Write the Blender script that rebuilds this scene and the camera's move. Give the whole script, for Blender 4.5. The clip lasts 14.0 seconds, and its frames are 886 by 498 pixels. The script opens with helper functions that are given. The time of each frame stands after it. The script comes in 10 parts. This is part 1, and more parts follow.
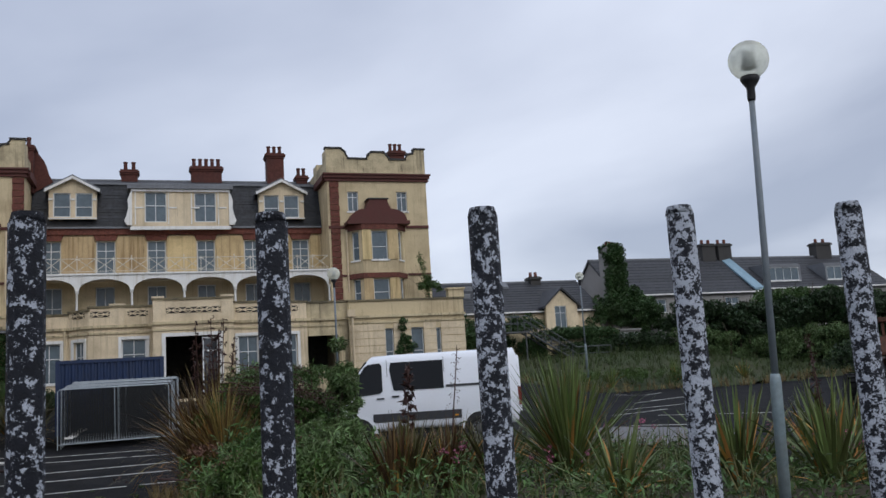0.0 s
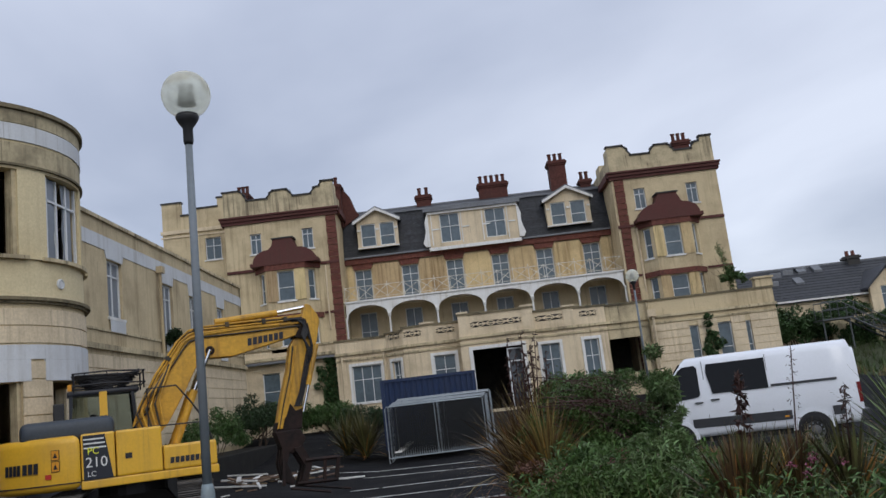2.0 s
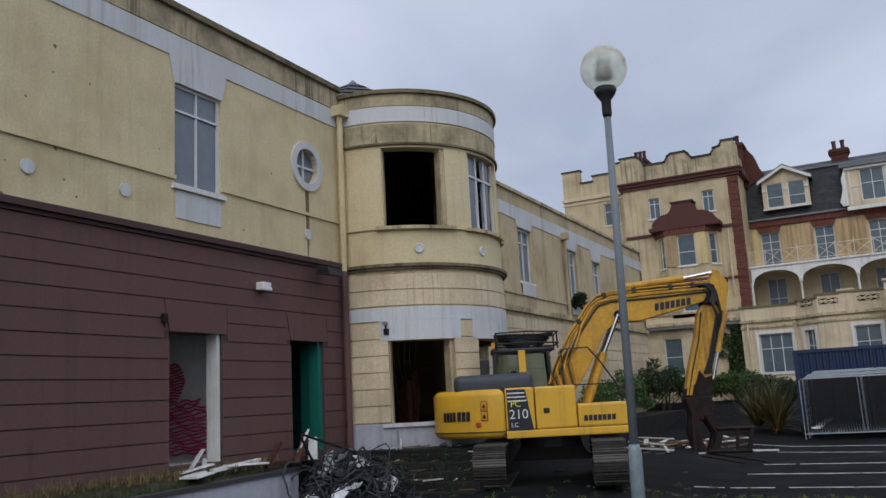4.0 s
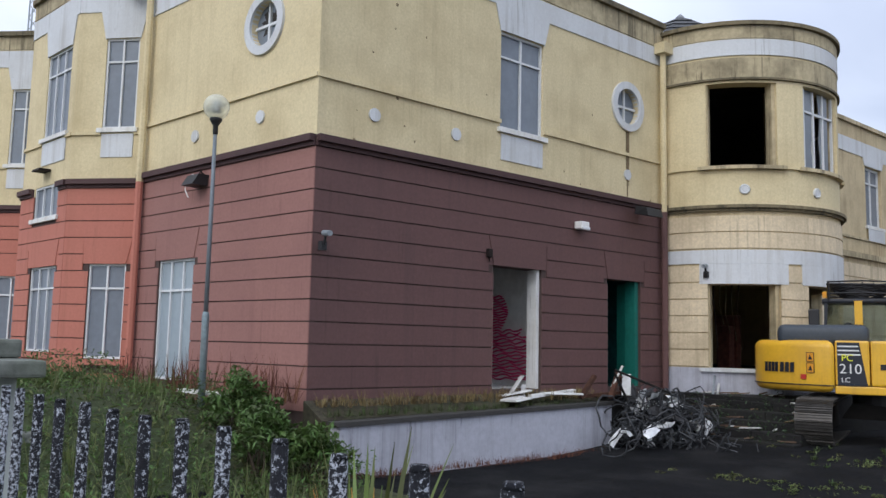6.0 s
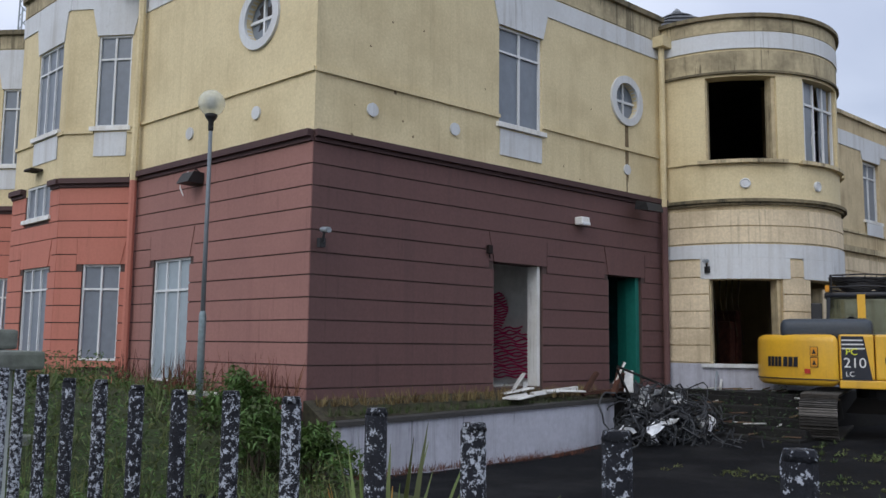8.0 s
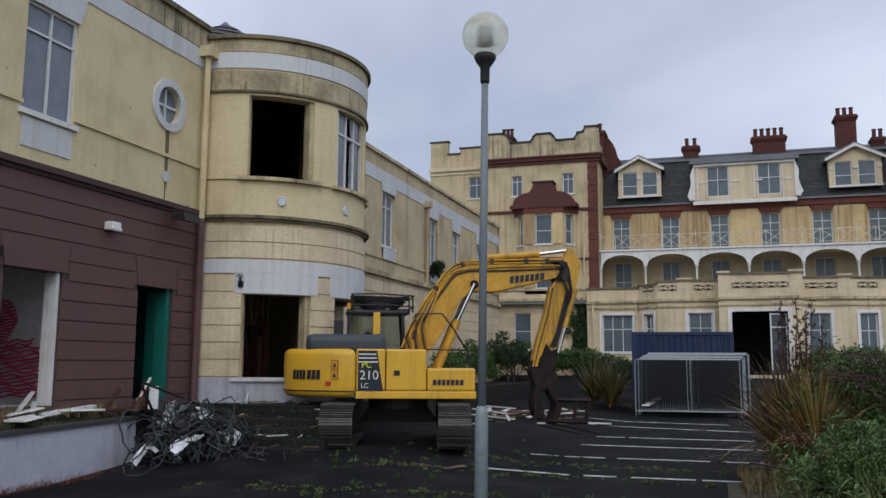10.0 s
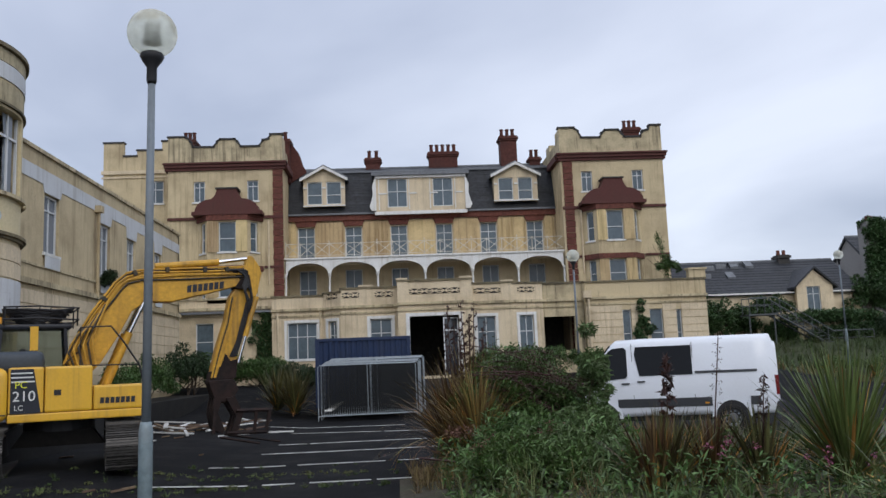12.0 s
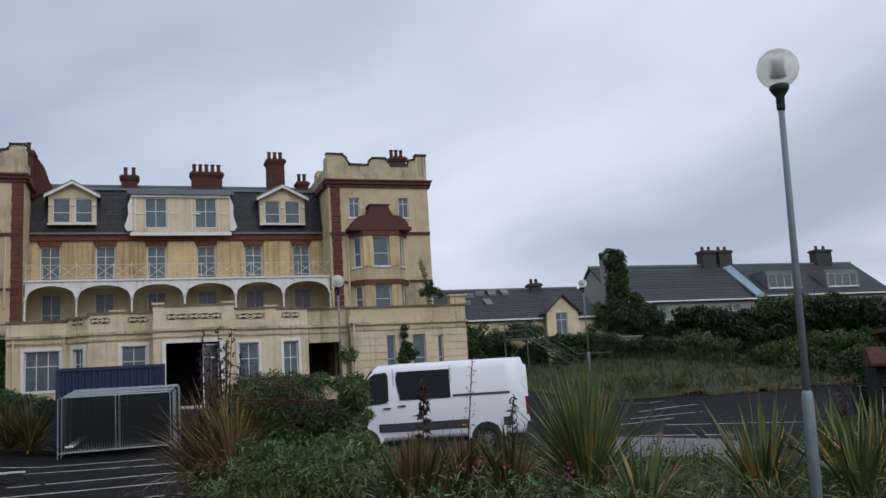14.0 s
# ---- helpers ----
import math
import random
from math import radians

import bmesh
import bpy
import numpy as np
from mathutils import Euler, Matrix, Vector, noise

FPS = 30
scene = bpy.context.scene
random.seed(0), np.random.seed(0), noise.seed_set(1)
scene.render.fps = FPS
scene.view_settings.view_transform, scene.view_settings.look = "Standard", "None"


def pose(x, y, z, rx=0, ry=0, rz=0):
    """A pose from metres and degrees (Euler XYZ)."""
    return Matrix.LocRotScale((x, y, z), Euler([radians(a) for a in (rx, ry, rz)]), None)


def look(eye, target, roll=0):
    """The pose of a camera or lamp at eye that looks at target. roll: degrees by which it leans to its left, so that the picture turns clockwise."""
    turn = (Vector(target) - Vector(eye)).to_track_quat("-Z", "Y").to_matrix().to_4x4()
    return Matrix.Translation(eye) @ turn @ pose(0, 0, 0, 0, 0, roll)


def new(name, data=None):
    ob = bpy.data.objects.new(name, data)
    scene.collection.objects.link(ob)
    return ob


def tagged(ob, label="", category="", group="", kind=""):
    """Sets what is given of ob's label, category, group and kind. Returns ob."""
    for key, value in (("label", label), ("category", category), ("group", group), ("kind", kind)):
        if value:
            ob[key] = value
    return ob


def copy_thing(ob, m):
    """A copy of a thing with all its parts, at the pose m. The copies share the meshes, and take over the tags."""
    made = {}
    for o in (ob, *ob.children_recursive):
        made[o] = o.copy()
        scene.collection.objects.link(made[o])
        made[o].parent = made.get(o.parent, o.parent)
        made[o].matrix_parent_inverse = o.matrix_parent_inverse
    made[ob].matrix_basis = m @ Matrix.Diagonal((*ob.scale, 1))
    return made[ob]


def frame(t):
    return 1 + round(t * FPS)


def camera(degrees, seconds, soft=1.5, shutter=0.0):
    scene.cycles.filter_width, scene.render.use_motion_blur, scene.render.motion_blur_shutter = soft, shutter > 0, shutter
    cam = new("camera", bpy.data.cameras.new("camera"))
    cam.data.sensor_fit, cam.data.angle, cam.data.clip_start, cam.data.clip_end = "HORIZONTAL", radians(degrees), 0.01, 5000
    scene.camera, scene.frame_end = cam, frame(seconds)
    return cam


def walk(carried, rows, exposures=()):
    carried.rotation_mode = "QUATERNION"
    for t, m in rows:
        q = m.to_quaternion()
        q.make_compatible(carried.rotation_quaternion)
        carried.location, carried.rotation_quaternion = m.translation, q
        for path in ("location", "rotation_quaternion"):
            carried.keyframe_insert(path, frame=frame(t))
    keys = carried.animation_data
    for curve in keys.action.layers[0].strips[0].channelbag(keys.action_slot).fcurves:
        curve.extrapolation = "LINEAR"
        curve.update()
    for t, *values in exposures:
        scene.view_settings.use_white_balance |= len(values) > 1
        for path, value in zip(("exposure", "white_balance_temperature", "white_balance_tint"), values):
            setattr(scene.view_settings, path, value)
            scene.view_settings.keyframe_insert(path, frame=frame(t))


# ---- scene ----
cam = camera(55.0, 14.0)

PATH = [
    (0, (0.33, 0.174, 1.79), (0.968, 2.047, 2.082), -3.6),
    (0.5, (0.214, 0.398, 1.8625), (0.768, 2.299, 2.1455), -4.4),
    (0.6, (0.183, 0.407, 1.8725), (0.719, 2.313, 2.1535), -4.7),
    (0.8, (0.143, 0.450, 1.888), (0.643, 2.365, 2.169), -5.2),
    (1, (0.119, 0.495, 1.911), (0.583, 2.419, 2.194), -5.7),
    (1.5, (0.171, 0.531, 1.996), (0.398, 2.494, 2.304), -7.0),
    (2, (0.139, 0.515, 1.979), (0.123, 2.483, 2.335), -6.7),
    (2.5, (0.094, 0.417, 2.004), (-0.148, 2.36, 2.41), -5.7),
    (3, (0.064, 0.38, 2.009), (-0.417, 2.271, 2.446), -5.0),
    (3.5, (0.007, 0.373, 2.009), (-0.684, 2.202, 2.432), -3.7),
    (4, (-0.037, 0.345, 2.005), (-0.935, 2.097, 2.357), -3.1),
    (4.2, (-0.074, 0.366, 2.007), (-1.048, 2.082, 2.33), -2.7),
    (6.3, (0.374, 0.16, 1.951), (-1.19, 1.387, 2.169), 2.0),
    (6.5, (0.374, 0.16, 1.927), (-1.224, 1.344, 2.143), 2.4),
    (7, (0.346, 0.158, 1.920), (-1.289, 1.292, 2.131), 2.0),
    (7.2, (0.316, 0.155, 1.918), (-1.314, 1.295, 2.131), 1.8),
    (9.3, (-0.133, 0.372, 1.934), (-1.084, 2.114, 2.176), 0.4),
    (9.5, (-0.119, 0.35, 1.929), (-0.973, 2.141, 2.179), 0.5),
    (10, (-0.098, 0.378, 1.936), (-0.702, 2.266, 2.2), 0.4),
    (10.5, (-0.063, 0.396, 1.938), (-0.458, 2.338, 2.206), -0.5),
    (11, (-0.018, 0.361, 1.924), (-0.238, 2.33, 2.197), -1.4),
    (11.5, (0.001, 0.366, 1.921), (-0.036, 2.347, 2.193), -1.7),
    (12, (0.043, 0.355, 1.925), (0.156, 2.333, 2.196), -2.3),
    (12.5, (0.078, 0.367, 1.919), (0.313, 2.333, 2.196), -3.0),
    (13, (0.119, 0.328, 1.926), (0.504, 2.269, 2.22), -3.1),
    (13.5, (0.131, 0.477, 1.921), (0.672, 2.378, 2.23), -3.3),
    (14, (0.164, 0.468, 1.914), (0.808, 2.337, 2.218), -3.5),
]
walk(cam, [(t, look(eye, target, roll)) for t, eye, target, roll in PATH],
     [(0, -0.15), (0.5, -0.22), (1.5, -0.12), (3, -0.18), (4.2, -0.18), (6.3, 0.45), (7.2, 0.27), (9.4, 0.05), (9.7, 0.01), (10.5, -0.29), (11.2, -0.32), (12, 0.0), (12.5, -0.08), (13.3, -0.1), (14, -0.2)])

SKY_STRENGTH, SUN_STRENGTH = 1.0, 0.75

# ---------------------------------------------------------------- world and light
world = bpy.data.worlds.new("overcast_sky")
scene.world = world
world.use_nodes = True
wt = world.node_tree
wt.nodes.clear()


def wn(kind, **kw):
    n = wt.nodes.new(kind)
    for k, v in kw.items():
        n.inputs[k].default_value = v
    return n


SUN_DIR = Vector((0.25, -0.80, 0.62)).normalized()
w_out = wn("ShaderNodeOutputWorld")
w_bg = wn("ShaderNodeBackground", Strength=SKY_STRENGTH)
w_co = wn("ShaderNodeTexCoord")
w_sep = wn("ShaderNodeSeparateXYZ")
wt.links.new(w_co.outputs["Generated"], w_sep.inputs[0])
# flat cloud layer: direction divided by its height
w_h = wt.nodes.new("ShaderNodeMath")
w_h.operation = "ADD"
w_h.inputs[1].default_value = 0.22
wt.links.new(w_sep.outputs["Z"], w_h.inputs[0])
w_hm = wt.nodes.new("ShaderNodeMath")
w_hm.operation = "MAXIMUM"
w_hm.inputs[1].default_value = 0.06
wt.links.new(w_h.outputs[0], w_hm.inputs[0])
w_div = wt.nodes.new("ShaderNodeVectorMath")
w_div.operation = "DIVIDE"
w_cmb = wn("ShaderNodeCombineXYZ")
for k in range(3):
    wt.links.new(w_hm.outputs[0], w_cmb.inputs[k])
wt.links.new(w_co.outputs["Generated"], w_div.inputs[0])
wt.links.new(w_cmb.outputs[0], w_div.inputs[1])
w_map = wn("ShaderNodeMapping", Location=(1.7, 0.4, 0.0), Scale=(1.0, 0.75, 0.4))
wt.links.new(w_div.outputs[0], w_map.inputs["Vector"])
w_noise = wn("ShaderNodeTexNoise", Scale=0.85, Detail=6.0, Roughness=0.45, Distortion=0.35)
wt.links.new(w_map.outputs[0], w_noise.inputs["Vector"])
w_ramp = wt.nodes.new("ShaderNodeValToRGB")
w_ramp.color_ramp.elements[0].position = 0.36
w_ramp.color_ramp.elements[0].color = (0.415, 0.462, 0.590, 1)
w_ramp.color_ramp.elements[1].position = 0.63
w_ramp.color_ramp.elements[1].color = (0.775, 0.827, 0.962, 1)
wt.links.new(w_noise.outputs["Fac"], w_ramp.inputs[0])
# overcast luminance rises towards the zenith
w_el = wt.nodes.new("ShaderNodeMapRange")
w_el.inputs["From Min"].default_value = 0.25
w_el.inputs["From Max"].default_value = 1.0
w_el.inputs["To Min"].default_value = 1.0
w_el.inputs["To Max"].default_value = 1.45
wt.links.new(w_sep.outputs["Z"], w_el.inputs["Value"])
w_sky = wt.nodes.new("ShaderNodeTexSky")
w_sky.sky_type = "NISHITA"
w_sky.sun_disc = False
w_sky.sun_elevation = math.asin(SUN_DIR.z)
w_sky.sun_rotation = math.atan2(SUN_DIR.x, SUN_DIR.y)
w_sc = wt.nodes.new("ShaderNodeVectorMath")
w_sc.operation = "SCALE"
wt.links.new(w_ramp.outputs[0], w_sc.inputs[0])
wt.links.new(w_el.outputs[0], w_sc.inputs["Scale"])
w_mix = wt.nodes.new("ShaderNodeMix")
w_mix.data_type = "RGBA"
w_mix.inputs["Factor"].default_value = 0.02
wt.links.new(w_sc.outputs[0], w_mix.inputs["A"])
wt.links.new(w_sky.outputs[0], w_mix.inputs["B"])
wt.links.new(w_mix.outputs["Result"], w_bg.inputs["Color"])
wt.links.new(w_bg.outputs[0], w_out.inputs[0])

sun_data = bpy.data.lights.new("sun", "SUN")
sun_data.energy = SUN_STRENGTH
sun_data.angle = radians(35)
sun_data.color = (1.0, 0.965, 0.91)
sun = new("sun", sun_data)
sun.matrix_world = look(SUN_DIR * 60, (0, 0, 0))

# ---------------------------------------------------------------- materials


def material(name, base, rough=0.8, metal=0.0, grain=40.0, grain_amt=0.12, stain=0.7, stain_amt=0.25, stain_col=None,
             streak=0.0, bump=0.15, bump_scale=None, spec=0.4, island=0.0, objrand=0.0, coat=0.0, moss=None, moss_amt=0.0):
    """Base colour with fine grain, broad stains, optional vertical streaks, relief and random tint."""
    m = bpy.data.materials.new(name)
    m.use_nodes = True
    t = m.node_tree
    p = t.nodes["Principled BSDF"]
    L = t.links.new
    p.inputs["Roughness"].default_value = rough
    p.inputs["Metallic"].default_value = metal
    p.inputs["Specular IOR Level"].default_value = spec
    p.inputs["Coat Weight"].default_value = coat
    co = t.nodes.new("ShaderNodeTexCoord")
    geo = t.nodes.new("ShaderNodeNewGeometry")

    def noise_node(scale, detail=4.0, vec=None, rough_=0.6):
        n = t.nodes.new("ShaderNodeTexNoise")
        n.inputs["Scale"].default_value = scale
        n.inputs["Detail"].default_value = detail
        n.inputs["Roughness"].default_value = rough_
        L(vec if vec is not None else geo.outputs["Position"], n.inputs["Vector"])
        return n

    def mix(fac, a, b, mode="MIX"):
        x = t.nodes.new("ShaderNodeMix")
        x.data_type, x.blend_type = "RGBA", mode
        if isinstance(fac, float):
            x.inputs["Factor"].default_value = fac
        else:
            L(fac, x.inputs["Factor"])
        for sock, v in (("A", a), ("B", b)):
            if isinstance(v, tuple):
                x.inputs[sock].default_value = (*v, 1)
            else:
                L(v, x.inputs[sock])
        return x.outputs["Result"]

    def ramp(fac, lo, hi, top=1.0):
        r = t.nodes.new("ShaderNodeMapRange")
        r.inputs["From Min"].default_value, r.inputs["From Max"].default_value = lo, hi
        r.inputs["To Max"].default_value = top
        L(fac, r.inputs["Value"])
        return r.outputs[0]

    g = noise_node(grain, 5.0)
    col = mix(ramp(g.outputs["Fac"], 0.3, 0.7), tuple(c * (1 - grain_amt) for c in base), tuple(min(1, c * (1 + grain_amt)) for c in base))
    dirt = stain_col or tuple(c * 0.45 for c in base)
    s = noise_node(stain, 6.0)
    col = mix(ramp(s.outputs["Fac"], 0.45, 0.75, stain_amt), col, dirt)
    if streak > 0:
        mp = t.nodes.new("ShaderNodeMapping")
        mp.inputs["Scale"].default_value = (3.2, 3.2, 0.12)
        L(geo.outputs["Position"], mp.inputs["Vector"])
        k = noise_node(1.6, 5.0, mp.outputs[0], 0.65)
        k2 = noise_node(0.35, 2.0)
        a = t.nodes.new("ShaderNodeMath")
        a.operation = "MULTIPLY"
        L(ramp(k.outputs["Fac"], 0.5, 0.64, streak), a.inputs[0])
        L(ramp(k2.outputs["Fac"], 0.35, 0.6), a.inputs[1])
        col = mix(a.outputs[0], col, dirt)
        mp2 = t.nodes.new("ShaderNodeMapping")
        mp2.inputs["Scale"].default_value = (9.0, 9.0, 0.35)
        L(geo.outputs["Position"], mp2.inputs["Vector"])
        k3 = noise_node(1.3, 6.0, mp2.outputs[0], 0.7)
        k4 = noise_node(0.9, 3.0)
        a2 = t.nodes.new("ShaderNodeMath")
        a2.operation = "MULTIPLY"
        L(ramp(k3.outputs["Fac"], 0.56, 0.66, min(1.0, streak * 0.9)), a2.inputs[0])
        L(ramp(k4.outputs["Fac"], 0.46, 0.6), a2.inputs[1])
        col = mix(a2.outputs[0], col, tuple(c * 0.6 for c in dirt))
        # blotches of lifted paint
        k5 = noise_node(5.5, 7.0, None, 0.7)
        col = mix(ramp(k5.outputs["Fac"], 0.63, 0.70, 0.35 * streak), col, tuple(c * 0.75 for c in dirt))
    if moss:
        k = noise_node(1.9, 5.0)
        col = mix(ramp(k.outputs["Fac"], 0.5, 0.66, moss_amt), col, moss)
    if island > 0 or objrand > 0:
        hsv = t.nodes.new("ShaderNodeHueSaturation")
        if island > 0:
            src, amt = geo.outputs["Random Per Island"], island
        else:
            oi = t.nodes.new("ShaderNodeObjectInfo")
            src, amt = oi.outputs["Random"], objrand
        v = t.nodes.new("ShaderNodeMapRange")
        v.inputs["To Min"].default_value, v.inputs["To Max"].default_value = 1 - amt, 1 + amt
        L(src, v.inputs["Value"])
        L(v.outputs[0], hsv.inputs["Value"])
        hh = t.nodes.new("ShaderNodeMapRange")
        hh.inputs["To Min"].default_value, hh.inputs["To Max"].default_value = 0.5 - 0.04 * amt, 0.5 + 0.04 * amt
        L(src, hh.inputs["Value"])
        L(hh.outputs[0], hsv.inputs["Hue"])
        L(col, hsv.inputs["Color"])
        col = hsv.outputs[0]
    L(col, p.inputs["Base Color"])
    if bump > 0:
        b = t.nodes.new("ShaderNodeBump")
        b.inputs["Strength"].default_value = bump
        b.inputs["Distance"].default_value = 0.02
        bn = noise_node(bump_scale or grain * 0.6, 6.0)
        L(bn.outputs["Fac"], b.inputs["Height"])
        L(b.outputs[0], p.inputs["Normal"])
    return m


M = {}
M["asphalt"] = material("asphalt", (0.0075, 0.008, 0.0095), 0.88, grain=28, grain_amt=0.7, stain=0.8, stain_amt=0.9, stain_col=(0.026, 0.026, 0.027), bump=0.35, spec=0.10, moss=(0.006, 0.0065, 0.007), moss_amt=0.7)
M["lane_paint"] = material("lane_paint", (0.52, 0.52, 0.50), 0.8, grain=25, grain_amt=0.3, stain=3.0, stain_amt=0.9, stain_col=(0.10, 0.10, 0.10))
M["pale_paving"] = material("pale_paving", (0.13, 0.13, 0.135), 0.7, grain=30, stain=0.8, stain_amt=0.4)
M["soil"] = material("soil", (0.050, 0.042, 0.028), 0.95, grain=14, grain_amt=0.5, stain=1.1, stain_amt=0.6, stain_col=(0.035, 0.055, 0.02), bump=0.6)
M["turf"] = material("turf", (0.034, 0.048, 0.018), 0.95, grain=9, grain_amt=0.4, stain=0.25, stain_amt=0.7, stain_col=(0.050, 0.045, 0.022), bump=0.7)
M["cream"] = material("cream_render", (0.585, 0.48, 0.30), 0.85, grain=18, grain_amt=0.13, stain=0.7, stain_amt=0.65, stain_col=(0.27, 0.20, 0.115), streak=0.6, bump=0.12)
M["cream_pale"] = material("pale_cream_render", (0.69, 0.575, 0.40), 0.85, grain=18, grain_amt=0.13, stain=0.8, stain_amt=0.6, stain_col=(0.32, 0.25, 0.155), streak=0.5, bump=0.12)
M["pier_render"] = material("stained_pier_render", (0.57, 0.435, 0.235), 0.85, grain=14, stain=0.8, stain_amt=0.55, stain_col=(0.30, 0.21, 0.10), streak=1.0, bump=0.12, objrand=0.26)
M["yellow"] = material("yellow_render", (0.665, 0.565, 0.350), 0.85, grain=22, grain_amt=0.10, stain=0.9, stain_amt=0.55, stain_col=(0.40, 0.31, 0.165), streak=0.22, bump=0.10)
M["parapet"] = material("weathered_parapet", (0.56, 0.47, 0.30), 0.9, grain=12, grain_amt=0.12, stain=0.9, stain_amt=0.75, stain_col=(0.14, 0.115, 0.075), streak=1.0, bump=0.2)
M["white"] = material("grey_white_paint", (0.61, 0.63, 0.645), 0.7, grain=20, grain_amt=0.05, stain=0.8, stain_amt=0.35, stain_col=(0.40, 0.39, 0.37), streak=0.6)
M["white_trim"] = material("white_trim", (0.74, 0.74, 0.72), 0.6, grain=20, grain_amt=0.06, stain=1.5, stain_amt=0.35, stain_col=(0.42, 0.38, 0.30), streak=0.5)
M["frame"] = material("window_frame_paint", (0.66, 0.68, 0.69), 0.5, grain=30, grain_amt=0.05, stain=2.0, stain_amt=0.2)
M["brown"] = material("brown_masonry_paint", (0.130, 0.068, 0.064), 0.75, grain=22, grain_amt=0.10, stain=0.45, stain_amt=0.35, stain_col=(0.085, 0.05, 0.05), streak=0.35, bump=0.14, spec=0.35)
M["brown_dark"] = material("dark_brown_moulding", (0.070, 0.036, 0.036), 0.7, grain=22, stain=0.8, stain_amt=0.3)
# street face: the brown made lighter, as more light falls on it
M["lit_brown"] = material("lit_brown_paint", (0.29, 0.145, 0.125), 0.8, grain=22, grain_amt=0.08, stain=0.5, stain_amt=0.4, stain_col=(0.20, 0.10, 0.09), streak=0.4, bump=0.14)
M["salmon"] = material("salmon_masonry_paint", (0.46, 0.170, 0.125), 0.8, grain=22, grain_amt=0.06, stain=0.5, stain_amt=0.3, stain_col=(0.34, 0.13, 0.09), streak=0.4, bump=0.14)
M["groove"] = material("shadowed_joint", (0.075, 0.05, 0.045), 0.9, grain=22, stain=1.0)
M["brick"] = material("red_brick", (0.130, 0.043, 0.030), 0.85, grain=9, grain_amt=0.5, stain=0.9, stain_amt=0.45, stain_col=(0.10, 0.045, 0.035), bump=0.3)
M["dull_red"] = material("dull_red_paint", (0.095, 0.031, 0.026), 0.8, grain=12, grain_amt=0.15, stain=0.8, stain_amt=0.5, stain_col=(0.085, 0.04, 0.03), streak=0.5)
M["soot_brick"] = material("sooty_brick", (0.088, 0.030, 0.023), 0.9, grain=9, grain_amt=0.35, stain=0.9, stain_amt=0.6, stain_col=(0.045, 0.026, 0.022), bump=0.3)
M["mossy_coping"] = material("mossy_stained_coping", (0.20, 0.165, 0.10), 0.9, grain=10, grain_amt=0.2, stain=0.9, stain_amt=0.9, stain_col=(0.045, 0.042, 0.03), streak=1.0, bump=0.3)
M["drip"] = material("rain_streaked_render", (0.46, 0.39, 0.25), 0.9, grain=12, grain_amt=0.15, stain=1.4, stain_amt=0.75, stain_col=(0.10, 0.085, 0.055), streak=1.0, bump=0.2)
M["run_stain"] = material("rusty_run_stain", (0.16, 0.115, 0.065), 0.9, grain=20, grain_amt=0.3, stain=4.0, stain_amt=0.6, stain_col=(0.30, 0.23, 0.13))
M["slate"] = material("roof_slate", (0.026, 0.028, 0.033), 0.6, grain=5, grain_amt=0.6, stain=1.6, stain_amt=0.7, stain_col=(0.036, 0.037, 0.039), bump=0.5, bump_scale=6, objrand=0.25)
M["lead"] = material("lead_flashing", (0.16, 0.17, 0.185), 0.5, grain=8, grain_amt=0.2, stain=0.9, stain_amt=0.4)
M["pane"] = material("boarded_grey_pane", (0.170, 0.198, 0.235), 0.28, grain=6, grain_amt=0.10, stain=0.35, stain_amt=0.5, stain_col=(0.115, 0.135, 0.165), bump=0.0, spec=0.5)
M["pane_dark"] = material("dark_window_pane", (0.045, 0.052, 0.062), 0.12, grain=5, grain_amt=0.3, stain=0.5, stain_amt=0.5, bump=0.0, spec=0.6)
M["pane_pale"] = material("pale_boarded_pane", (0.30, 0.36, 0.40), 0.3, grain=6, grain_amt=0.08, stain=0.5, stain_amt=0.4, stain_col=(0.22, 0.27, 0.30), bump=0.0, spec=0.5)
M["pane_hotel"] = material("dusty_blue_pane", (0.095, 0.130, 0.155), 0.22, grain=4, grain_amt=0.2, stain=0.6, stain_amt=0.6, stain_col=(0.060, 0.080, 0.095), bump=0.0, spec=0.5)
# near-black colour stands in for the shade inside rooms and openings
M["unlit_dark"] = material("unlit_hollow_dark", (0.045, 0.040, 0.036), 0.95, grain=5, grain_amt=0.4, stain=0.7, stain_amt=0.6)
M["dirty_room"] = material("dirty_white_interior", (0.62, 0.62, 0.60), 0.9, grain=5, grain_amt=0.1, stain=1.5, stain_amt=0.5, stain_col=(0.22, 0.2, 0.18))
M["graffiti"] = material("magenta_spray_paint", (0.50, 0.028, 0.13), 0.7, grain=14, grain_amt=0.3, stain=4, stain_amt=0.5, stain_col=(0.42, 0.17, 0.22))
M["teal"] = material("teal_door_paint", (0.012, 0.16, 0.125), 0.5, grain=12, stain=1.4, stain_amt=0.3)
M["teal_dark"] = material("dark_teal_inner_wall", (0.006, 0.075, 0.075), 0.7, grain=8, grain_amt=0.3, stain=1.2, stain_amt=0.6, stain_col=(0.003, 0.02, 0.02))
M["old_white"] = material("weathered_railing_paint", (0.64, 0.62, 0.55), 0.7, grain=14, grain_amt=0.15, stain=2.5, stain_amt=0.7, stain_col=(0.24, 0.18, 0.10))
M["galv"] = material("galvanised_steel", (0.33, 0.37, 0.40), 0.45, 0.6, grain=18, grain_amt=0.18, stain=2.2, stain_amt=0.4, stain_col=(0.20, 0.22, 0.24))
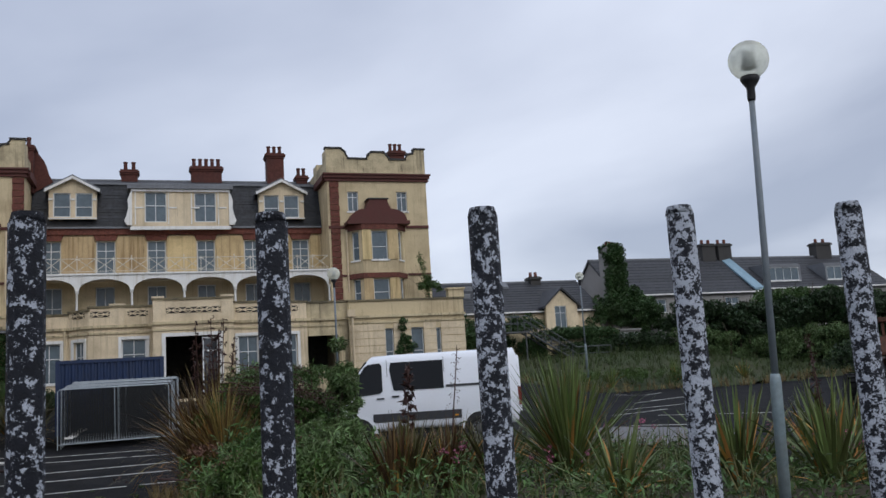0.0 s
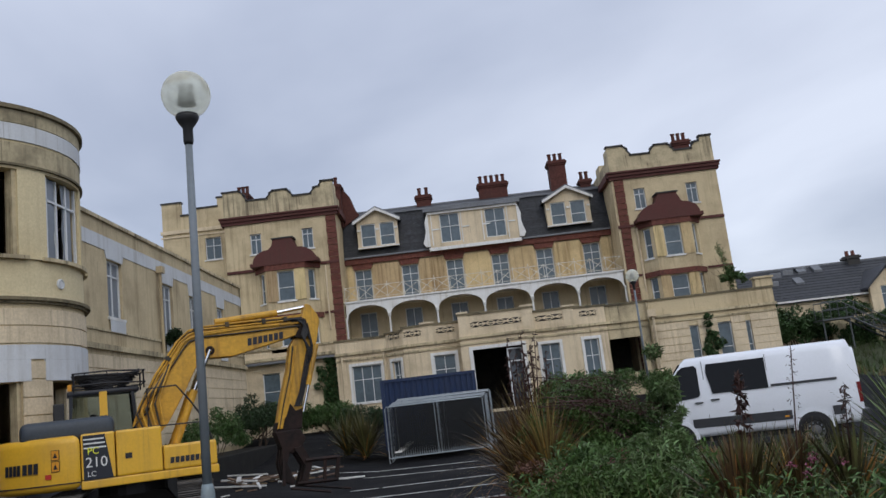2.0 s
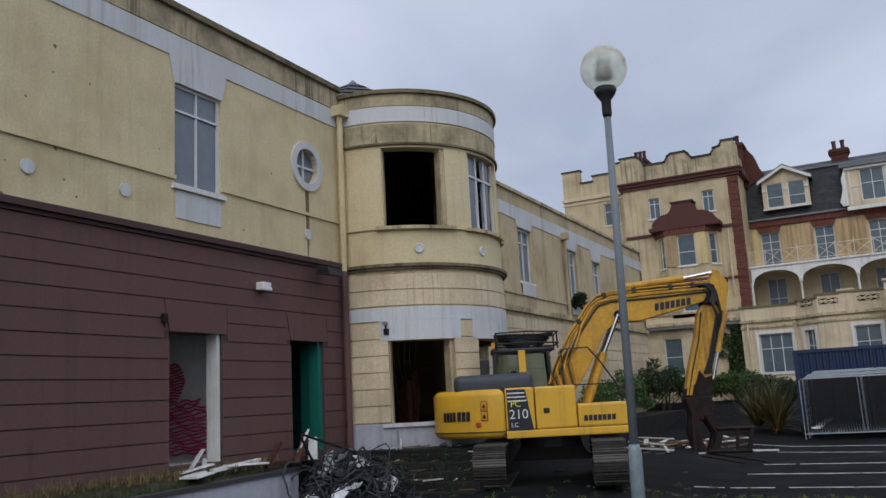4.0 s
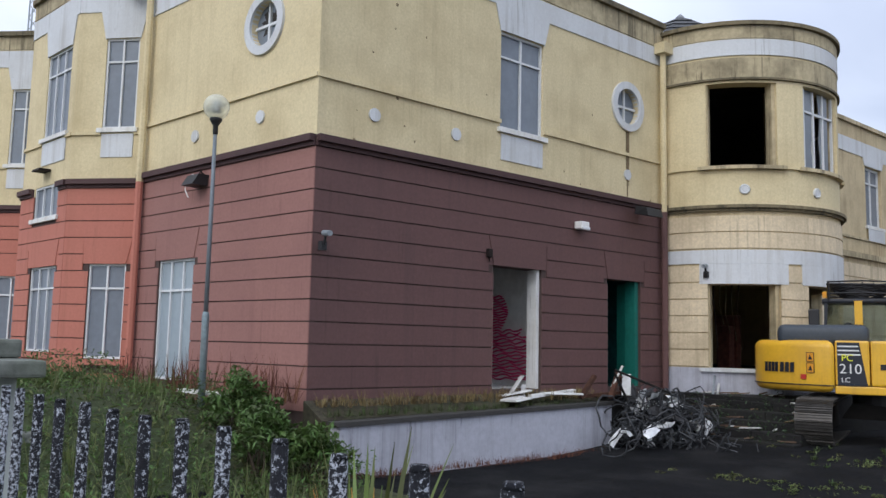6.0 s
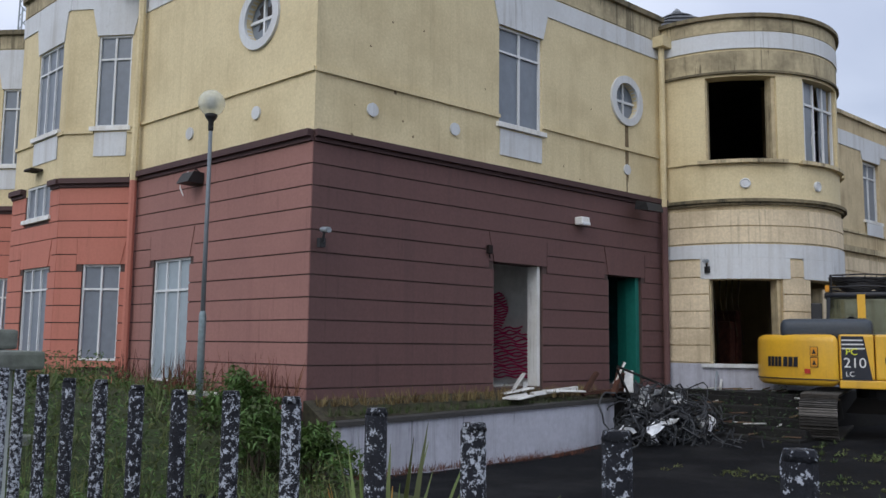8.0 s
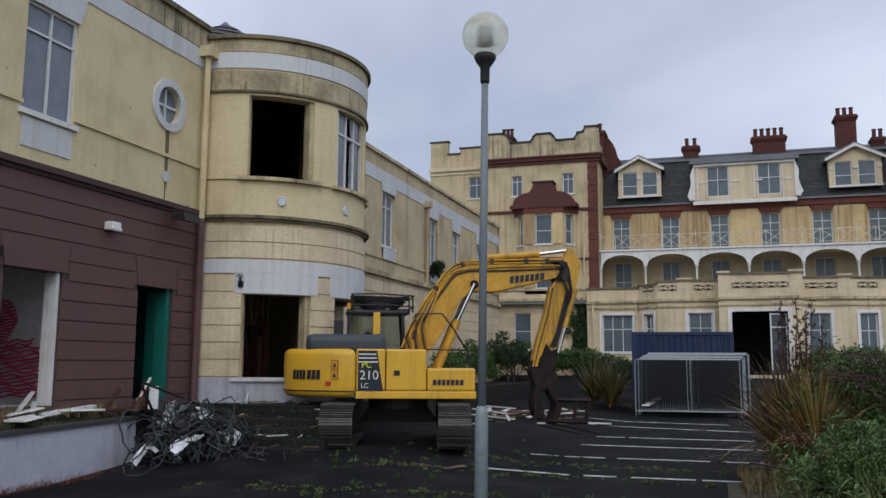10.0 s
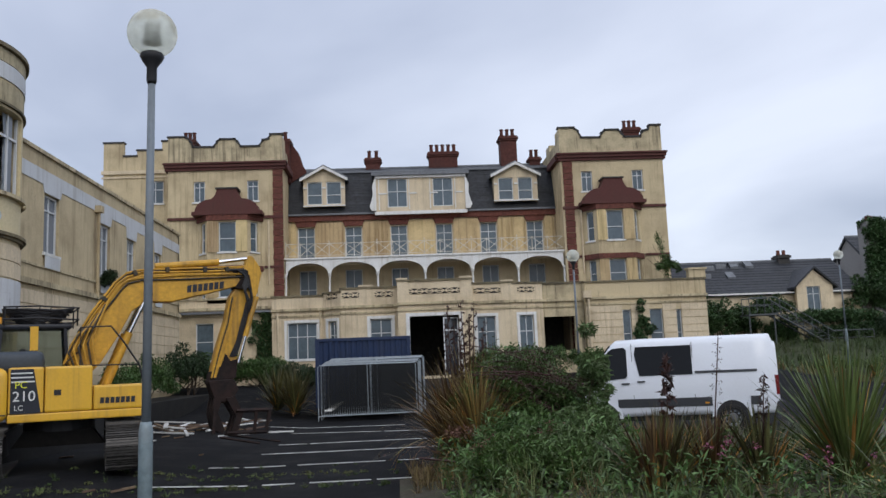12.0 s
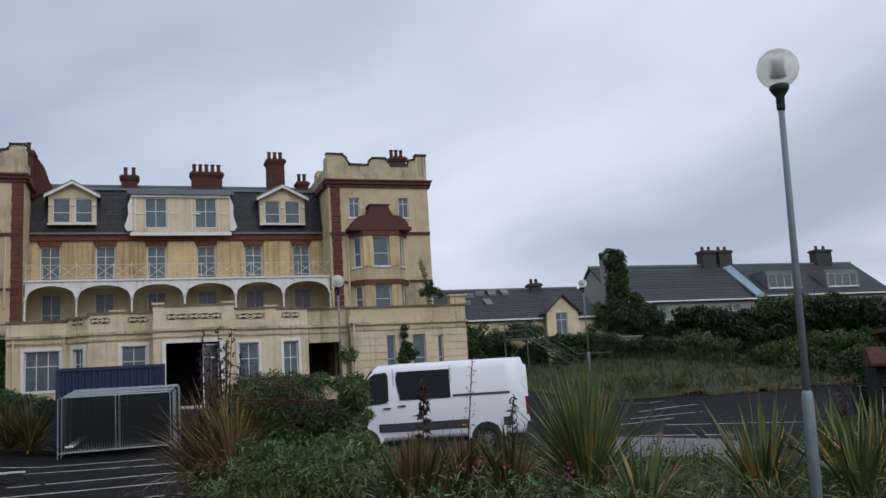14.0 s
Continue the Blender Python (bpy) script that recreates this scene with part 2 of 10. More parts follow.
M["stair_steel"] = material("dull_stair_steel", (0.10, 0.11, 0.115), 0.6, 0.3, grain=18, grain_amt=0.2, stain=2.2, stain_amt=0.5)
M["mesh_dark"] = material("dull_mesh_wire", (0.018, 0.020, 0.022), 0.6, 0.4, grain=30, stain=1.5)
M["black_plastic"] = material("black_plastic", (0.018, 0.018, 0.02), 0.5, grain=30, stain=2.0, bump=0.05)
M["cable"] = material("scrap_cable", (0.022, 0.024, 0.028), 0.5, grain=18, grain_amt=0.4, stain=2.0, stain_amt=0.6, stain_col=(0.10, 0.11, 0.12), island=0.5)
M["debris_white"] = material("broken_white_board", (0.62, 0.62, 0.60), 0.7, grain=16, stain=3.0, stain_amt=0.5, objrand=0.25)
M["timber"] = material("splintered_timber", (0.13, 0.085, 0.055), 0.85, grain=16, grain_amt=0.35, stain=3, stain_amt=0.5, objrand=0.4)
M["digger_yellow"] = material("digger_yellow_paint", (0.74, 0.42, 0.032), 0.38, grain=20, grain_amt=0.05, stain=1.3, stain_amt=0.35, stain_col=(0.36, 0.20, 0.05), spec=0.5, bump=0.03, streak=0.3)
M["digger_worn"] = material("worn_yellow_paint", (0.60, 0.325, 0.032), 0.45, grain=14, grain_amt=0.15, stain=2.2, stain_amt=0.5, stain_col=(0.14, 0.075, 0.03), bump=0.08, streak=0.5)
M["digger_grey"] = material("engine_cover_grey", (0.040, 0.052, 0.068), 0.5, grain=20, stain=1.5, stain_amt=0.3)
M["steel_dirt"] = material("muddy_steel", (0.012, 0.011, 0.010), 0.85, 0.1, grain=10, grain_amt=0.35, stain=2, stain_amt=0.5, stain_col=(0.022, 0.019, 0.016), bump=0.3)
M["track_pad"] = material("scuffed_track_steel", (0.085, 0.08, 0.075), 0.5, 0.6, grain=12, grain_amt=0.3, stain=2, stain_amt=0.6, stain_col=(0.05, 0.045, 0.04), bump=0.2)
M["rust"] = material("rusty_steel", (0.085, 0.036, 0.022), 0.8, 0.2, grain=10, grain_amt=0.4, stain=2, stain_amt=0.6, stain_col=(0.035, 0.022, 0.018), bump=0.3)
M["rust_dark"] = material("rust_blackened_steel", (0.014, 0.0085, 0.0075), 0.8, 0.2, grain=10, grain_amt=0.4, stain=2.5, stain_amt=0.6, stain_col=(0.042, 0.017, 0.011), bump=0.4)
M["hose_dark"] = material("oily_hose", (0.030, 0.026, 0.018), 0.45, grain=25, grain_amt=0.3, stain=3, stain_amt=0.5, stain_col=(0.20, 0.11, 0.02))
M["sheet_white"] = material("crumpled_white_plastic", (0.72, 0.74, 0.76), 0.25, grain=16, stain=3.0, stain_amt=0.5, stain_col=(0.2, 0.2, 0.2), objrand=0.3)
M["chrome"] = material("chromed_rod", (0.62, 0.63, 0.65), 0.2, 1.0, grain=30, stain=2, stain_amt=0.1, bump=0.0)
M["decal_dark"] = material("dark_decal", (0.016, 0.019, 0.028), 0.45, grain=30, stain=2.0, bump=0.0)
M["decal_white"] = material("white_decal", (0.72, 0.72, 0.70), 0.5, grain=30, stain=2.0, bump=0.0)
M["decal_lime"] = material("lime_decal", (0.80, 0.82, 0.05), 0.5, grain=30, stain=2.0, bump=0.0)
M["decal_red"] = material("red_decal", (0.45, 0.03, 0.02), 0.4, grain=30, stain=2.0, bump=0.0)
M["tail_red"] = material("tail_light_red", (0.16, 0.012, 0.012), 0.25, grain=30, stain=2.0, bump=0.0)
M["decal_orange"] = material("orange_decal", (0.70, 0.30, 0.02), 0.4, grain=30, stain=2.0, bump=0.0)
M["van_white"] = material("van_white_paint", (0.74, 0.77, 0.82), 0.25, grain=20, grain_amt=0.02, stain=0.9, stain_amt=0.12, stain_col=(0.5, 0.5, 0.5), bump=0.0, coat=0.5)
M["van_trim"] = material("dark_bumper_plastic", (0.035, 0.037, 0.042), 0.55, grain=40, stain=2.0, bump=0.04)
M["van_glass"] = material("tinted_glass", (0.006, 0.007, 0.009), 0.08, grain=10, stain=1.0, bump=0.0, spec=0.22)
M["tyre"] = material("tyre_rubber", (0.010, 0.010, 0.010), 0.85, grain=30, stain=3, stain_amt=0.4, stain_col=(0.020, 0.019, 0.018))
M["hub"] = material("wheel_hub_grey", (0.14, 0.14, 0.145), 0.5, 0.5, grain=20, stain=3, stain_amt=0.4)
M["skip_blue"] = material("blue_container_paint", (0.008, 0.024, 0.075), 0.5, grain=12, grain_amt=0.12, stain=1.0, stain_amt=0.5, stain_col=(0.02, 0.03, 0.06), streak=0.5)
M["lamp_post"] = material("lamp_post_paint", (0.155, 0.185, 0.21), 0.5, grain=22, grain_amt=0.1, stain=2.2, stain_amt=0.5, stain_col=(0.24, 0.25, 0.26), streak=0.4)
M["pole_base"] = material("lamp_base_sleeve", (0.19, 0.25, 0.27), 0.5, 0.2, grain=16, grain_amt=0.2, stain=2.5, stain_amt=0.6, stain_col=(0.30, 0.31, 0.31))
M["concrete"] = material("mossy_concrete", (0.135, 0.145, 0.130), 0.9, grain=22, grain_amt=0.3, stain=3.0, stain_amt=0.7, stain_col=(0.09, 0.115, 0.07), bump=0.35)
M["pier_paint"] = material("greyed_pier_paint", (0.40, 0.43, 0.41), 0.85, grain=14, stain=1.8, stain_amt=0.4, stain_col=(0.26, 0.29, 0.25), streak=0.5)
M["planter_wall"] = material("lavender_grey_render", (0.43, 0.44, 0.50), 0.85, grain=12, grain_amt=0.08, stain=0.9, stain_amt=0.5, stain_col=(0.26, 0.26, 0.29), streak=0.9, bump=0.2)
M["coping_dark"] = material("dark_coping", (0.050, 0.048, 0.046), 0.85, grain=16, stain=1.2, stain_amt=0.4)
M["step"] = material("dark_step_stone", (0.010, 0.0095, 0.0095), 0.85, grain=12, grain_amt=0.4, stain=1.8, stain_amt=0.7, stain_col=(0.022, 0.023, 0.018), objrand=0.3)
M["pink_render"] = material("grey_house_render", (0.27, 0.26, 0.25), 0.9, grain=10, stain=0.6, stain_amt=0.4)
M["blue_sheet"] = material("pale_blue_sheeting", (0.20, 0.31, 0.38), 0.6, grain=6, stain=0.8, stain_amt=0.3)
M["bark"] = material("bark", (0.075, 0.055, 0.04), 0.9, grain=20, grain_amt=0.3, stain=3, stain_amt=0.5, bump=0.5)


def leaf_material(name, a, b, rough=0.55, spread=0.45):
    m = material(name, a, rough, grain=3, grain_amt=0.15, stain=0.8, stain_amt=0.6, stain_col=b, bump=0.0, island=spread, spec=0.35)
    p = m.node_tree.nodes["Principled BSDF"]
    p.inputs["Subsurface Weight"].default_value = 0.0
    return m


M["leaf_green"] = leaf_material("shrub_leaf", (0.064, 0.116, 0.032), (0.028, 0.054, 0.018))
M["leaf_bright"] = leaf_material("weed_leaf", (0.072, 0.124, 0.030), (0.046, 0.082, 0.025))
M["leaf_dark"] = leaf_material("hedge_leaf", (0.026, 0.050, 0.018), (0.015, 0.028, 0.012))
M["leaf_grey"] = leaf_material("buddleia_leaf", (0.110, 0.168, 0.062), (0.062, 0.100, 0.038))
M["ivy_leaf"] = leaf_material("ivy_leaf", (0.048, 0.092, 0.030), (0.022, 0.046, 0.017))
M["flax_green"] = leaf_material("flax_blade", (0.115, 0.148, 0.045), (0.056, 0.080, 0.024), 0.45, 0.6)
M["flax_bronze"] = leaf_material("bronze_flax_blade", (0.105, 0.060, 0.028), (0.055, 0.050, 0.026), 0.45, 0.6)
M["flax_olive"] = leaf_material("olive_flax_blade", (0.085, 0.078, 0.030), (0.050, 0.062, 0.024), 0.45, 0.6)
M["dock_red"] = leaf_material("dead_dock", (0.115, 0.040, 0.024), (0.06, 0.03, 0.02), 0.8)
M["dead_head"] = leaf_material("dead_flower_head", (0.15, 0.075, 0.055), (0.09, 0.05, 0.035), 0.8)
M["flax_tan"] = leaf_material("tan_flax_blade", (0.205, 0.138, 0.050), (0.10, 0.095, 0.038), 0.5, 0.6)
M["flax_dry"] = leaf_material("dry_blade", (0.42, 0.20, 0.055), (0.26, 0.12, 0.035), 0.6)
M["seed_dark"] = leaf_material("dark_seed_pod", (0.055, 0.024, 0.020), (0.026, 0.014, 0.013))
M["flower_pink"] = leaf_material("pink_flower", (0.30, 0.085, 0.15), (0.17, 0.05, 0.075))
M["grass_mix"] = leaf_material("grass_blade", (0.085, 0.110, 0.034), (0.14, 0.115, 0.05), 0.6)
M["bank_blade"] = leaf_material("bank_grass_blade", (0.045, 0.072, 0.020), (0.075, 0.070, 0.030), 0.6)
M["dry_grass"] = leaf_material("dry_grass_blade", (0.17, 0.125, 0.055), (0.11, 0.06, 0.03), 0.7)

# glass globe of the lamps
gm = bpy.data.materials.new("lamp_globe_glass")
gm.use_nodes = True
gp = gm.node_tree.nodes["Principled BSDF"]
gp.inputs["Base Color"].default_value = (0.82, 0.83, 0.74, 1)
gp.inputs["Transmission Weight"].default_value = 0.85
gp.inputs["Roughness"].default_value = 0.2
gp.inputs["IOR"].default_value = 1.12
gn = gm.node_tree.nodes.new("ShaderNodeTexNoise")
gn.inputs["Scale"].default_value = 6.0
gr = gm.node_tree.nodes.new("ShaderNodeMapRange")
gr.inputs["To Min"].default_value, gr.inputs["To Max"].default_value = 0.50, 0.68
gm.node_tree.links.new(gn.outputs["Fac"], gr.inputs["Value"])
gm.node_tree.links.new(gr.outputs[0], gp.inputs["Transmission Weight"])
M["globe"] = gm

cg = bpy.data.materials.new("cab_glass")
cg.use_nodes = True
cp = cg.node_tree.nodes["Principled BSDF"]
cp.inputs["Base Color"].default_value = (0.62, 0.68, 0.66, 1)
cp.inputs["Transmission Weight"].default_value = 1.0
cp.inputs["Roughness"].default_value = 0.02
cp.inputs["IOR"].default_value = 1.1
M["cab_glass"] = cg

# flaking paint of the railing: black coat over pale, pitted metal
rm = material("flaking_railing_paint", (0.007, 0.008, 0.012), 0.65, grain=120, grain_amt=0.4, stain=9.0, stain_amt=0.4, stain_col=(0.020, 0.022, 0.028), bump=0.5, bump_scale=150, spec=0.2)
_t = rm.node_tree
_p = _t.nodes["Principled BSDF"]
_old = _p.inputs["Base Color"].links[0].from_socket
_g = _t.nodes.new("ShaderNodeNewGeometry")
_n = _t.nodes.new("ShaderNodeTexNoise")
_n.inputs["Scale"].default_value = 640
_n.inputs["Detail"].default_value = 6
_n.inputs["Roughness"].default_value = 0.65
_t.links.new(_g.outputs["Position"], _n.inputs["Vector"])
_n2 = _t.nodes.new("ShaderNodeTexNoise")
_n2.inputs["Scale"].default_value = 190
_n2.inputs["Detail"].default_value = 4
_t.links.new(_g.outputs["Position"], _n2.inputs["Vector"])
_a = _t.nodes.new("ShaderNodeMath")
_a.operation = "ADD"
_t.links.new(_n.outputs["Fac"], _a.inputs[0])
_t.links.new(_n2.outputs["Fac"], _a.inputs[1])
_r = _t.nodes.new("ShaderNodeMapRange")
_r.inputs["From Min"].default_value, _r.inputs["From Max"].default_value = 0.0, 0.07
# each bar has lost more or less of its coat
_oi = _t.nodes.new("ShaderNodeObjectInfo")
_k = _t.nodes.new("ShaderNodeMapRange")
_k.inputs["To Min"].default_value, _k.inputs["To Max"].default_value = 0.97, 1.12
_t.links.new(_oi.outputs["Random"], _k.inputs["Value"])
_sb = _t.nodes.new("ShaderNodeMath")
_sb.operation = "SUBTRACT"
_t.links.new(_a.outputs[0], _sb.inputs[0])
_t.links.new(_k.outputs[0], _sb.inputs[1])
_t.links.new(_sb.outputs[0], _r.inputs["Value"])
_x = _t.nodes.new("ShaderNodeMix")
_x.data_type = "RGBA"
_t.links.new(_r.outputs[0], _x.inputs["Factor"])
_t.links.new(_old, _x.inputs["A"])
_x.inputs["B"].default_value = (0.34, 0.365, 0.41, 1)
_t.links.new(_x.outputs["Result"], _p.inputs["Base Color"])
M["railing"] = rm

# ---------------------------------------------------------------- mesh helpers


def thing(name, label, category, group="", kind="", at=(0, 0, 0), rz=0.0):
    e = new(name)
    e.empty_display_size = 0.2
    e.matrix_basis = pose(*at, 0, 0, rz)
    return tagged(e, label, category, group, kind)


def finish(me, mat, smooth=False):
    me.materials.append(M[mat] if isinstance(mat, str) else mat)
    if smooth:
        me.polygons.foreach_set("use_smooth", [True] * len(me.polygons))
    return me


PIECEWISE = {"quoin", "parapet", "coping", "downpipe", "door_jamb", "hanging_lath", "tower_floor", "bare_brick_pier", "string_course", "window_jamb", "white_band", "wall",
             "bay_wall", "upper_wall", "arched_fascia", "bargeboard", "bay_band", "brick_eave", "cornice", "door_surround", "dormer_roof", "parapet_block", "porch_cheek",
             "ridge", "scroll_trim", "window_surround", "stripe", "back_wall", "gable_roof", "teal_door", "maker_mark", "roof_bar", "cab_post", "scrap_bar"}


def pieces_of(bm):
    """The connected pieces of a bmesh, each as a bmesh of its own."""
    seen, out = set(), []
    for v0 in bm.verts:
        if v0 in seen:
            continue
        seen.add(v0)
        stack, group = [v0], []
        while stack:
            v = stack.pop()
            group.append(v)
            for e in v.link_edges:
                w = e.other_vert(v)
                if w not in seen:
                    seen.add(w)
                    stack.append(w)
        out.append(group)
    res = []
    for group in out:
        b2 = bmesh.new()
        vm = {v: b2.verts.new(v.co) for v in group}
        for f in {f for v in group for f in v.link_faces}:
            b2.faces.new([vm[v] for v in f.verts])
        res.append(b2)
    return res


def part(name, bm, mat, parent=None, label="", smooth=False, kind=""):
    """One mesh object out of a bmesh, under a thing or a part; repeated blocks become one part each."""
    if name in PIECEWISE and parent is not None:
        bits = pieces_of(bm)
        bm.free()
        for b2 in bits[1:]:
            single(name, b2, mat, parent, label, smooth, kind)
        return single(name, bits[0], mat, parent, label, smooth, kind)
    return single(name, bm, mat, parent, label, smooth, kind)


def single(name, bm, mat, parent=None, label="", smooth=False, kind=""):
    bmesh.ops.recalc_face_normals(bm, faces=bm.faces[:])
    me = bpy.data.meshes.new(name)
    bm.to_mesh(me)
    bm.free()
    ob = new(name, finish(me, mat, smooth))
    ob.parent = parent
    return tagged(ob, label, "", "", kind)


def shared(name, me, parent, m, label=""):
    ob = new(name, me)
    ob.parent = parent
    ob.matrix_basis = m
    return tagged(ob, label)


BOX_F = ((0, 3, 2, 1), (4, 5, 6, 7), (0, 1, 5, 4), (1, 2, 6, 5), (2, 3, 7, 6), (3, 0, 4, 7))


def hexa(bm, pts):
    v = [bm.verts.new(p) for p in pts]
    for f in BOX_F:
        bm.faces.new([v[i] for i in f])
    return v


def box(bm, x0, x1, y0, y1, z0, z1):
    return hexa(bm, ((x0, y0, z0), (x1, y0, z0), (x1, y1, z0), (x0, y1, z0), (x0, y0, z1), (x1, y0, z1), (x1, y1, z1), (x0, y1, z1)))


def rbox(bm, x0, x1, y0, y1, z0, z1, r=0.02, segs=2):
    """A box with rounded edges."""
    b2 = bmesh.new()
    box(b2, x0, x1, y0, y1, z0, z1)
    bmesh.ops.bevel(b2, geom=b2.edges[:], offset=r, segments=segs, affect="EDGES", profile=0.6)
    join(bm, b2)


def join(bm, other, m=None):
    if m is not None:
        bmesh.ops.transform(other, matrix=m, verts=other.verts[:])
    vm = {v: bm.verts.new(v.co) for v in other.verts}
    for f in other.faces:
        bm.faces.new([vm[v] for v in f.verts])
    other.free()


def slab(bm, poly, vec):
    """A polygon of 3D points pushed along vec."""
    vec = Vector(vec)
    a = [bm.verts.new(p) for p in poly]
    b = [bm.verts.new(Vector(p) + vec) for p in poly]
    bm.faces.new(a)
    bm.faces.new(b[::-1])
    n = len(a)
    for i in range(n):
        bm.faces.new((a[i], b[i], b[(i + 1) % n], a[(i + 1) % n]))


def tube(bm, pts, r, n=6, cap=True, r1=None):
    pts = [Vector([float(c) for c in p]) for p in pts]
    r, r1 = float(r), (None if r1 is None else float(r1))
    rings = []
    for i, p in enumerate(pts):
        d = (pts[min(i + 1, len(pts) - 1)] - pts[max(i - 1, 0)]).normalized()
        a = d.orthogonal().normalized() if abs(d.z) > 0.98 else d.cross(Vector((0, 0, 1))).normalized()
        b = d.cross(a)
        rr = r if r1 is None else r + (r1 - r) * i / max(1, len(pts) - 1)
        rings.append([bm.verts.new(p + rr * (math.cos(6.2832 * k / n) * a + math.sin(6.2832 * k / n) * b)) for k in range(n)])
    for q, s in zip(rings, rings[1:]):
        for k in range(n):
            bm.faces.new((q[k], q[(k + 1) % n], s[(k + 1) % n], s[k]))
    if cap:
        bm.faces.new(rings[0][::-1])
        bm.faces.new(rings[-1])


def lathe(bm, prof, n=20, c=(0, 0, 0), close=True):
    """Rings of (radius, z) turned round the upright through c."""
    rings = []
    for r, z in prof:
        rings.append([bm.verts.new((c[0] + r * math.cos(6.2832 * k / n), c[1] + r * math.sin(6.2832 * k / n), c[2] + z)) for k in range(n)])
    for q, s in zip(rings, rings[1:]):
        for k in range(n):
            bm.faces.new((q[k], q[(k + 1) % n], s[(k + 1) % n], s[k]))
    if close:
        bm.faces.new(rings[0][::-1])
        bm.faces.new(rings[-1])


class Wall:
    """A wall's face: u runs to the right seen from outside, d outwards."""

    def __init__(self, ox, oy, ux, uy):
        s = math.hypot(ux, uy)
        self.o, self.u = (ox, oy), (ux / s, uy / s)
        self.n = (self.u[1], -self.u[0])

    def p(self, u, z, d=0.0):
        return (self.o[0] + self.u[0] * u + self.n[0] * d, self.o[1] + self.u[1] * u + self.n[1] * d, z)

    def box(self, bm, u0, u1, z0, z1, d0, d1):
        hexa(bm, [self.p(u, z, d) for z in (z0, z1) for u, d in ((u0, d0), (u1, d0), (u1, d1), (u0, d1))])

    def prism(self, bm, uz, d0, d1):
        slab(bm, [self.p(u, z, d0) for u, z in uz], tuple(a - b for a, b in zip(self.p(0, 0, d1), self.p(0, 0, d0))))

    def panel(self, bm, u0, u1, z0, z1, th, holes=(), d=0.0):
        """A wall with rectangular openings through it, as one closed skin."""
        us = sorted({round(u, 4) for u in (u0, u1, *(min(max(h[k], u0), u1) for h in holes for k in (0, 1)))})
        zs = sorted({round(z, 4) for z in (z0, z1, *(min(max(h[k], z0), z1) for h in holes for k in (2, 3)))})
        nu, nz = len(us) - 1, len(zs) - 1

        def solid(i, j):
            if not (0 <= i < nu and 0 <= j < nz):
                return False
            mu, mz = (us[i] + us[i + 1]) / 2, (zs[j] + zs[j + 1]) / 2
            return not any(h[0] < mu < h[1] and h[2] < mz < h[3] for h in holes)

        V = {}

        def v(i, j, k):
            if (i, j, k) not in V:
                V[i, j, k] = bm.verts.new(self.p(us[i], zs[j], d - th * k))
            return V[i, j, k]

        for i in range(nu):
            for j in range(nz):
                if not solid(i, j):
                    continue
                for k in (0, 1):
                    bm.faces.new((v(i, j, k), v(i + 1, j, k), v(i + 1, j + 1, k), v(i, j + 1, k)))
                for (p, q), (e, f) in (((i - 1, j), ((i, j), (i, j + 1))), ((i + 1, j), ((i + 1, j), (i + 1, j + 1))), ((i, j - 1), ((i, j), (i + 1, j))), ((i, j + 1), ((i, j + 1), (i + 1, j + 1)))):
                    if not solid(p, q):
                        bm.faces.new((v(*e, 0), v(*f, 0), v(*f, 1), v(*e, 1)))

    def courses(self, parent, mat, u0, u1, z0, z1, h, gap, proud, holes=()):
        """Raised bands of plaster with open joints between, each a part."""
        n = max(1, round((z1 - z0) / h))
        h = (z1 - z0) / n
        for i in range(n):
            a, b = z0 + i * h + gap / 2, z0 + (i + 1) * h - gap / 2
            cuts = sorted((hh[0], hh[1]) for hh in holes if hh[2] < b - 0.02 and hh[3] > a + 0.02)
            u = u0
            for c0, c1 in [*cuts, (u1, u1)]:
                if c0 > u + 0.02:
                    bm = bmesh.new()
                    self.box(bm, u, c0, a, b, 0.001, proud)
                    part("course", bm, mat, parent)
                u = max(u, c1)


def window(parent, W, u0, u1, z0, z1, mull=1, trans=(0.5,), depth=0.10, bar=0.05, outer=0.07, pane="pane", sill=True, frame="frame", name="window"):
    """A framed window set back in an opening: frame and bars, pane, sill."""
    if pane == "pane" and parent.name.startswith(("hotel", "house")):
        pane, outer, bar = "pane_hotel", min(outer, 0.055), min(bar, 0.04)
    bm = bmesh.new()
    d0 = -depth - 0.06
    ue = [u0 + outer, *[u0 + (u1 - u0) * (k + 1) / (mull + 1) for k in range(mull)], u1 - outer]
    ze = [z0 + outer, *[z0 + (z1 - z0) * f for f in sorted(trans)], z1 - outer]
    lights = []
    for i, (a, b) in enumerate(zip(ue, ue[1:])):
        for j, (c, d) in enumerate(zip(ze, ze[1:])):
            lights.append((a + (bar / 2 if i else 0), b - (bar / 2 if i < len(ue) - 2 else 0), c + (bar / 2 if j else 0), d - (bar / 2 if j < len(ze) - 2 else 0)))
    W.panel(bm, u0, u1, z0, z1, 0.06, lights, -depth)
    w = part(name, bm, frame, parent)
    bm = bmesh.new()
    W.box(bm, u0 + 0.01, u1 - 0.01, z0 + 0.01, z1 - 0.01, d0 - 0.012, d0 + 0.02)
    part("pane", bm, pane, w)
    if sill:
        bm = bmesh.new()
        W.box(bm, u0 - 0.08, u1 + 0.08, z0 - 0.09, z0, -depth, 0.07)
        part("sill", bm, "white_trim", w)
    return w


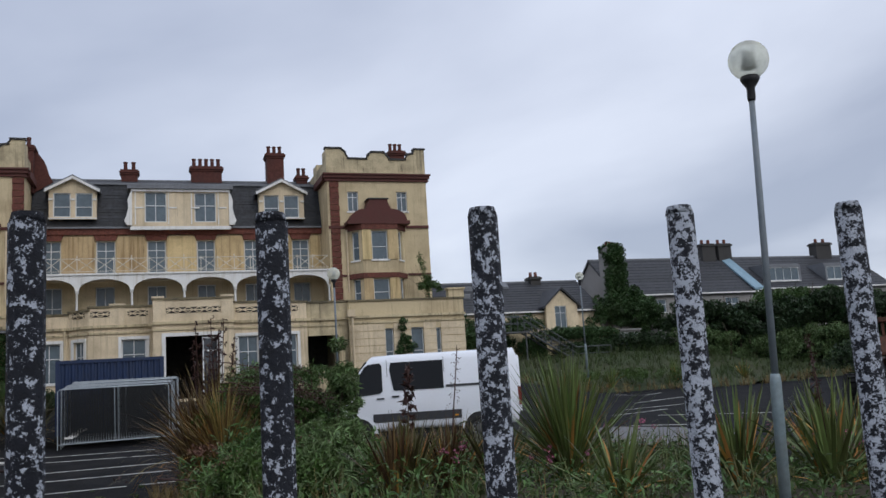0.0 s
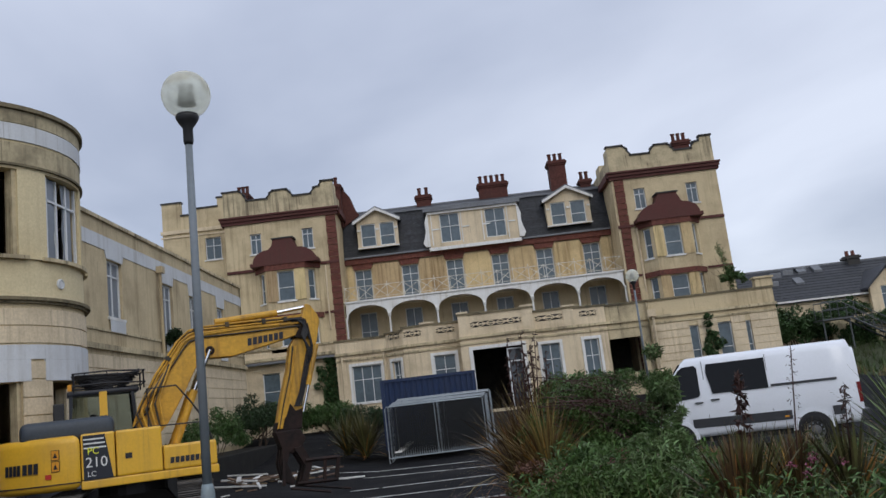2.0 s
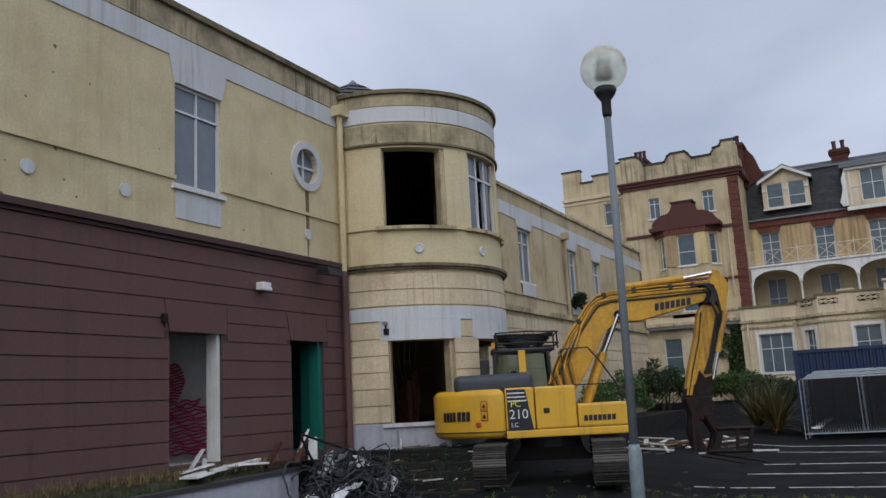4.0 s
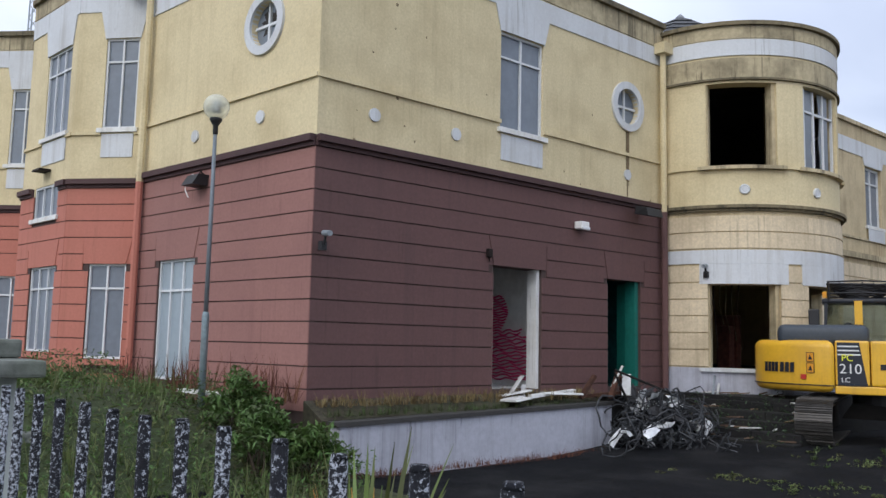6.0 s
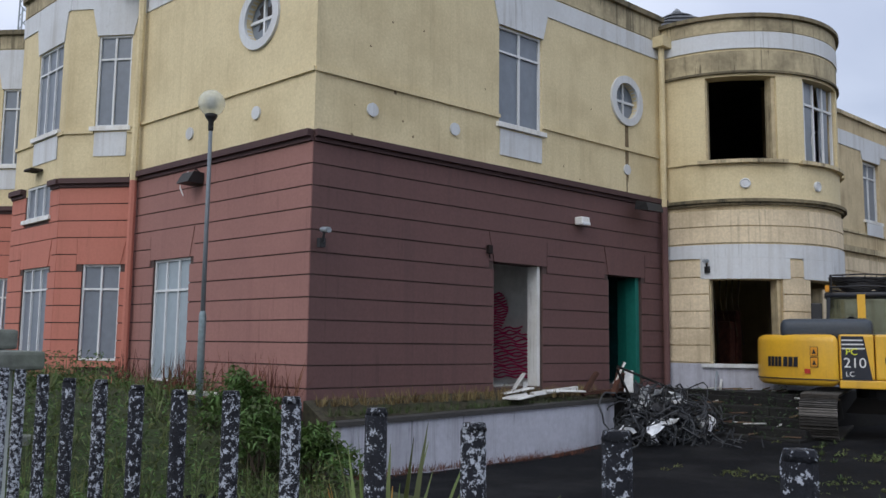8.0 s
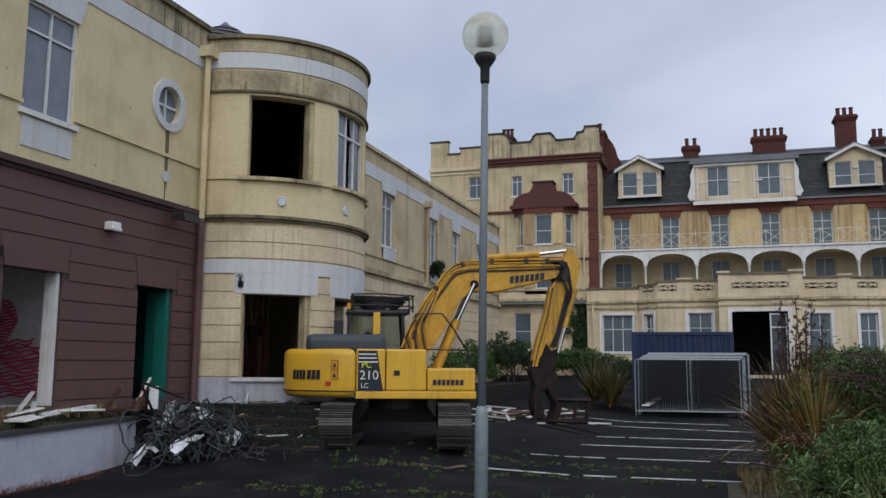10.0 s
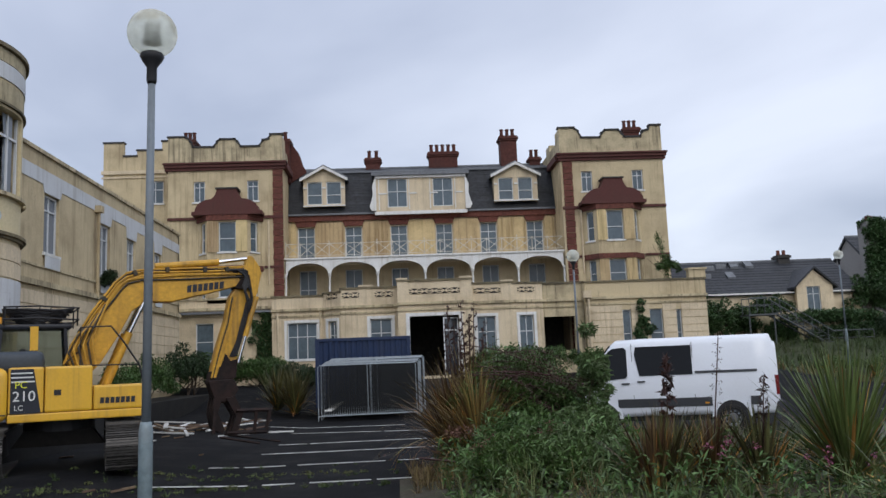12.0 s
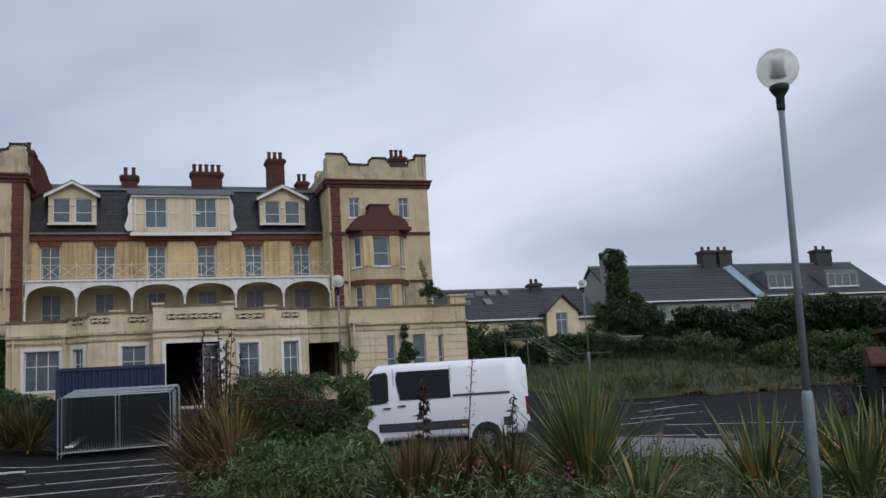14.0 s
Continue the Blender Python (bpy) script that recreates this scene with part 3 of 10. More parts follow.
def reveal_room(parent, x0, x1, y0, y1, z0, z1, mat="unlit_dark", open_side=None):
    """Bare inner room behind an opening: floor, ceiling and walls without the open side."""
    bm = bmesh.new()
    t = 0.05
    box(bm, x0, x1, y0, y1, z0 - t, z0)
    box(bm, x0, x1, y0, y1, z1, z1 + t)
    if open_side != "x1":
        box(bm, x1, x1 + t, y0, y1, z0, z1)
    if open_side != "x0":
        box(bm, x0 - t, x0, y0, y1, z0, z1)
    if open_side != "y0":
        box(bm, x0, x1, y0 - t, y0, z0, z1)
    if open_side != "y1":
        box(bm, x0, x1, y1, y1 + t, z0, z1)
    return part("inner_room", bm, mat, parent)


# foliage -------------------------------------------------------------------


def raw(name, verts, faces, mat, parent=None, label="", kind=""):
    me = bpy.data.meshes.new(name)
    me.from_pydata(np.asarray(verts).tolist(), [], np.asarray(faces).tolist())
    ob = new(name, finish(me, mat))
    ob.parent = parent
    return tagged(ob, label, "", "", kind)


def leaf_cloud(rng, centres, length, width, droop=0.3, fold=0.25):
    """Folded pointed leaves at the given centres: verts and quads."""
    n = len(centres)
    az = rng.uniform(0, 6.2832, n)
    el = rng.normal(-droop, 0.55, n)
    d = np.stack([np.cos(az) * np.cos(el), np.sin(az) * np.cos(el), np.sin(el)], 1)
    side = np.stack([-np.sin(az), np.cos(az), rng.normal(0, 0.5, n)], 1)
    side /= np.linalg.norm(side, axis=1)[:, None]
    up = np.cross(d, side)
    L = (length * rng.uniform(0.6, 1.3, n))[:, None]
    Wd = (width * rng.uniform(0.7, 1.25, n))[:, None]
    a = centres - d * L * 0.5
    c = centres + d * L * 0.5 - up * L * 0.12
    m = centres - d * L * 0.06
    b = m + side * Wd * 0.5 + up * Wd * fold
    e = m - side * Wd * 0.5 + up * Wd * fold
    v = np.empty((n * 4, 3))
    v[0::4], v[1::4], v[2::4], v[3::4] = a, b, c, e
    i = np.arange(n)[:, None] * 4
    f = np.concatenate([i + np.array([[0, 1, 2]]), i + np.array([[0, 2, 3]])], 0)
    return v, f


def clumpy(rng, n, clumps, spread):
    """Points scattered round the clump centres, denser at their skin."""
    k = rng.integers(0, len(clumps), n)
    c = np.asarray(clumps)[k]
    g = rng.normal(0, 1, (n, 3))
    g /= np.linalg.norm(g, axis=1)[:, None]
    r = spread * rng.uniform(0.25, 1.0, n) ** 0.5
    return c + g * r[:, None] * np.array([1, 1, 0.8])


def clumps_in(rng, n, c, r, flat=0.15):
    """Clump centres in a lumpy ellipsoid, more of them towards its skin."""
    g = rng.normal(0, 1, (n, 3))
    g /= np.linalg.norm(g, axis=1)[:, None]
    g[:, 2] = np.where(g[:, 2] < -flat, -g[:, 2] * 0.6, g[:, 2])
    rad = rng.uniform(0.35, 1.0, n) ** 0.5 * rng.uniform(0.75, 1.12, n)
    return np.asarray(c) + g * rad[:, None] * np.asarray(r)


def blades(rng, base, n, length, width, spread=0.9, arch=0.8, segs=5, root=0.12):
    """Sword-shaped leaves that fan out of one root and bend over."""
    V, F = [], []
    for k in range(n):
        az = rng.uniform(0, 6.2832)
        lean = abs(rng.normal(0, spread * 0.55))
        L = length * rng.uniform(0.55, 1.1)
        w = width * rng.uniform(0.7, 1.2)
        bend = arch * rng.uniform(0.2, 1.2) * (0.25 + lean)
        p = np.array(base) + np.array([math.cos(az), math.sin(az), 0]) * root * rng.uniform(0, 1)
        side = np.array([-math.sin(az), math.cos(az), 0.0])
        tw = rng.normal(0, 0.5)
        side = side * math.cos(tw) + np.array([math.cos(az), math.sin(az), 0]) * math.sin(tw)
        s0 = len(V)
        ang = lean
        for i in range(segs + 1):
            f = i / segs
            ww = w * (0.75 + 0.5 * f) * (1 - f ** 2.2) + 0.002
            V += [p + side * ww / 2, p - side * ww / 2]
            if i < segs:
                F.append((s0 + 2 * i, s0 + 2 * i + 1, s0 + 2 * i + 3, s0 + 2 * i + 2))
            ang = lean + bend * f
            p = p + np.array([math.cos(az) * math.sin(ang), math.sin(az) * math.sin(ang), math.cos(ang)]) * L / segs
    return V, F


def add(a, b):
    n = len(a[0])
    return list(a[0]) + list(b[0]), list(a[1]) + [tuple(i + n for i in f) for f in b[1]]

# ---------------------------------------------------------------- ground


def smooth(a, b, x):
    t = min(1.0, max(0.0, (x - a) / (b - a)))
    return t * t * (3 - 2 * t)


def ground_z(x, y):
    """Height of the car park, which rises to the hotel and to the bank beyond."""
    near = 1.25 * smooth(34, 46, y)
    far = 2.9 * smooth(44, 62, y)
    k = smooth(18, 26, x)
    z = near * (1 - k) + far * k
    left = smooth(-9.0, -12.5, x) * smooth(9.0, 5.0, y) * smooth(-6, 2, y)
    rise = 0.27 * smooth(-3.2, -6.5, x) * smooth(11.5, 16.0, y) * smooth(40, 33, y)
    return z + rise + 1.08 * left - 0.08 * smooth(-4, -10, x) * smooth(14, 7, y) * (1 - left)


gx = [-2500, -900, -300, -120, -70, -50, *np.arange(-40, 75, 1.0).tolist(), 90, 130, 300, 900, 2500]
gy = [-2500, -900, -300, -120, -60, -30, *np.arange(-16, 74, 1.0).tolist(), 90, 130, 300, 900, 2500]
gv = [(x, y, ground_z(x, y)) for y in gy for x in gx]
nx = len(gx)
gf = [(j * nx + i, j * nx + i + 1, (j + 1) * nx + i + 1, (j + 1) * nx + i) for j in range(len(gy) - 1) for i in range(nx - 1)]
ground = raw("ground", gv, gf, "asphalt")
tagged(ground, "worn dark asphalt of the car park, damp and patchy", "ground", "", "structure")


def patch(name, x0, x1, y0, y1, step, inside, lift, mat, label, category, rough=0.0, edge=0.0, seed=1):
    """A sheet over the ground where inside(x, y) is positive; it rises from its rim by lift."""
    rng = np.random.default_rng(seed)
    xs, ys = np.arange(x0, x1 + step, step), np.arange(y0, y1 + step, step)
    V, F, idx = [], [], {}
    for j, y in enumerate(ys):
        for i, x in enumerate(xs):
            k = inside(x, y)
            if k > -0.5 * step:
                idx[i, j] = len(V)
                h = lift * smooth(0, 0.9, k) + 0.012 + rough * rng.normal() * smooth(0, 0.5, k)
                V.append((x, y, ground_z(x, y) + h))
    for j in range(len(ys) - 1):
        for i in range(len(xs) - 1):
            q = [(i, j), (i + 1, j), (i + 1, j + 1), (i, j + 1)]
            if all(c in idx for c in q):
                F.append(tuple(idx[c] for c in q))
    return tagged(raw(name, V, F, mat), label, category, "", "structure")


def in_bed(x, y):
    """Planting bed that runs along the railing and reaches out as an island."""
    strip = min(5.6 + 1.2 * math.sin(x * 0.7) * 0.3 + 0.22 * max(0, x) - y, y - 0.72, x + 6.5, 14 - x)
    isle = 1 - math.hypot((x - 4.6) / 4.9, (y - 10.5) / 10.2)
    isle = min(isle * 4.0, 0.55 * (19.8 - y) + 0.0)
    return max(strip, isle)


def in_bank(x, y):
    """Grass bank behind the car park, beside the hotel."""
    return min(y - 45.5 - 0.35 * (x - 30) * 0.0 + 0.8 * math.sin(x * 0.4), x - 19.0)


def in_slope(x, y):
    return min(-8.6 - x + 0.5 * math.sin(y), y + 4, 7.6 - y, x + 38)


patch("planting_bed", -6.5, 14, 0.5, 22, 0.5, in_bed, 0.16, "soil", "weedy soil bed behind the railing", "planting bed", 0.03, seed=2)
patch("grass_bank", 18, 74, 44, 73, 1.0, in_bank, 0.25, "turf", "overgrown grass bank rising behind the car park", "grass", 0.06, seed=3)
patch("weedy_slope", -38, -8, -4, 8, 0.5, in_slope, 0.08, "turf", "weedy slope below the brown building", "grass", 0.04, seed=4)

# street pavement on the camera's side of the railing
bm = bmesh.new()
box(bm, -14, 14, -9, 0.5, 0.0, 0.22)
tagged(part("pavement", bm, "concrete", None), "grey concrete pavement outside the railing", "pavement", "", "structure")
bm = bmesh.new()
box(bm, -14, 14, 0.5, 0.72, 0.0, 0.42)
tagged(part("railing_plinth", bm, "concrete", None), "low concrete plinth that carries the railing", "plinth", "", "structure")


def lane_line(x0, y0, x1, y1, w=0.11, seed=0):
    """A worn painted line, broken into flakes of uneven length."""
    rng = random.Random(seed)
    bm = bmesh.new()
    L = math.hypot(x1 - x0, y1 - y0)
    ux, uy = (x1 - x0) / L, (y1 - y0) / L
    s = 0.0
    while s < L:
        e = min(L, s + rng.uniform(0.5, 1.9))
        ww = w * rng.uniform(0.75, 1.05) / 2
        a, b = (x0 + ux * s, y0 + uy * s), (x0 + ux * e, y0 + uy * e)
        pts = [(a[0] + uy * ww, a[1] - ux * ww), (b[0] + uy * ww, b[1] - ux * ww), (b[0] - uy * ww, b[1] + ux * ww), (a[0] - uy * ww, a[1] + ux * ww)]
        hexa(bm, [(x, y, ground_z(x, y) + k) for k in (0.001, 0.008) for x, y in pts])
        s = e + rng.choice([0.0, 0.02, 0.1, 0.25])
    return tagged(part("bay_line", bm, "lane_paint"), "worn white parking bay line on asphalt", "road marking", "parking bay lines", "structure")


for k, (xa, ya, xb, yb) in enumerate([(-4.3, 15.5, 0.3, 15.7), (-3.9, 18.45, 1.0, 18.7), (-3.4, 21.2, 1.1, 21.35), (-3.3, 23.65, 1.2, 23.8), (-4.6, 27.9, 0.9, 26.8), (-4.5, 30.2, 0.2, 29.6),
                                      (13.3, 22.3, 14.9, 20.2), (16.2, 25.5, 19.2, 21.5), (17.6, 30.0, 21.5, 30.9), (16.4, 17.8, 18.4, 15.6), (22.5, 39.5, 27.5, 43.0), (20.5, 34.2, 25.2, 36.6), (15.4, 27.2, 18.4, 28.4)]):
    lane_line(xa, ya, xb, yb, seed=k)
slabbm = bmesh.new()
pav = [(9.2, 19.8), (12.4, 22.2), (13.6, 18.8), (12.8, 16.4), (11.0, 15.2), (9.9, 17.0)]
slab(slabbm, [(x, y, 0.0) for x, y in pav], (0, 0, 0.05))
tagged(part("pale_apron", slabbm, "pale_paving"), "pale concrete apron beside the planting bed", "paving", "", "structure")

# ---------------------------------------------------------------- hotel
hotel = thing("hotel_building", "derelict cream rendered seaside hotel with red brick trim and slate mansard", "building")
HF = Wall(0, 50.0, 1, 0)      # tower fronts
HC = Wall(0, 52.5, 1, 0)      # recessed centre
HG = Wall(0, 47.5, 1, 0)      # ground floor front
Z0 = 0.9


def merlons(bm, W, pts, d0, d1, cap_bm):
    """Stepped parapet: a closed outline of (u, z) above z 14.2, with a coping along its top."""
    for (a, za), (b, zb) in zip(pts, pts[1:]):
        if b - a > 0.02:
            W.prism(bm, [(a, 14.28), (b, 14.28), (b, zb), (a, za)], d0, d1)
            W.prism(cap_bm, [(a - 0.06, za), (b + 0.06, zb), (b + 0.06, zb + 0.10), (a - 0.06, za + 0.10)], d0 - 0.07, d1 + 0.07)


def tower(u0, u1, c0, c1, sm, quoin, right):
    """Corner tower with a two-storey bay, a shaped red gable and a stepped parapet."""
    bayc = (c0 + c1) / 2
    small = [(a, a + 0.66, 11.95, 13.18) for a in sm]
    bm = bmesh.new()
    HF.panel(bm, u0, u1, Z0, 14.0, 0.4, [*small, (c0 + 0.3, c1 - 0.3, 6.3, 10.8)])
    for x in (u0, u1 - 0.4):
        box(bm, x, x + 0.4, 50.4, 58, Z0, 14.0)
    box(bm, u0, u1, 58, 58.4, Z0, 14.0)
    part("wall", bm, "cream", hotel)
    bm = bmesh.new()
    box(bm, u0 + 0.3, u1 - 0.3, 50.3, 58, 13.9, 14.1)
    part("roof", bm, "lead", hotel)
    # cornice
    bm = bmesh.new()
    HF.box(bm, u0 - 0.12, u1 + 0.12, 13.82, 14.0, -0.3, 0.12)
    HF.box(bm, u0 - 0.2, u1 + 0.2, 14.0, 14.18, -0.3, 0.22)
    HF.box(bm, u0 - 0.26, u1 + 0.26, 14.18, 14.28, -0.3, 0.3)
    for x in (u0 - 0.26, u1 - 0.1):
        box(bm, x, x + 0.36, 50.2, 58.3, 13.9, 14.28)
    part("cornice", bm, "dull_red", hotel)
    # parapet
    w = u1 - u0
    prof = [(0, 15.85), (0.15 * w, 15.85), (0.19 * w, 15.6), (0.215 * w, 15.22), (0.40 * w, 15.2), (0.425 * w, 15.5), (0.455 * w, 15.66), (0.58 * w, 15.66), (0.605 * w, 15.5), (0.635 * w, 15.2), (0.80 * w, 15.2), (0.825 * w, 15.55), (0.88 * w, 15.62), (0.895 * w, 15.9), (w, 15.9)]
    bm, cap = bmesh.new(), bmesh.new()
    merlons(bm, HF, [(u0 + a, z) for a, z in prof], -0.3, 0.02, cap)
    for x in (u0, u1 - 0.3):
        box(bm, x, x + 0.3, 50.3, 51.2, 14.28, 15.8)
        box(bm, x, x + 0.3, 51.2, 53.2, 14.28, 15.2)
        box(bm, x, x + 0.3, 53.2, 54.4, 14.28, 15.65)
        box(bm, x, x + 0.3, 54.4, 58.0, 14.28, 15.2)
    part("parapet", bm, "parapet", hotel)
    part("coping", cap, "coping_dark", hotel)
    # brick quoin strip and string course
    bm = bmesh.new()
    q0, q1 = quoin
    k, z = 0, 1.2
    while z < 13.8:
        h = 0.36
        ins = 0.02 if k % 2 else 0.0
        HF.box(bm, q0 + (ins if not right else 0), q1 - (0 if not right else ins), z, min(z + h - 0.03, 13.82), 0.002, 0.07)
        z += h
        k += 1
    part("quoin", bm, "brick", hotel)
    bm = bmesh.new()
    for a, b in ((u0, c0), (c1, u1)):
        HF.box(bm, a, b, 10.88, 11.04, 0.002, 0.1)
        HF.box(bm, a, b, 7.95, 8.07, 0.002, 0.09)
    part("string_course", bm, "dull_red", hotel)
    for a, b, z0, z1 in small:
        window(hotel, HF, a, b, z0, z1, 1, (0.72,))
    # bay: two canted storeys
    f0, f1, D = c0 + 0.85, c1 - 0.85, 0.85
    Lc = Wall(c0 + 0.15, 50.0, f0 - c0 - 0.15, -D)
    Fc = Wall(f0, 50.0 - D, 1, 0)
    Rc = Wall(f1, 50.0 - D, c1 - 0.15 - f1, D)
    lens = (math.hypot(f0 - c0 - 0.15, D), f1 - f0, math.hypot(c1 - 0.15 - f1, D))
    for za, zb, wz0, wz1 in ((5.9, 8.1, 6.25, 7.7), (8.1, 10.75, 8.85, 10.6)):
        bm = bmesh.new()
        for W, L, wd in ((Lc, lens[0], 0.55), (Fc, lens[1], 0.98), (Rc, lens[2], 0.55)):
            a, b = (L - wd) / 2, (L + wd) / 2
            W.panel(bm, 0, L, za, zb, 0.25, [(a, b, wz0, wz1)])
            window(hotel, W, a, b, wz0, wz1, 0 if wd < 0.8 else 0, (0.45,), 0.12)
        for W, L in ((Fc, lens[1]),):
            for a, b in ((-0.02, L / 2 - 0.52), (L / 2 + 0.52, L + 0.02)):
                pier = bmesh.new()
                W.prism(pier, [(a, wz0), (b, wz0), (b, wz1 - 0.05), (b - 0.1, wz1 + 0.14), (a + 0.1, wz1 + 0.14), (a, wz1 - 0.05)], 0.002, 0.06)
                part("bay_pier", pier, "pier_render", hotel)
        part("bay_wall", bm, "cream", hotel)
    bm = bmesh.new()
    for zz, hh in ((7.75, 0.3), (10.68, 0.34)):
        for W, L in ((Lc, lens[0]), (Fc, lens[1]), (Rc, lens[2])):
            W.box(bm, -0.05, L + 0.05, zz, zz + hh, 0.003, 0.1)
    part("bay_band", bm, "brick", hotel)
    # curved gable over the bay
    half = (c1 - c0) / 2 + 0.02
    prof = [(-half, 11.0), (-half, 11.2)]
    for k in range(9):
        a = k / 8 * math.pi / 2
        prof.append((-half + 0.18 + 0.95 * (1 - math.cos(a)), 11.2 + 0.72 * math.sin(a)))
    prof += [(-0.68, 12.12), (-0.56, 12.42), (-0.56, 12.5)]
    prof = prof + [(-a, z) for a, z in prof[::-1]]
    bm = bmesh.new()
    HF.prism(bm, [(bayc + a, z) for a, z in prof], 0.0, D + 0.14)
    part("bay_gable", bm, "dull_red", hotel)
    bm = bmesh.new()
    HF.box(bm, bayc - 0.64, bayc + 0.64, 12.5, 12.58, 0, D + 0.2)
    part("gable_coping", bm, "coping_dark", hotel)
    # downpipe
    bm = bmesh.new()
    px = u0 + 1.05 if right else u1 - 0.85
    tube(bm, [(px, 49.9, 7.0), (px, 49.9, 10.8)], 0.05, 8)
    part("downpipe", bm, "cream_pale", hotel)


tower(-13.1, -6.43, -11.5, -7.55, (-11.62, -8.52), (-7.02, -6.43), False)
tower(10.15, 16.42, 11.12, 14.95, (11.38, 14.48), (10.28, 10.85), True)

# lower return behind the towers, on the landward side
HX = Wall(0, 52.0, 1, 0)
bm = bmesh.new()
HX.panel(bm, -17.5, -13.1, Z0, 14.3, 0.4, [(-14.9, -13.9, 12.35, 13.75)])
box(bm, -17.5, -17.1, 52.4, 58, Z0, 14.3)
for a, b, z in ((-17.5, -16.3, 16.15), (-16.3, -15.5, 15.3), (-15.5, -14.0, 15.65), (-14.0, -13.1, 16.2)):
    HX.box(bm, a, b, 14.3, z, -0.3, 0.0)
part("wall", bm, "cream", hotel)
bm = bmesh.new()
for a, b, z in ((-17.5, -16.3, 16.15), (-16.3, -15.5, 15.3), (-15.5, -14.0, 15.65), (-14.0, -13.1, 16.2)):
    HX.box(bm, a - 0.05, b + 0.05, z, z + 0.1, -0.36, 0.06)
part("coping", bm, "coping_dark", hotel)
bm = bmesh.new()
HX.box(bm, -17.6, -13.1, 14.2, 14.42, 0.003, 0.12)
HX.box(bm, -17.6, -13.1, 13.95, 14.05, 0.003, 0.06)
part("string_course", bm, "cream_pale", hotel)
window(hotel, HX, -14.9, -13.9, 12.35, 13.75, 1, (0.62,))
bm = bmesh.new()
tube(bm, [(-13.35, 51.85, 6.0), (-13.35, 51.85, 14.8)], 0.06, 8)
box(bm, -13.5, -13.2, 51.7, 52.0, 14.8, 15.1)
part("downpipe", bm, "cream_pale", hotel)

# recessed centre
french = [(c - 0.52, c + 0.52, 8.45, 10.68) for c in (-5.37, -2.46, 0.33, 3.14, 5.91, 8.82)]
lower = [(c - 0.52, c + 0.52, 6.3, 7.98) for c in (-5.3, -2.5, 0.33, 3.14, 5.93, 8.83)]
bm = bmesh.new()
HC.panel(bm, -6.43, 10.15, Z0, 11.45, 0.35, french + lower)
box(bm, -6.43, 10.15, 58, 58.4, Z0, 14.0)
part("wall", bm, "cream", hotel)
for a, b, z0, z1 in french:
    window(hotel, HC, a, b, z0, z1, 1, (0.74,), 0.14, sill=False, name="french_window")
for a, b, z0, z1 in lower:
    window(hotel, HC, a, b, z0, z1, 1, (0.30,), 0.14, sill=False)
edges = [-6.4, *[v for a, b, _, _ in french for v in (a, b)], 10.1]
for a, b in zip(edges[0::2], edges[1::2]):
    bm = bmesh.new()
    a2, b2 = a + 0.09, b - 0.09
    HC.prism(bm, [(a2, 8.45), (b2, 8.45), (b2, 10.78), (b2 - 0.12, 10.92), (a2 + 0.12, 10.92), (a2, 10.78)], 0.002, 0.11)
    part("pier", bm, "pier_render", hotel)
bm = bmesh.new()
HC.box(bm, -6.43, 10.15, 11.02, 11.42, 0.003, 0.2)
for a, b, z0, z1 in french:
    HC.prism(bm, [(a, z1), (b, z1), (b + 0.16, 11.02), (a - 0.16, 11.02)], 0.003, 0.13)
part("brick_eave", bm, "brick", hotel)
bm = bmesh.new()
HC.box(bm, -6.43, 10.15, 11.36, 11.46, 0.2, 0.34)
part("gutter", bm, "lead", hotel)
# mansard: steep lower slope in slate courses, shallow top
rows = 15
for i in range(rows):
    bm = bmesh.new()
    f0, f1 = i / rows, (i + 1) / rows
    ya, yb = 52.25 + 0.95 * f0, 52.25 + 0.95 * f1
    za, zb = 11.46 + 2.75 * f0, 11.46 + 2.75 * f1
    hexa(bm, [(-6.43, ya - 0.03, za), (10.15, ya - 0.03, za), (10.15, ya + 0.5, za), (-6.43, ya + 0.5, za), (-6.43, yb - 0.005, zb), (10.15, yb - 0.005, zb), (10.15, yb + 0.5, zb), (-6.43, yb + 0.5, zb)])
    part("slate_course", bm, "slate", hotel)
bm = bmesh.new()
slab(bm, [(-6.43, 53.1, 14.2), (-6.43, 56.0, 15.08), (-6.43, 58.3, 14.2), (-6.43, 58.3, 13.9), (-6.43, 53.1, 13.9)], (16.58, 0, 0))
part("roof", bm, "slate", hotel)
bm = bmesh.new()
box(bm, -6.43, 10.15, 53.0, 53.25, 14.16, 14.26)
box(bm, -6.43, 10.15, 55.85, 56.15, 15.05, 15.15)
part("ridge", bm, "lead", hotel)


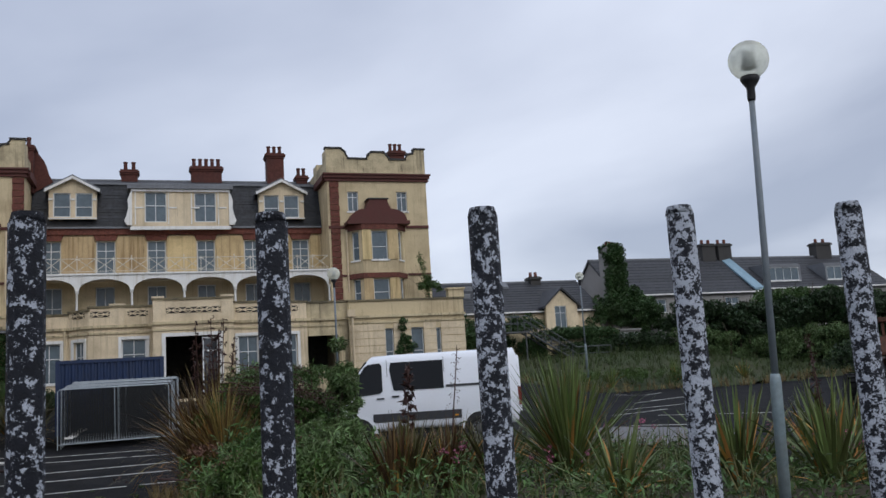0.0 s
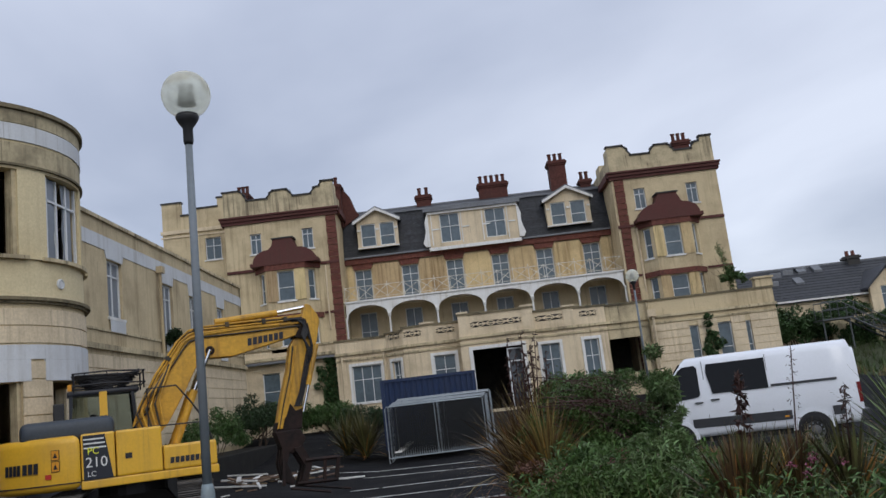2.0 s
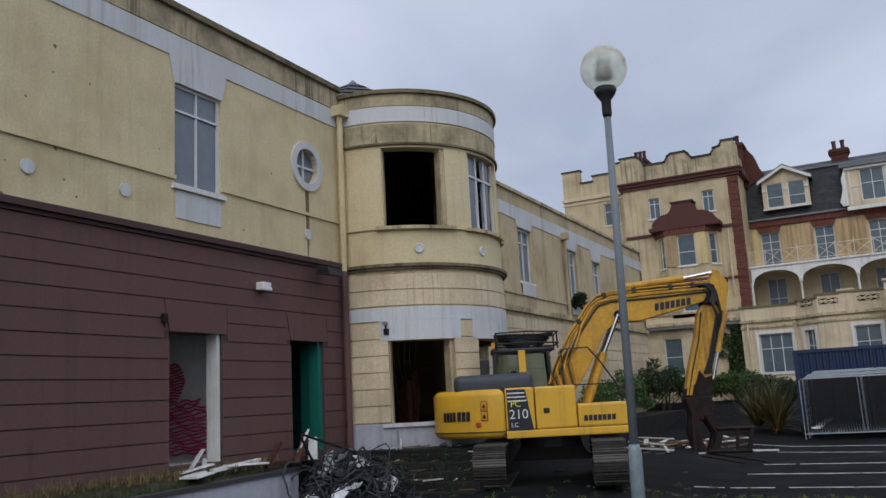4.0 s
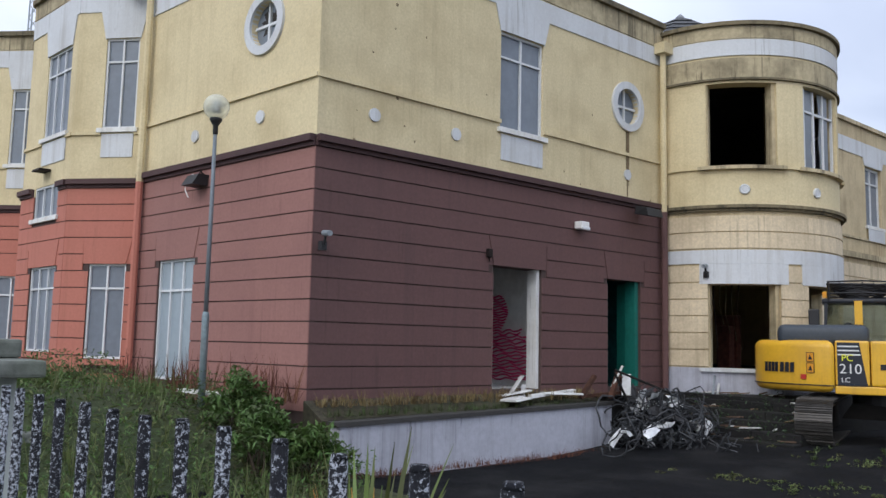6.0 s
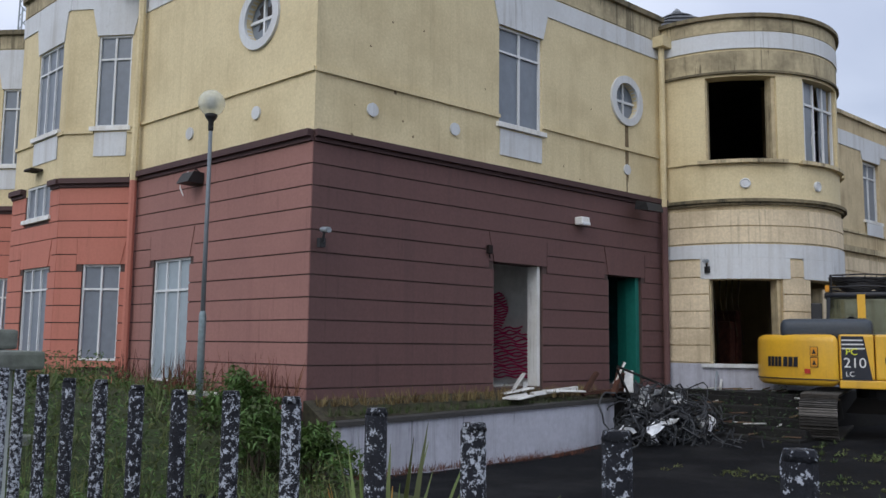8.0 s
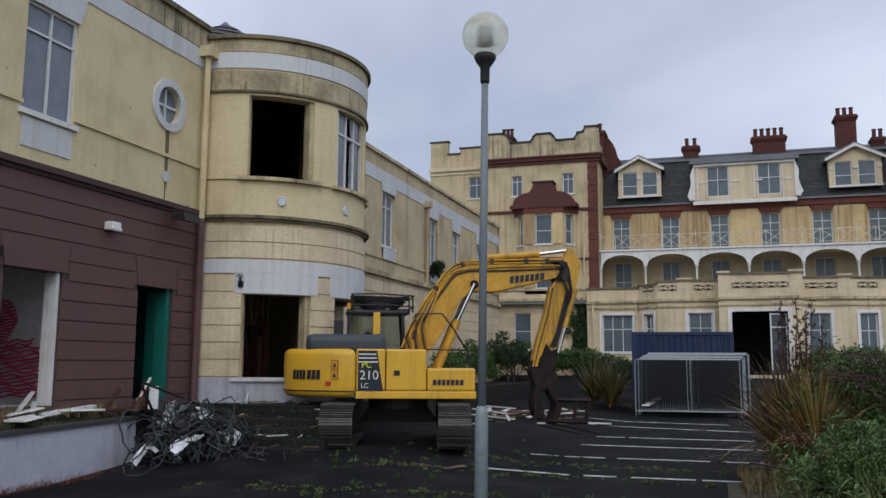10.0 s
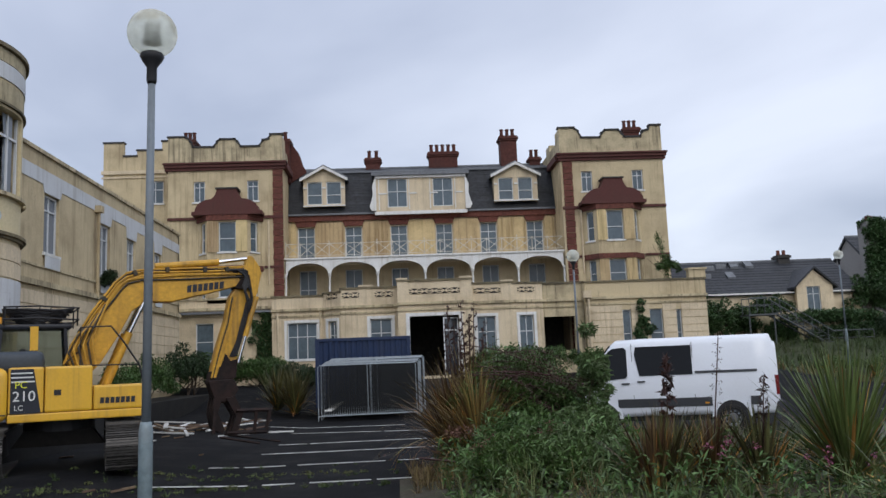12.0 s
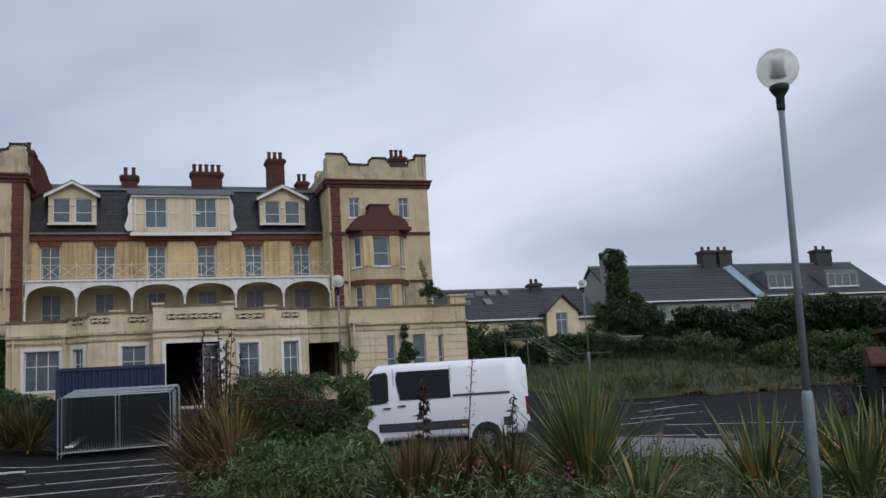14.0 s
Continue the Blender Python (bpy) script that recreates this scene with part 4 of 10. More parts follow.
def gable_dormer(u0, u1, zb, ze, zp, wins):
    W = Wall(0, 52.05, 1, 0)
    d = bmesh.new()
    c = (u0 + u1) / 2
    W.panel(d, u0, u1, zb, ze, 0.25, wins)
    W.prism(d, [(u0, ze), (u1, ze), (c, zp)], -0.25, 0.0)
    for x in (u0, u1 - 0.15):
        box(d, x, x + 0.15, 52.3, 53.6, zb, ze)
    dorm = part("dormer", d, "cream_pale", hotel)
    d = bmesh.new()
    for s in (-1, 1):
        e = u0 - 0.22 if s < 0 else u1 + 0.22
        slab(d, [(e, 51.8, ze - 0.08), (c, 51.8, zp + 0.04), (c, 51.8, zp + 0.16), (e, 51.8, ze + 0.05)], (0, 2.6, 0))
    part("dormer_roof", d, "lead", dorm)
    d = bmesh.new()
    for s in (-1, 1):
        e = u0 - 0.2 if s < 0 else u1 + 0.2
        slab(d, [(e, 51.72, ze - 0.2), (c, 51.72, zp - 0.1), (c, 51.72, zp + 0.06), (e, 51.72, ze - 0.04)], (0, 0.08, 0))
    W.box(d, u0 - 0.04, u1 + 0.04, zb - 0.02, zb + 0.05, 0.002, 0.07)
    for x in (u0, c - 0.1, u1 - 0.2):
        W.box(d, x, x + 0.2, ze - 0.62, ze - 0.52, 0.002, 0.09)
    part("bargeboard", d, "white_trim", dorm)
    for a, b, z0, z1 in wins:
        window(hotel, W, a, b, z0, z1, 0, (0.42,), 0.06, sill=False)


gable_dormer(-5.45, -2.93, 11.9, 13.6, 14.3, [(-5.22, -4.30, 12.0, 13.42), (-4.05, -3.13, 12.0, 13.42)])
gable_dormer(6.32, 9.05, 11.9, 13.55, 14.25, [(6.6, 7.52, 11.97, 13.37), (7.82, 8.74, 11.97, 13.37)])
# wide middle dormer with scrolled cheeks
WD = Wall(0, 51.95, 1, 0)
wins = [(-0.3, 0.92, 11.68, 13.48), (2.5, 3.75, 11.68, 13.48)]
bm = bmesh.new()
WD.panel(bm, -1.0, 4.5, 11.35, 13.65, 0.25, wins)
for x in (-1.0, 4.35):
    box(bm, x, x + 0.15, 52.2, 53.6, 11.5, 13.65)
wide = part("dormer", bm, "cream_pale", hotel)
bm = bmesh.new()
box(bm, -1.25, 4.75, 51.7, 53.8, 13.65, 13.85)
part("dormer_roof", bm, "lead", wide)
bm = bmesh.new()
WD.box(bm, -1.1, 4.6, 11.22, 11.42, 0.002, 0.1)
for s, e in ((-1, -1.0), (1, 4.5)):
    pr = [(e, 11.5), (e + s * 0.28, 11.5), (e + s * 0.42, 11.75), (e + s * 0.3, 12.1), (e + s * 0.2, 12.5), (e + s * 0.24, 13.0), (e + s * 0.1, 13.4), (e, 13.65)]
    WD.prism(bm, pr, -0.1, 0.1)
for a in (-0.85, 1.0, 2.3, 3.85):
    WD.box(bm, a, a + 0.5, 12.5, 12.58, 0.002, 0.05)
    WD.box(bm, a, a + 0.06, 11.55, 13.5, 0.002, 0.04)
WD.box(bm, -1.05, 4.55, 13.5, 13.64, 0.002, 0.12)
part("scroll_trim", bm, "white_trim", wide)
for a, b, z0, z1 in wins:
    window(hotel, WD, a, b, z0, z1, 1, (0.55,), 0.06, sill=False)


def chimney(x0, x1, y0, y1, z0, z1, pots, big=False):
    bm = bmesh.new()
    box(bm, x0, x1, y0, y1, z0, z1 - 0.34)
    for i, (o, h) in enumerate(((0.06, 0.12), (0.12, 0.12), (0.05, 0.10))):
        box(bm, x0 - o, x1 + o, y0 - o, y1 + o, z1 - 0.34 + 0.12 * i, z1 - 0.34 + 0.12 * i + h)
    ch = part("chimney", bm, "soot_brick", hotel)
    for k in range(pots):
        px = x0 + (x1 - x0) * (k + 0.5) / pots
        bm = bmesh.new()
        lathe(bm, [(0.15, 0), (0.12, 0.1), (0.11, 0.46), (0.14, 0.49), (0.14, 0.56)], 10, (px, (y0 + y1) / 2, z1))
        part("chimney_pot", bm, "soot_brick", ch)


chimney(-1.7, -0.75, 55.6, 56.4, 14.5, 15.75, 2)
chimney(2.5, 4.4, 55.6, 56.4, 14.5, 16.05, 5)
chimney(7.3, 8.4, 55.5, 56.5, 14.4, 17.0, 3)
chimney(9.25, 9.95, 55.7, 56.4, 14.5, 15.55, 2)
chimney(15.2, 16.2, 53.6, 54.6, 14.0, 16.85, 3)
chimney(-13.2, -12.4, 53.6, 54.6, 14.0, 16.75, 3)
chimney(-6.9, -6.3, 52.4, 53.4, 13.5, 16.3, 1)
bm = bmesh.new()
slab(bm, [(-6.3, 52.9, 13.6), (-5.3, 52.9, 14.25), (-5.6, 52.9, 14.8), (-5.8, 52.9, 15.5), (-6.3, 52.9, 16.2)], (0, 1.2, 0))
part("chimney_shoulder", bm, "soot_brick", hotel)

# balcony with arched white fascia
posts_x = [-6.36, -3.82, -1.0, 1.8, 4.6, 7.33, 10.08]
bm = bmesh.new()
box(bm, -6.43, 10.15, 50.35, 52.4, 8.28, 8.45)
part("balcony_deck", bm, "cream_pale", hotel)
BF = Wall(0, 50.3, 1, 0)
for a, b in zip(posts_x, posts_x[1:]):
    bm = bmesh.new()
    c, half = (a + b) / 2, (b - a) / 2
    up = [(a, 8.46), (b, 8.46)]
    arc = [(b, 7.45)]
    for k in range(17):
        th = k / 16 * math.pi
        arc.append((c + (half - 0.1) * math.cos(th), 7.58 + 0.6 * math.sin(th)))
    arc.append((a, 7.45))
    poly = [up[0]] + arc[::-1] + [up[1]]
    v0 = [bm.verts.new(BF.p(u, z, 0.0)) for u, z in poly]
    v1 = [bm.verts.new(BF.p(u, z, -0.12)) for u, z in poly]
    # strips between the arc and the top edge
    n = len(poly)
    for vv in (v0, v1):
        tops = [bm.verts.new(BF.p(u, 8.46, 0.0 if vv is v0 else -0.12)) for u, z in poly[1:-1]]
        for i in range(len(tops) - 1):
            bm.faces.new((vv[1 + i], vv[2 + i], tops[i + 1], tops[i]))
    for i in range(1, n - 2):
        bm.faces.new((v0[i], v1[i], v1[i + 1], v0[i + 1]))
    part("arched_fascia", bm, "white_trim", hotel)
for x in posts_x:
    bm = bmesh.new()
    lathe(bm, [(0.10, 0), (0.10, 0.12), (0.065, 0.16), (0.055, 1.3), (0.09, 1.36), (0.11, 1.5)], 10, (x, 50.24, 6.05))
    part("column", bm, "white_trim", hotel)
bm = bmesh.new()
BF.box(bm, -6.43, 10.15, 8.40, 8.5, 0.005, 0.08)
part("fascia_lip", bm, "white_trim", hotel)
rail_x = [posts_x[0]]
for a, b in zip(posts_x, posts_x[1:]):
    rail_x += [a + (b - a) / 3, a + 2 * (b - a) / 3, b]
for k, (a, b) in enumerate(zip(rail_x, rail_x[1:])):
    bm = bmesh.new()
    BF.box(bm, a - 0.02, a + 0.02, 8.5, 9.40 + (0.1 if k % 3 == 0 else 0), -0.07, -0.03)
    BF.box(bm, a, b, 9.31, 9.34, -0.065, -0.035)
    BF.box(bm, a, b, 8.61, 8.635, -0.065, -0.035)
    tube(bm, [BF.p(a, 8.62, -0.05), BF.p(b, 9.32, -0.05)], 0.018, 5)
    tube(bm, [BF.p(a, 9.32, -0.05), BF.p(b, 8.62, -0.05)], 0.018, 5)
    part("balcony_railing", bm, "old_white", hotel)

# ground floor range: canted bays round a flat porch, dark openings
ZT = 6.3


def range_piece(W, u1, top, wins, mat="cream_pale", cornice=5.25, opening=None, mull=1, trans=(0.62,), surround=True, base=Z0):
    bm = bmesh.new()
    holes = [(a, b, z0, z1) for a, b, z0, z1 in wins]
    if opening:
        holes.append(opening)
    W.panel(bm, 0, u1, base, top, 0.3, holes)
    part("wall", bm, mat, hotel)
    bm = bmesh.new()
    W.box(bm, -0.04, u1 + 0.04, cornice, cornice + 0.14, 0.002, 0.13)
    part("cornice", bm, "parapet", hotel)
    bm = bmesh.new()
    W.box(bm, -0.02, u1 + 0.02, cornice - 0.32, cornice - 0.22, 0.002, 0.07)
    part("string_course", bm, "parapet", hotel)
    bm = bmesh.new()
    W.box(bm, -0.06, u1 + 0.06, top, top + 0.1, -0.34, 0.08)
    part("coping", bm, "mossy_coping", hotel)
    for a, b, z0, z1 in wins:
        window(hotel, W, a, b, z0, z1, mull, trans, 0.12)
        if surround:
            bm = bmesh.new()
            W.box(bm, a - 0.16, a, z0, z1 + 0.16, 0.002, 0.05)
            W.box(bm, b, b + 0.16, z0, z1 + 0.16, 0.002, 0.05)
            W.box(bm, a, b, z1, z1 + 0.16, 0.002, 0.05)
            part("window_surround", bm, "white_trim", hotel)


def lattice(W, a, b, z0, z1):
    """Pierced parapet panel: bars crossing over a dark sheet painted as the gap's shade."""
    bm = bmesh.new()
    W.box(bm, a, b, z0, z1, 0.004, 0.012)
    part("pierced_gap", bm, "unlit_dark", hotel)
    bm = bmesh.new()
    W.box(bm, a, b, (z0 + z1) / 2 - 0.03, (z0 + z1) / 2 + 0.03, 0.012, 0.05)
    pp = part("pierced_panel", bm, "cream_pale", hotel)
    n = max(2, round((b - a) / 0.6))
    s = (b - a) / n
    for k in range(n):
        for p, q in (((0, z0), (1, z1)), ((0, z1), (1, z0))):
            bm = bmesh.new()
            tube(bm, [W.p(a + (k + p[0]) * s, p[1], 0.03), W.p(a + (k + q[0]) * s, q[1], 0.03)], 0.024, 5)
            part("lattice_bar", bm, "cream_pale", pp)


# far end beside the left tower
range_piece(Wall(-6.95, 48.5, 1, 0), 2.9, 6.05, [(0.85, 2.5, 2.55, 4.6)], mull=2)
# left bay
range_piece(Wall(-4.05, 48.4, 1.0, -0.9), 1.345, ZT - 0.15, [(0.35, 1.05, 2.55, 4.6)])
range_piece(Wall(-3.05, 47.5, 1, 0), 3.15, ZT, [(1.6, 2.8, 2.55, 4.62)])
range_piece(Wall(0.1, 46.5, 1, 0), 4.05, 6.52, [], opening=(0.62, 3.3, 1.4, 4.62))
bm = bmesh.new()
box(bm, 0.1, 0.4, 46.8, 47.5, Z0, 6.5)
box(bm, 3.85, 4.15, 46.8, 47.5, Z0, 6.5)
part("porch_cheek", bm, "cream_pale", hotel)
range_piece(Wall(4.15, 47.5, 1, 0), 2.35, ZT + 0.05, [(0.3, 1.35, 2.3, 4.55)])
range_piece(Wall(6.5, 47.5, 1.75, 0.35), 1.785, ZT, [(0.35, 1.2, 2.2, 4.55)], mull=1)
range_piece(Wall(8.2, 48.0, 1, 0), 2.4, 6.25, [], opening=(0.1, 1.85, 2.5, 4.4), mat="parapet")
for W, a, b in ((Wall(-4.05, 48.4, 1.0, -0.9), 0.25, 1.1), (Wall(-3.05, 47.5, 1, 0), 0.1, 1.05), (Wall(-3.05, 47.5, 1, 0), 1.9, 2.9), (Wall(0.1, 46.5, 1, 0), 0.65, 3.4), (Wall(4.15, 47.5, 1, 0), 0.2, 1.7), (Wall(6.5, 47.5, 1.75, 0.35), 0.3, 1.3)):
    lattice(W, a, b, 5.82, 6.12)
for x0, x1, y, zt in ((0.1, 0.62, 46.5, 6.63), (3.55, 4.15, 46.5, 6.63), (-2.0, -1.3, 47.5, 6.42), (5.9, 6.5, 47.5, 6.45)):
    bm = bmesh.new()
    box(bm, x0, x1, y - 0.04, y + 0.34, 5.4, zt)
    box(bm, x0 - 0.05, x1 + 0.05, y - 0.09, y + 0.39, zt, zt + 0.09)
    part("parapet_block", bm, "cream_pale", hotel)
PW = Wall(0.1, 46.5, 1, 0)
bm = bmesh.new()
PW.box(bm, 0.42, 0.62, 1.4, 4.8, 0.002, 0.06)
PW.box(bm, 3.3, 3.5, 1.4, 4.8, 0.002, 0.06)
PW.box(bm, 0.62, 3.3, 4.62, 4.8, 0.002, 0.06)
part("door_surround", bm, "white_trim", hotel)
# leaning door leaf left in the entrance
bm = bmesh.new()
hexa(bm, [(2.55, 46.55, 1.45), (3.35, 46.9, 1.45), (3.33, 46.95, 1.45), (2.53, 46.6, 1.45), (2.55, 46.55, 4.5), (3.35, 46.9, 4.5), (3.33, 46.95, 4.5), (2.53, 46.6, 4.5)])
dl = part("entrance_door", bm, "pane_dark", hotel)
bm = bmesh.new()
for a, b in (((2.53, 46.53), (2.6, 46.56)), ((3.3, 46.86), (3.37, 46.89))):
    hexa(bm, [(x, y + d, z) for z in (1.45, 4.52) for x, y, d in ((a[0], a[1], 0), (b[0], b[1], 0), (b[0], b[1], -0.05), (a[0], a[1], -0.05))])
for z in (3.78, 4.45):
    hexa(bm, [(2.53, 46.52, z), (3.37, 46.87, z), (3.37, 46.83, z), (2.53, 46.48, z), (2.53, 46.52, z + 0.07), (3.37, 46.87, z + 0.07), (3.37, 46.83, z + 0.07), (2.53, 46.48, z + 0.07)])
part("door_frame", bm, "frame", dl)
# rooms coloured nearly black, so that both openings look unlit
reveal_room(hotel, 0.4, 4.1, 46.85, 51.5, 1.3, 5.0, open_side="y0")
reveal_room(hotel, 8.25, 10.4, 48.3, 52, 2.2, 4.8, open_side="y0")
# flat roof over the ground floor range
bm = bmesh.new()
box(bm, -13.0, 17.2, 48.7, 52.45, 5.3, 5.42)
part("terrace_roof", bm, "lead", hotel)
# right wing with rusticated courses
RW = Wall(10.6, 47.5, 1, 0)
rw_w = [(2.05, 2.55, 2.4, 4.62), (3.6, 4.35, 2.4, 4.62), (5.12, 5.42, 2.4, 4.55)]
range_piece(RW, 6.9, 6.2, rw_w, mat="cream", surround=False, mull=0, trans=(0.4,))
RW.courses(hotel, "cream_pale", 0, 6.9, 1.2, 4.9, 0.40, 0.04, 0.035, rw_w)
bm = bmesh.new()
box(bm, 17.2, 17.5, 47.8, 52.4, Z0, 6.2)
box(bm, 16.6, 17.55, 47.45, 47.9, 6.2, 6.75)
box(bm, 16.52, 17.63, 47.37, 47.98, 6.75, 6.85)
part("wall", bm, "cream", hotel)
bm = bmesh.new()
tube(bm, [(10.75, 47.35, 1.2), (10.75, 47.35, 5.3), (10.6, 47.4, 5.6)], 0.07, 8)
box(bm, 10.45, 10.9, 47.2, 47.45, 5.35, 5.75)
part("downpipe", bm, "cream_pale", hotel)
# left tower's ground floor
LW = Wall(-12.95, 49.15, 1, 0)
lw_w = [(1.65, 2.65, 2.7, 4.8)]
bm = bmesh.new()
LW.panel(bm, 0, 6.0, Z0, 6.1, 0.3, lw_w)
part("wall", bm, "cream_pale", hotel)
LW.courses(hotel, "cream_pale", 0, 6.0, 1.2, 5.3, 0.41, 0.04, 0.03, lw_w)
bm = bmesh.new()
LW.box(bm, -0.05, 6.05, 5.5, 5.66, 0.002, 0.16)
LW.box(bm, -0.05, 6.05, 6.1, 6.2, -0.3, 0.08)
part("cornice", bm, "parapet", hotel)
window(hotel, LW, *lw_w[0], 0, (0.5,))
bm = bmesh.new()
for x in (-6.62, -4.25):
    tube(bm, [(x, 48.35, 1.2), (x, 48.35, 5.2)], 0.05, 8)
part("downpipe", bm, "cream_pale", hotel)

# ---------------------------------------------------------------- annex: brown and yellow corner building with a round tower
annex = thing("annex_building", "two-storey annex, brown and salmon below, yellow render above, round corner tower", "building")
AE = Wall(-11.0, 7.25, 0, 1)            # faces the car park, u = y - 7.25
LE = 9.4
e_low = [(3.95, 5.28, 1.15, 3.45), (7.32, 8.48, 1.15, 3.42)]
e_up = [(4.08, 5.28, 6.1, 8.02)]
ZS, ZM, ZP = 5.05, 6.18, 9.45
bm = bmesh.new()
AE.panel(bm, 0, LE, -0.3, ZS, 0.35, e_low)
part("lower_wall", bm, "groove", annex)


def rustic(W, u0, u1, mat, holes, z0=0.885):
    W.courses(annex, mat, u0, u1, z0, ZS, 0.347, 0.022, 0.022, holes)


def flare_top(z1):
    """Top of the course that closes a flared lintel."""
    h = (ZS - 0.885) / round((ZS - 0.885) / 0.347)
    return 0.885 + h * math.ceil((z1 + 0.36 - 0.885) / h) - 0.011


def flare(W, a, b, z, mat):
    bm = bmesh.new()
    h = flare_top(z) - z
    ground = bmesh.new()
    W.box(ground, a - 0.13, b + 0.13, z + 0.003, z + h - 0.003, 0.001, 0.016)
    part("lintel_ground", ground, mat, annex)
    W.prism(bm, [(a, z), (b, z), (b + 0.13, z + h), (a - 0.13, z + h)], 0.002, 0.032)
    return part("flared_lintel", bm, mat, annex)


flare_holes = [(a - 0.13, b + 0.13, z1, flare_top(z1)) for a, b, z0, z1 in e_low]
rustic(AE, 0, LE, "brown", e_low + flare_holes)
for a, b, z0, z1 in e_low:
    flare(AE, a, b, z1, "brown")


def round_hole(W, uc, zc, r, u0, u1, z0, z1, bm, th=0.35, n=28):
    """The square of wall round a circular window, cut through."""
    ring = [(uc + r * math.cos(6.2832 * k / n), zc + r * math.sin(6.2832 * k / n)) for k in range(n)]
    out = []
    for u, z in ring:
        dx, dz = u - uc, z - zc
        s = 1e9
        for d, lo, hi, c in ((dx, u0, u1, uc), (dz, z0, z1, zc)):
            if d > 1e-6:
                s = min(s, (hi - c) / d)
            elif d < -1e-6:
                s = min(s, (lo - c) / d)
        out.append((uc + dx * s, zc + dz * s))
    # corners of the square, so that the panel stays square
    f = [[bm.verts.new(W.p(u, z, 0)) for u, z in L] for L in (ring, out)]
    g = [bm.verts.new(W.p(u, z, -th)) for u, z in ring]
    for k in range(n):
        j = (k + 1) % n
        bm.faces.new((f[0][k], f[0][j], f[1][j], f[1][k]))
        bm.faces.new((f[0][k], g[k], g[j], f[0][j]))
        a, b = out[k], out[j]
        if abs(a[0] - b[0]) > 1e-4 and abs(a[1] - b[1]) > 1e-4:
            cu = u1 if (a[0] + b[0]) / 2 > uc else u0
            cz = z1 if (a[1] + b[1]) / 2 > zc else z0
            v = bm.verts.new(W.p(cu, cz, 0))
            bm.faces.new((f[1][k], f[1][j], v))


def round_window(W, uc, zc, r, parent, broken=False):
    n = 32
    bm = bmesh.new()
    for r0, r1, d0, d1 in ((r, r + 0.16, 0.0, 0.05),):
        rings = []
        for rr, d in ((r0, -0.1), (r0, d1), (r1, d1), (r1, 0.001)):
            rings.append([bm.verts.new(W.p(uc + rr * math.cos(6.2832 * k / n), zc + rr * math.sin(6.2832 * k / n), d)) for k in range(n)])
        for q, s in zip(rings, rings[1:]):
            for k in range(n):
                bm.faces.new((q[k], q[(k + 1) % n], s[(k + 1) % n], s[k]))
    w = part("round_window", bm, "white", parent)
    bm = bmesh.new()
    slab(bm, [W.p(uc + (r + 0.02) * math.cos(6.2832 * k / n), zc + (r + 0.02) * math.sin(6.2832 * k / n), -0.16) for k in range(n)], tuple(a - b for a, b in zip(W.p(0, 0, -0.12), W.p(0, 0, -0.16))))
    part("pane", bm, "pane", w)
    if broken:
        # dark plates on the glass paint the shade of holes knocked through two quarters
        for pts in (((0.05, 0.03), (0.30, 0.05), (0.24, 0.16), (0.27, 0.24), (0.14, 0.30), (0.12, 0.2), (0.04, 0.22)), ((-0.04, 0.04), (-0.2, 0.03), (-0.26, 0.1), (-0.15, 0.13), (-0.2, 0.24), (-0.05, 0.31)), ((-0.04, -0.05), (-0.14, -0.04), (-0.2, -0.16), (-0.06, -0.12))):
            bm = bmesh.new()
            W.prism(bm, [(uc + a, zc + b) for a, b in pts], -0.118, -0.112)
            part("broken_pane", bm, "unlit_dark", w)
    bm = bmesh.new()
    W.box(bm, uc - 0.025, uc + 0.025, zc - r, zc + r, -0.12, -0.08)
    W.box(bm, uc - r, uc + r, zc - 0.025, zc + 0.025, -0.119, -0.081)
    part("glazing_bar", bm, "frame", w)


def roundel(W, uc, zc, r=0.115):
    bm = bmesh.new()
    slab(bm, [W.p(uc + r * math.cos(6.2832 * k / 20), zc + r * math.sin(6.2832 * k / 20), 0.002) for k in range(20)], tuple(a - b for a, b in zip(W.p(0, 0, 0.03), W.p(0, 0, 0.0))))
    part("roundel", bm, "white", annex)


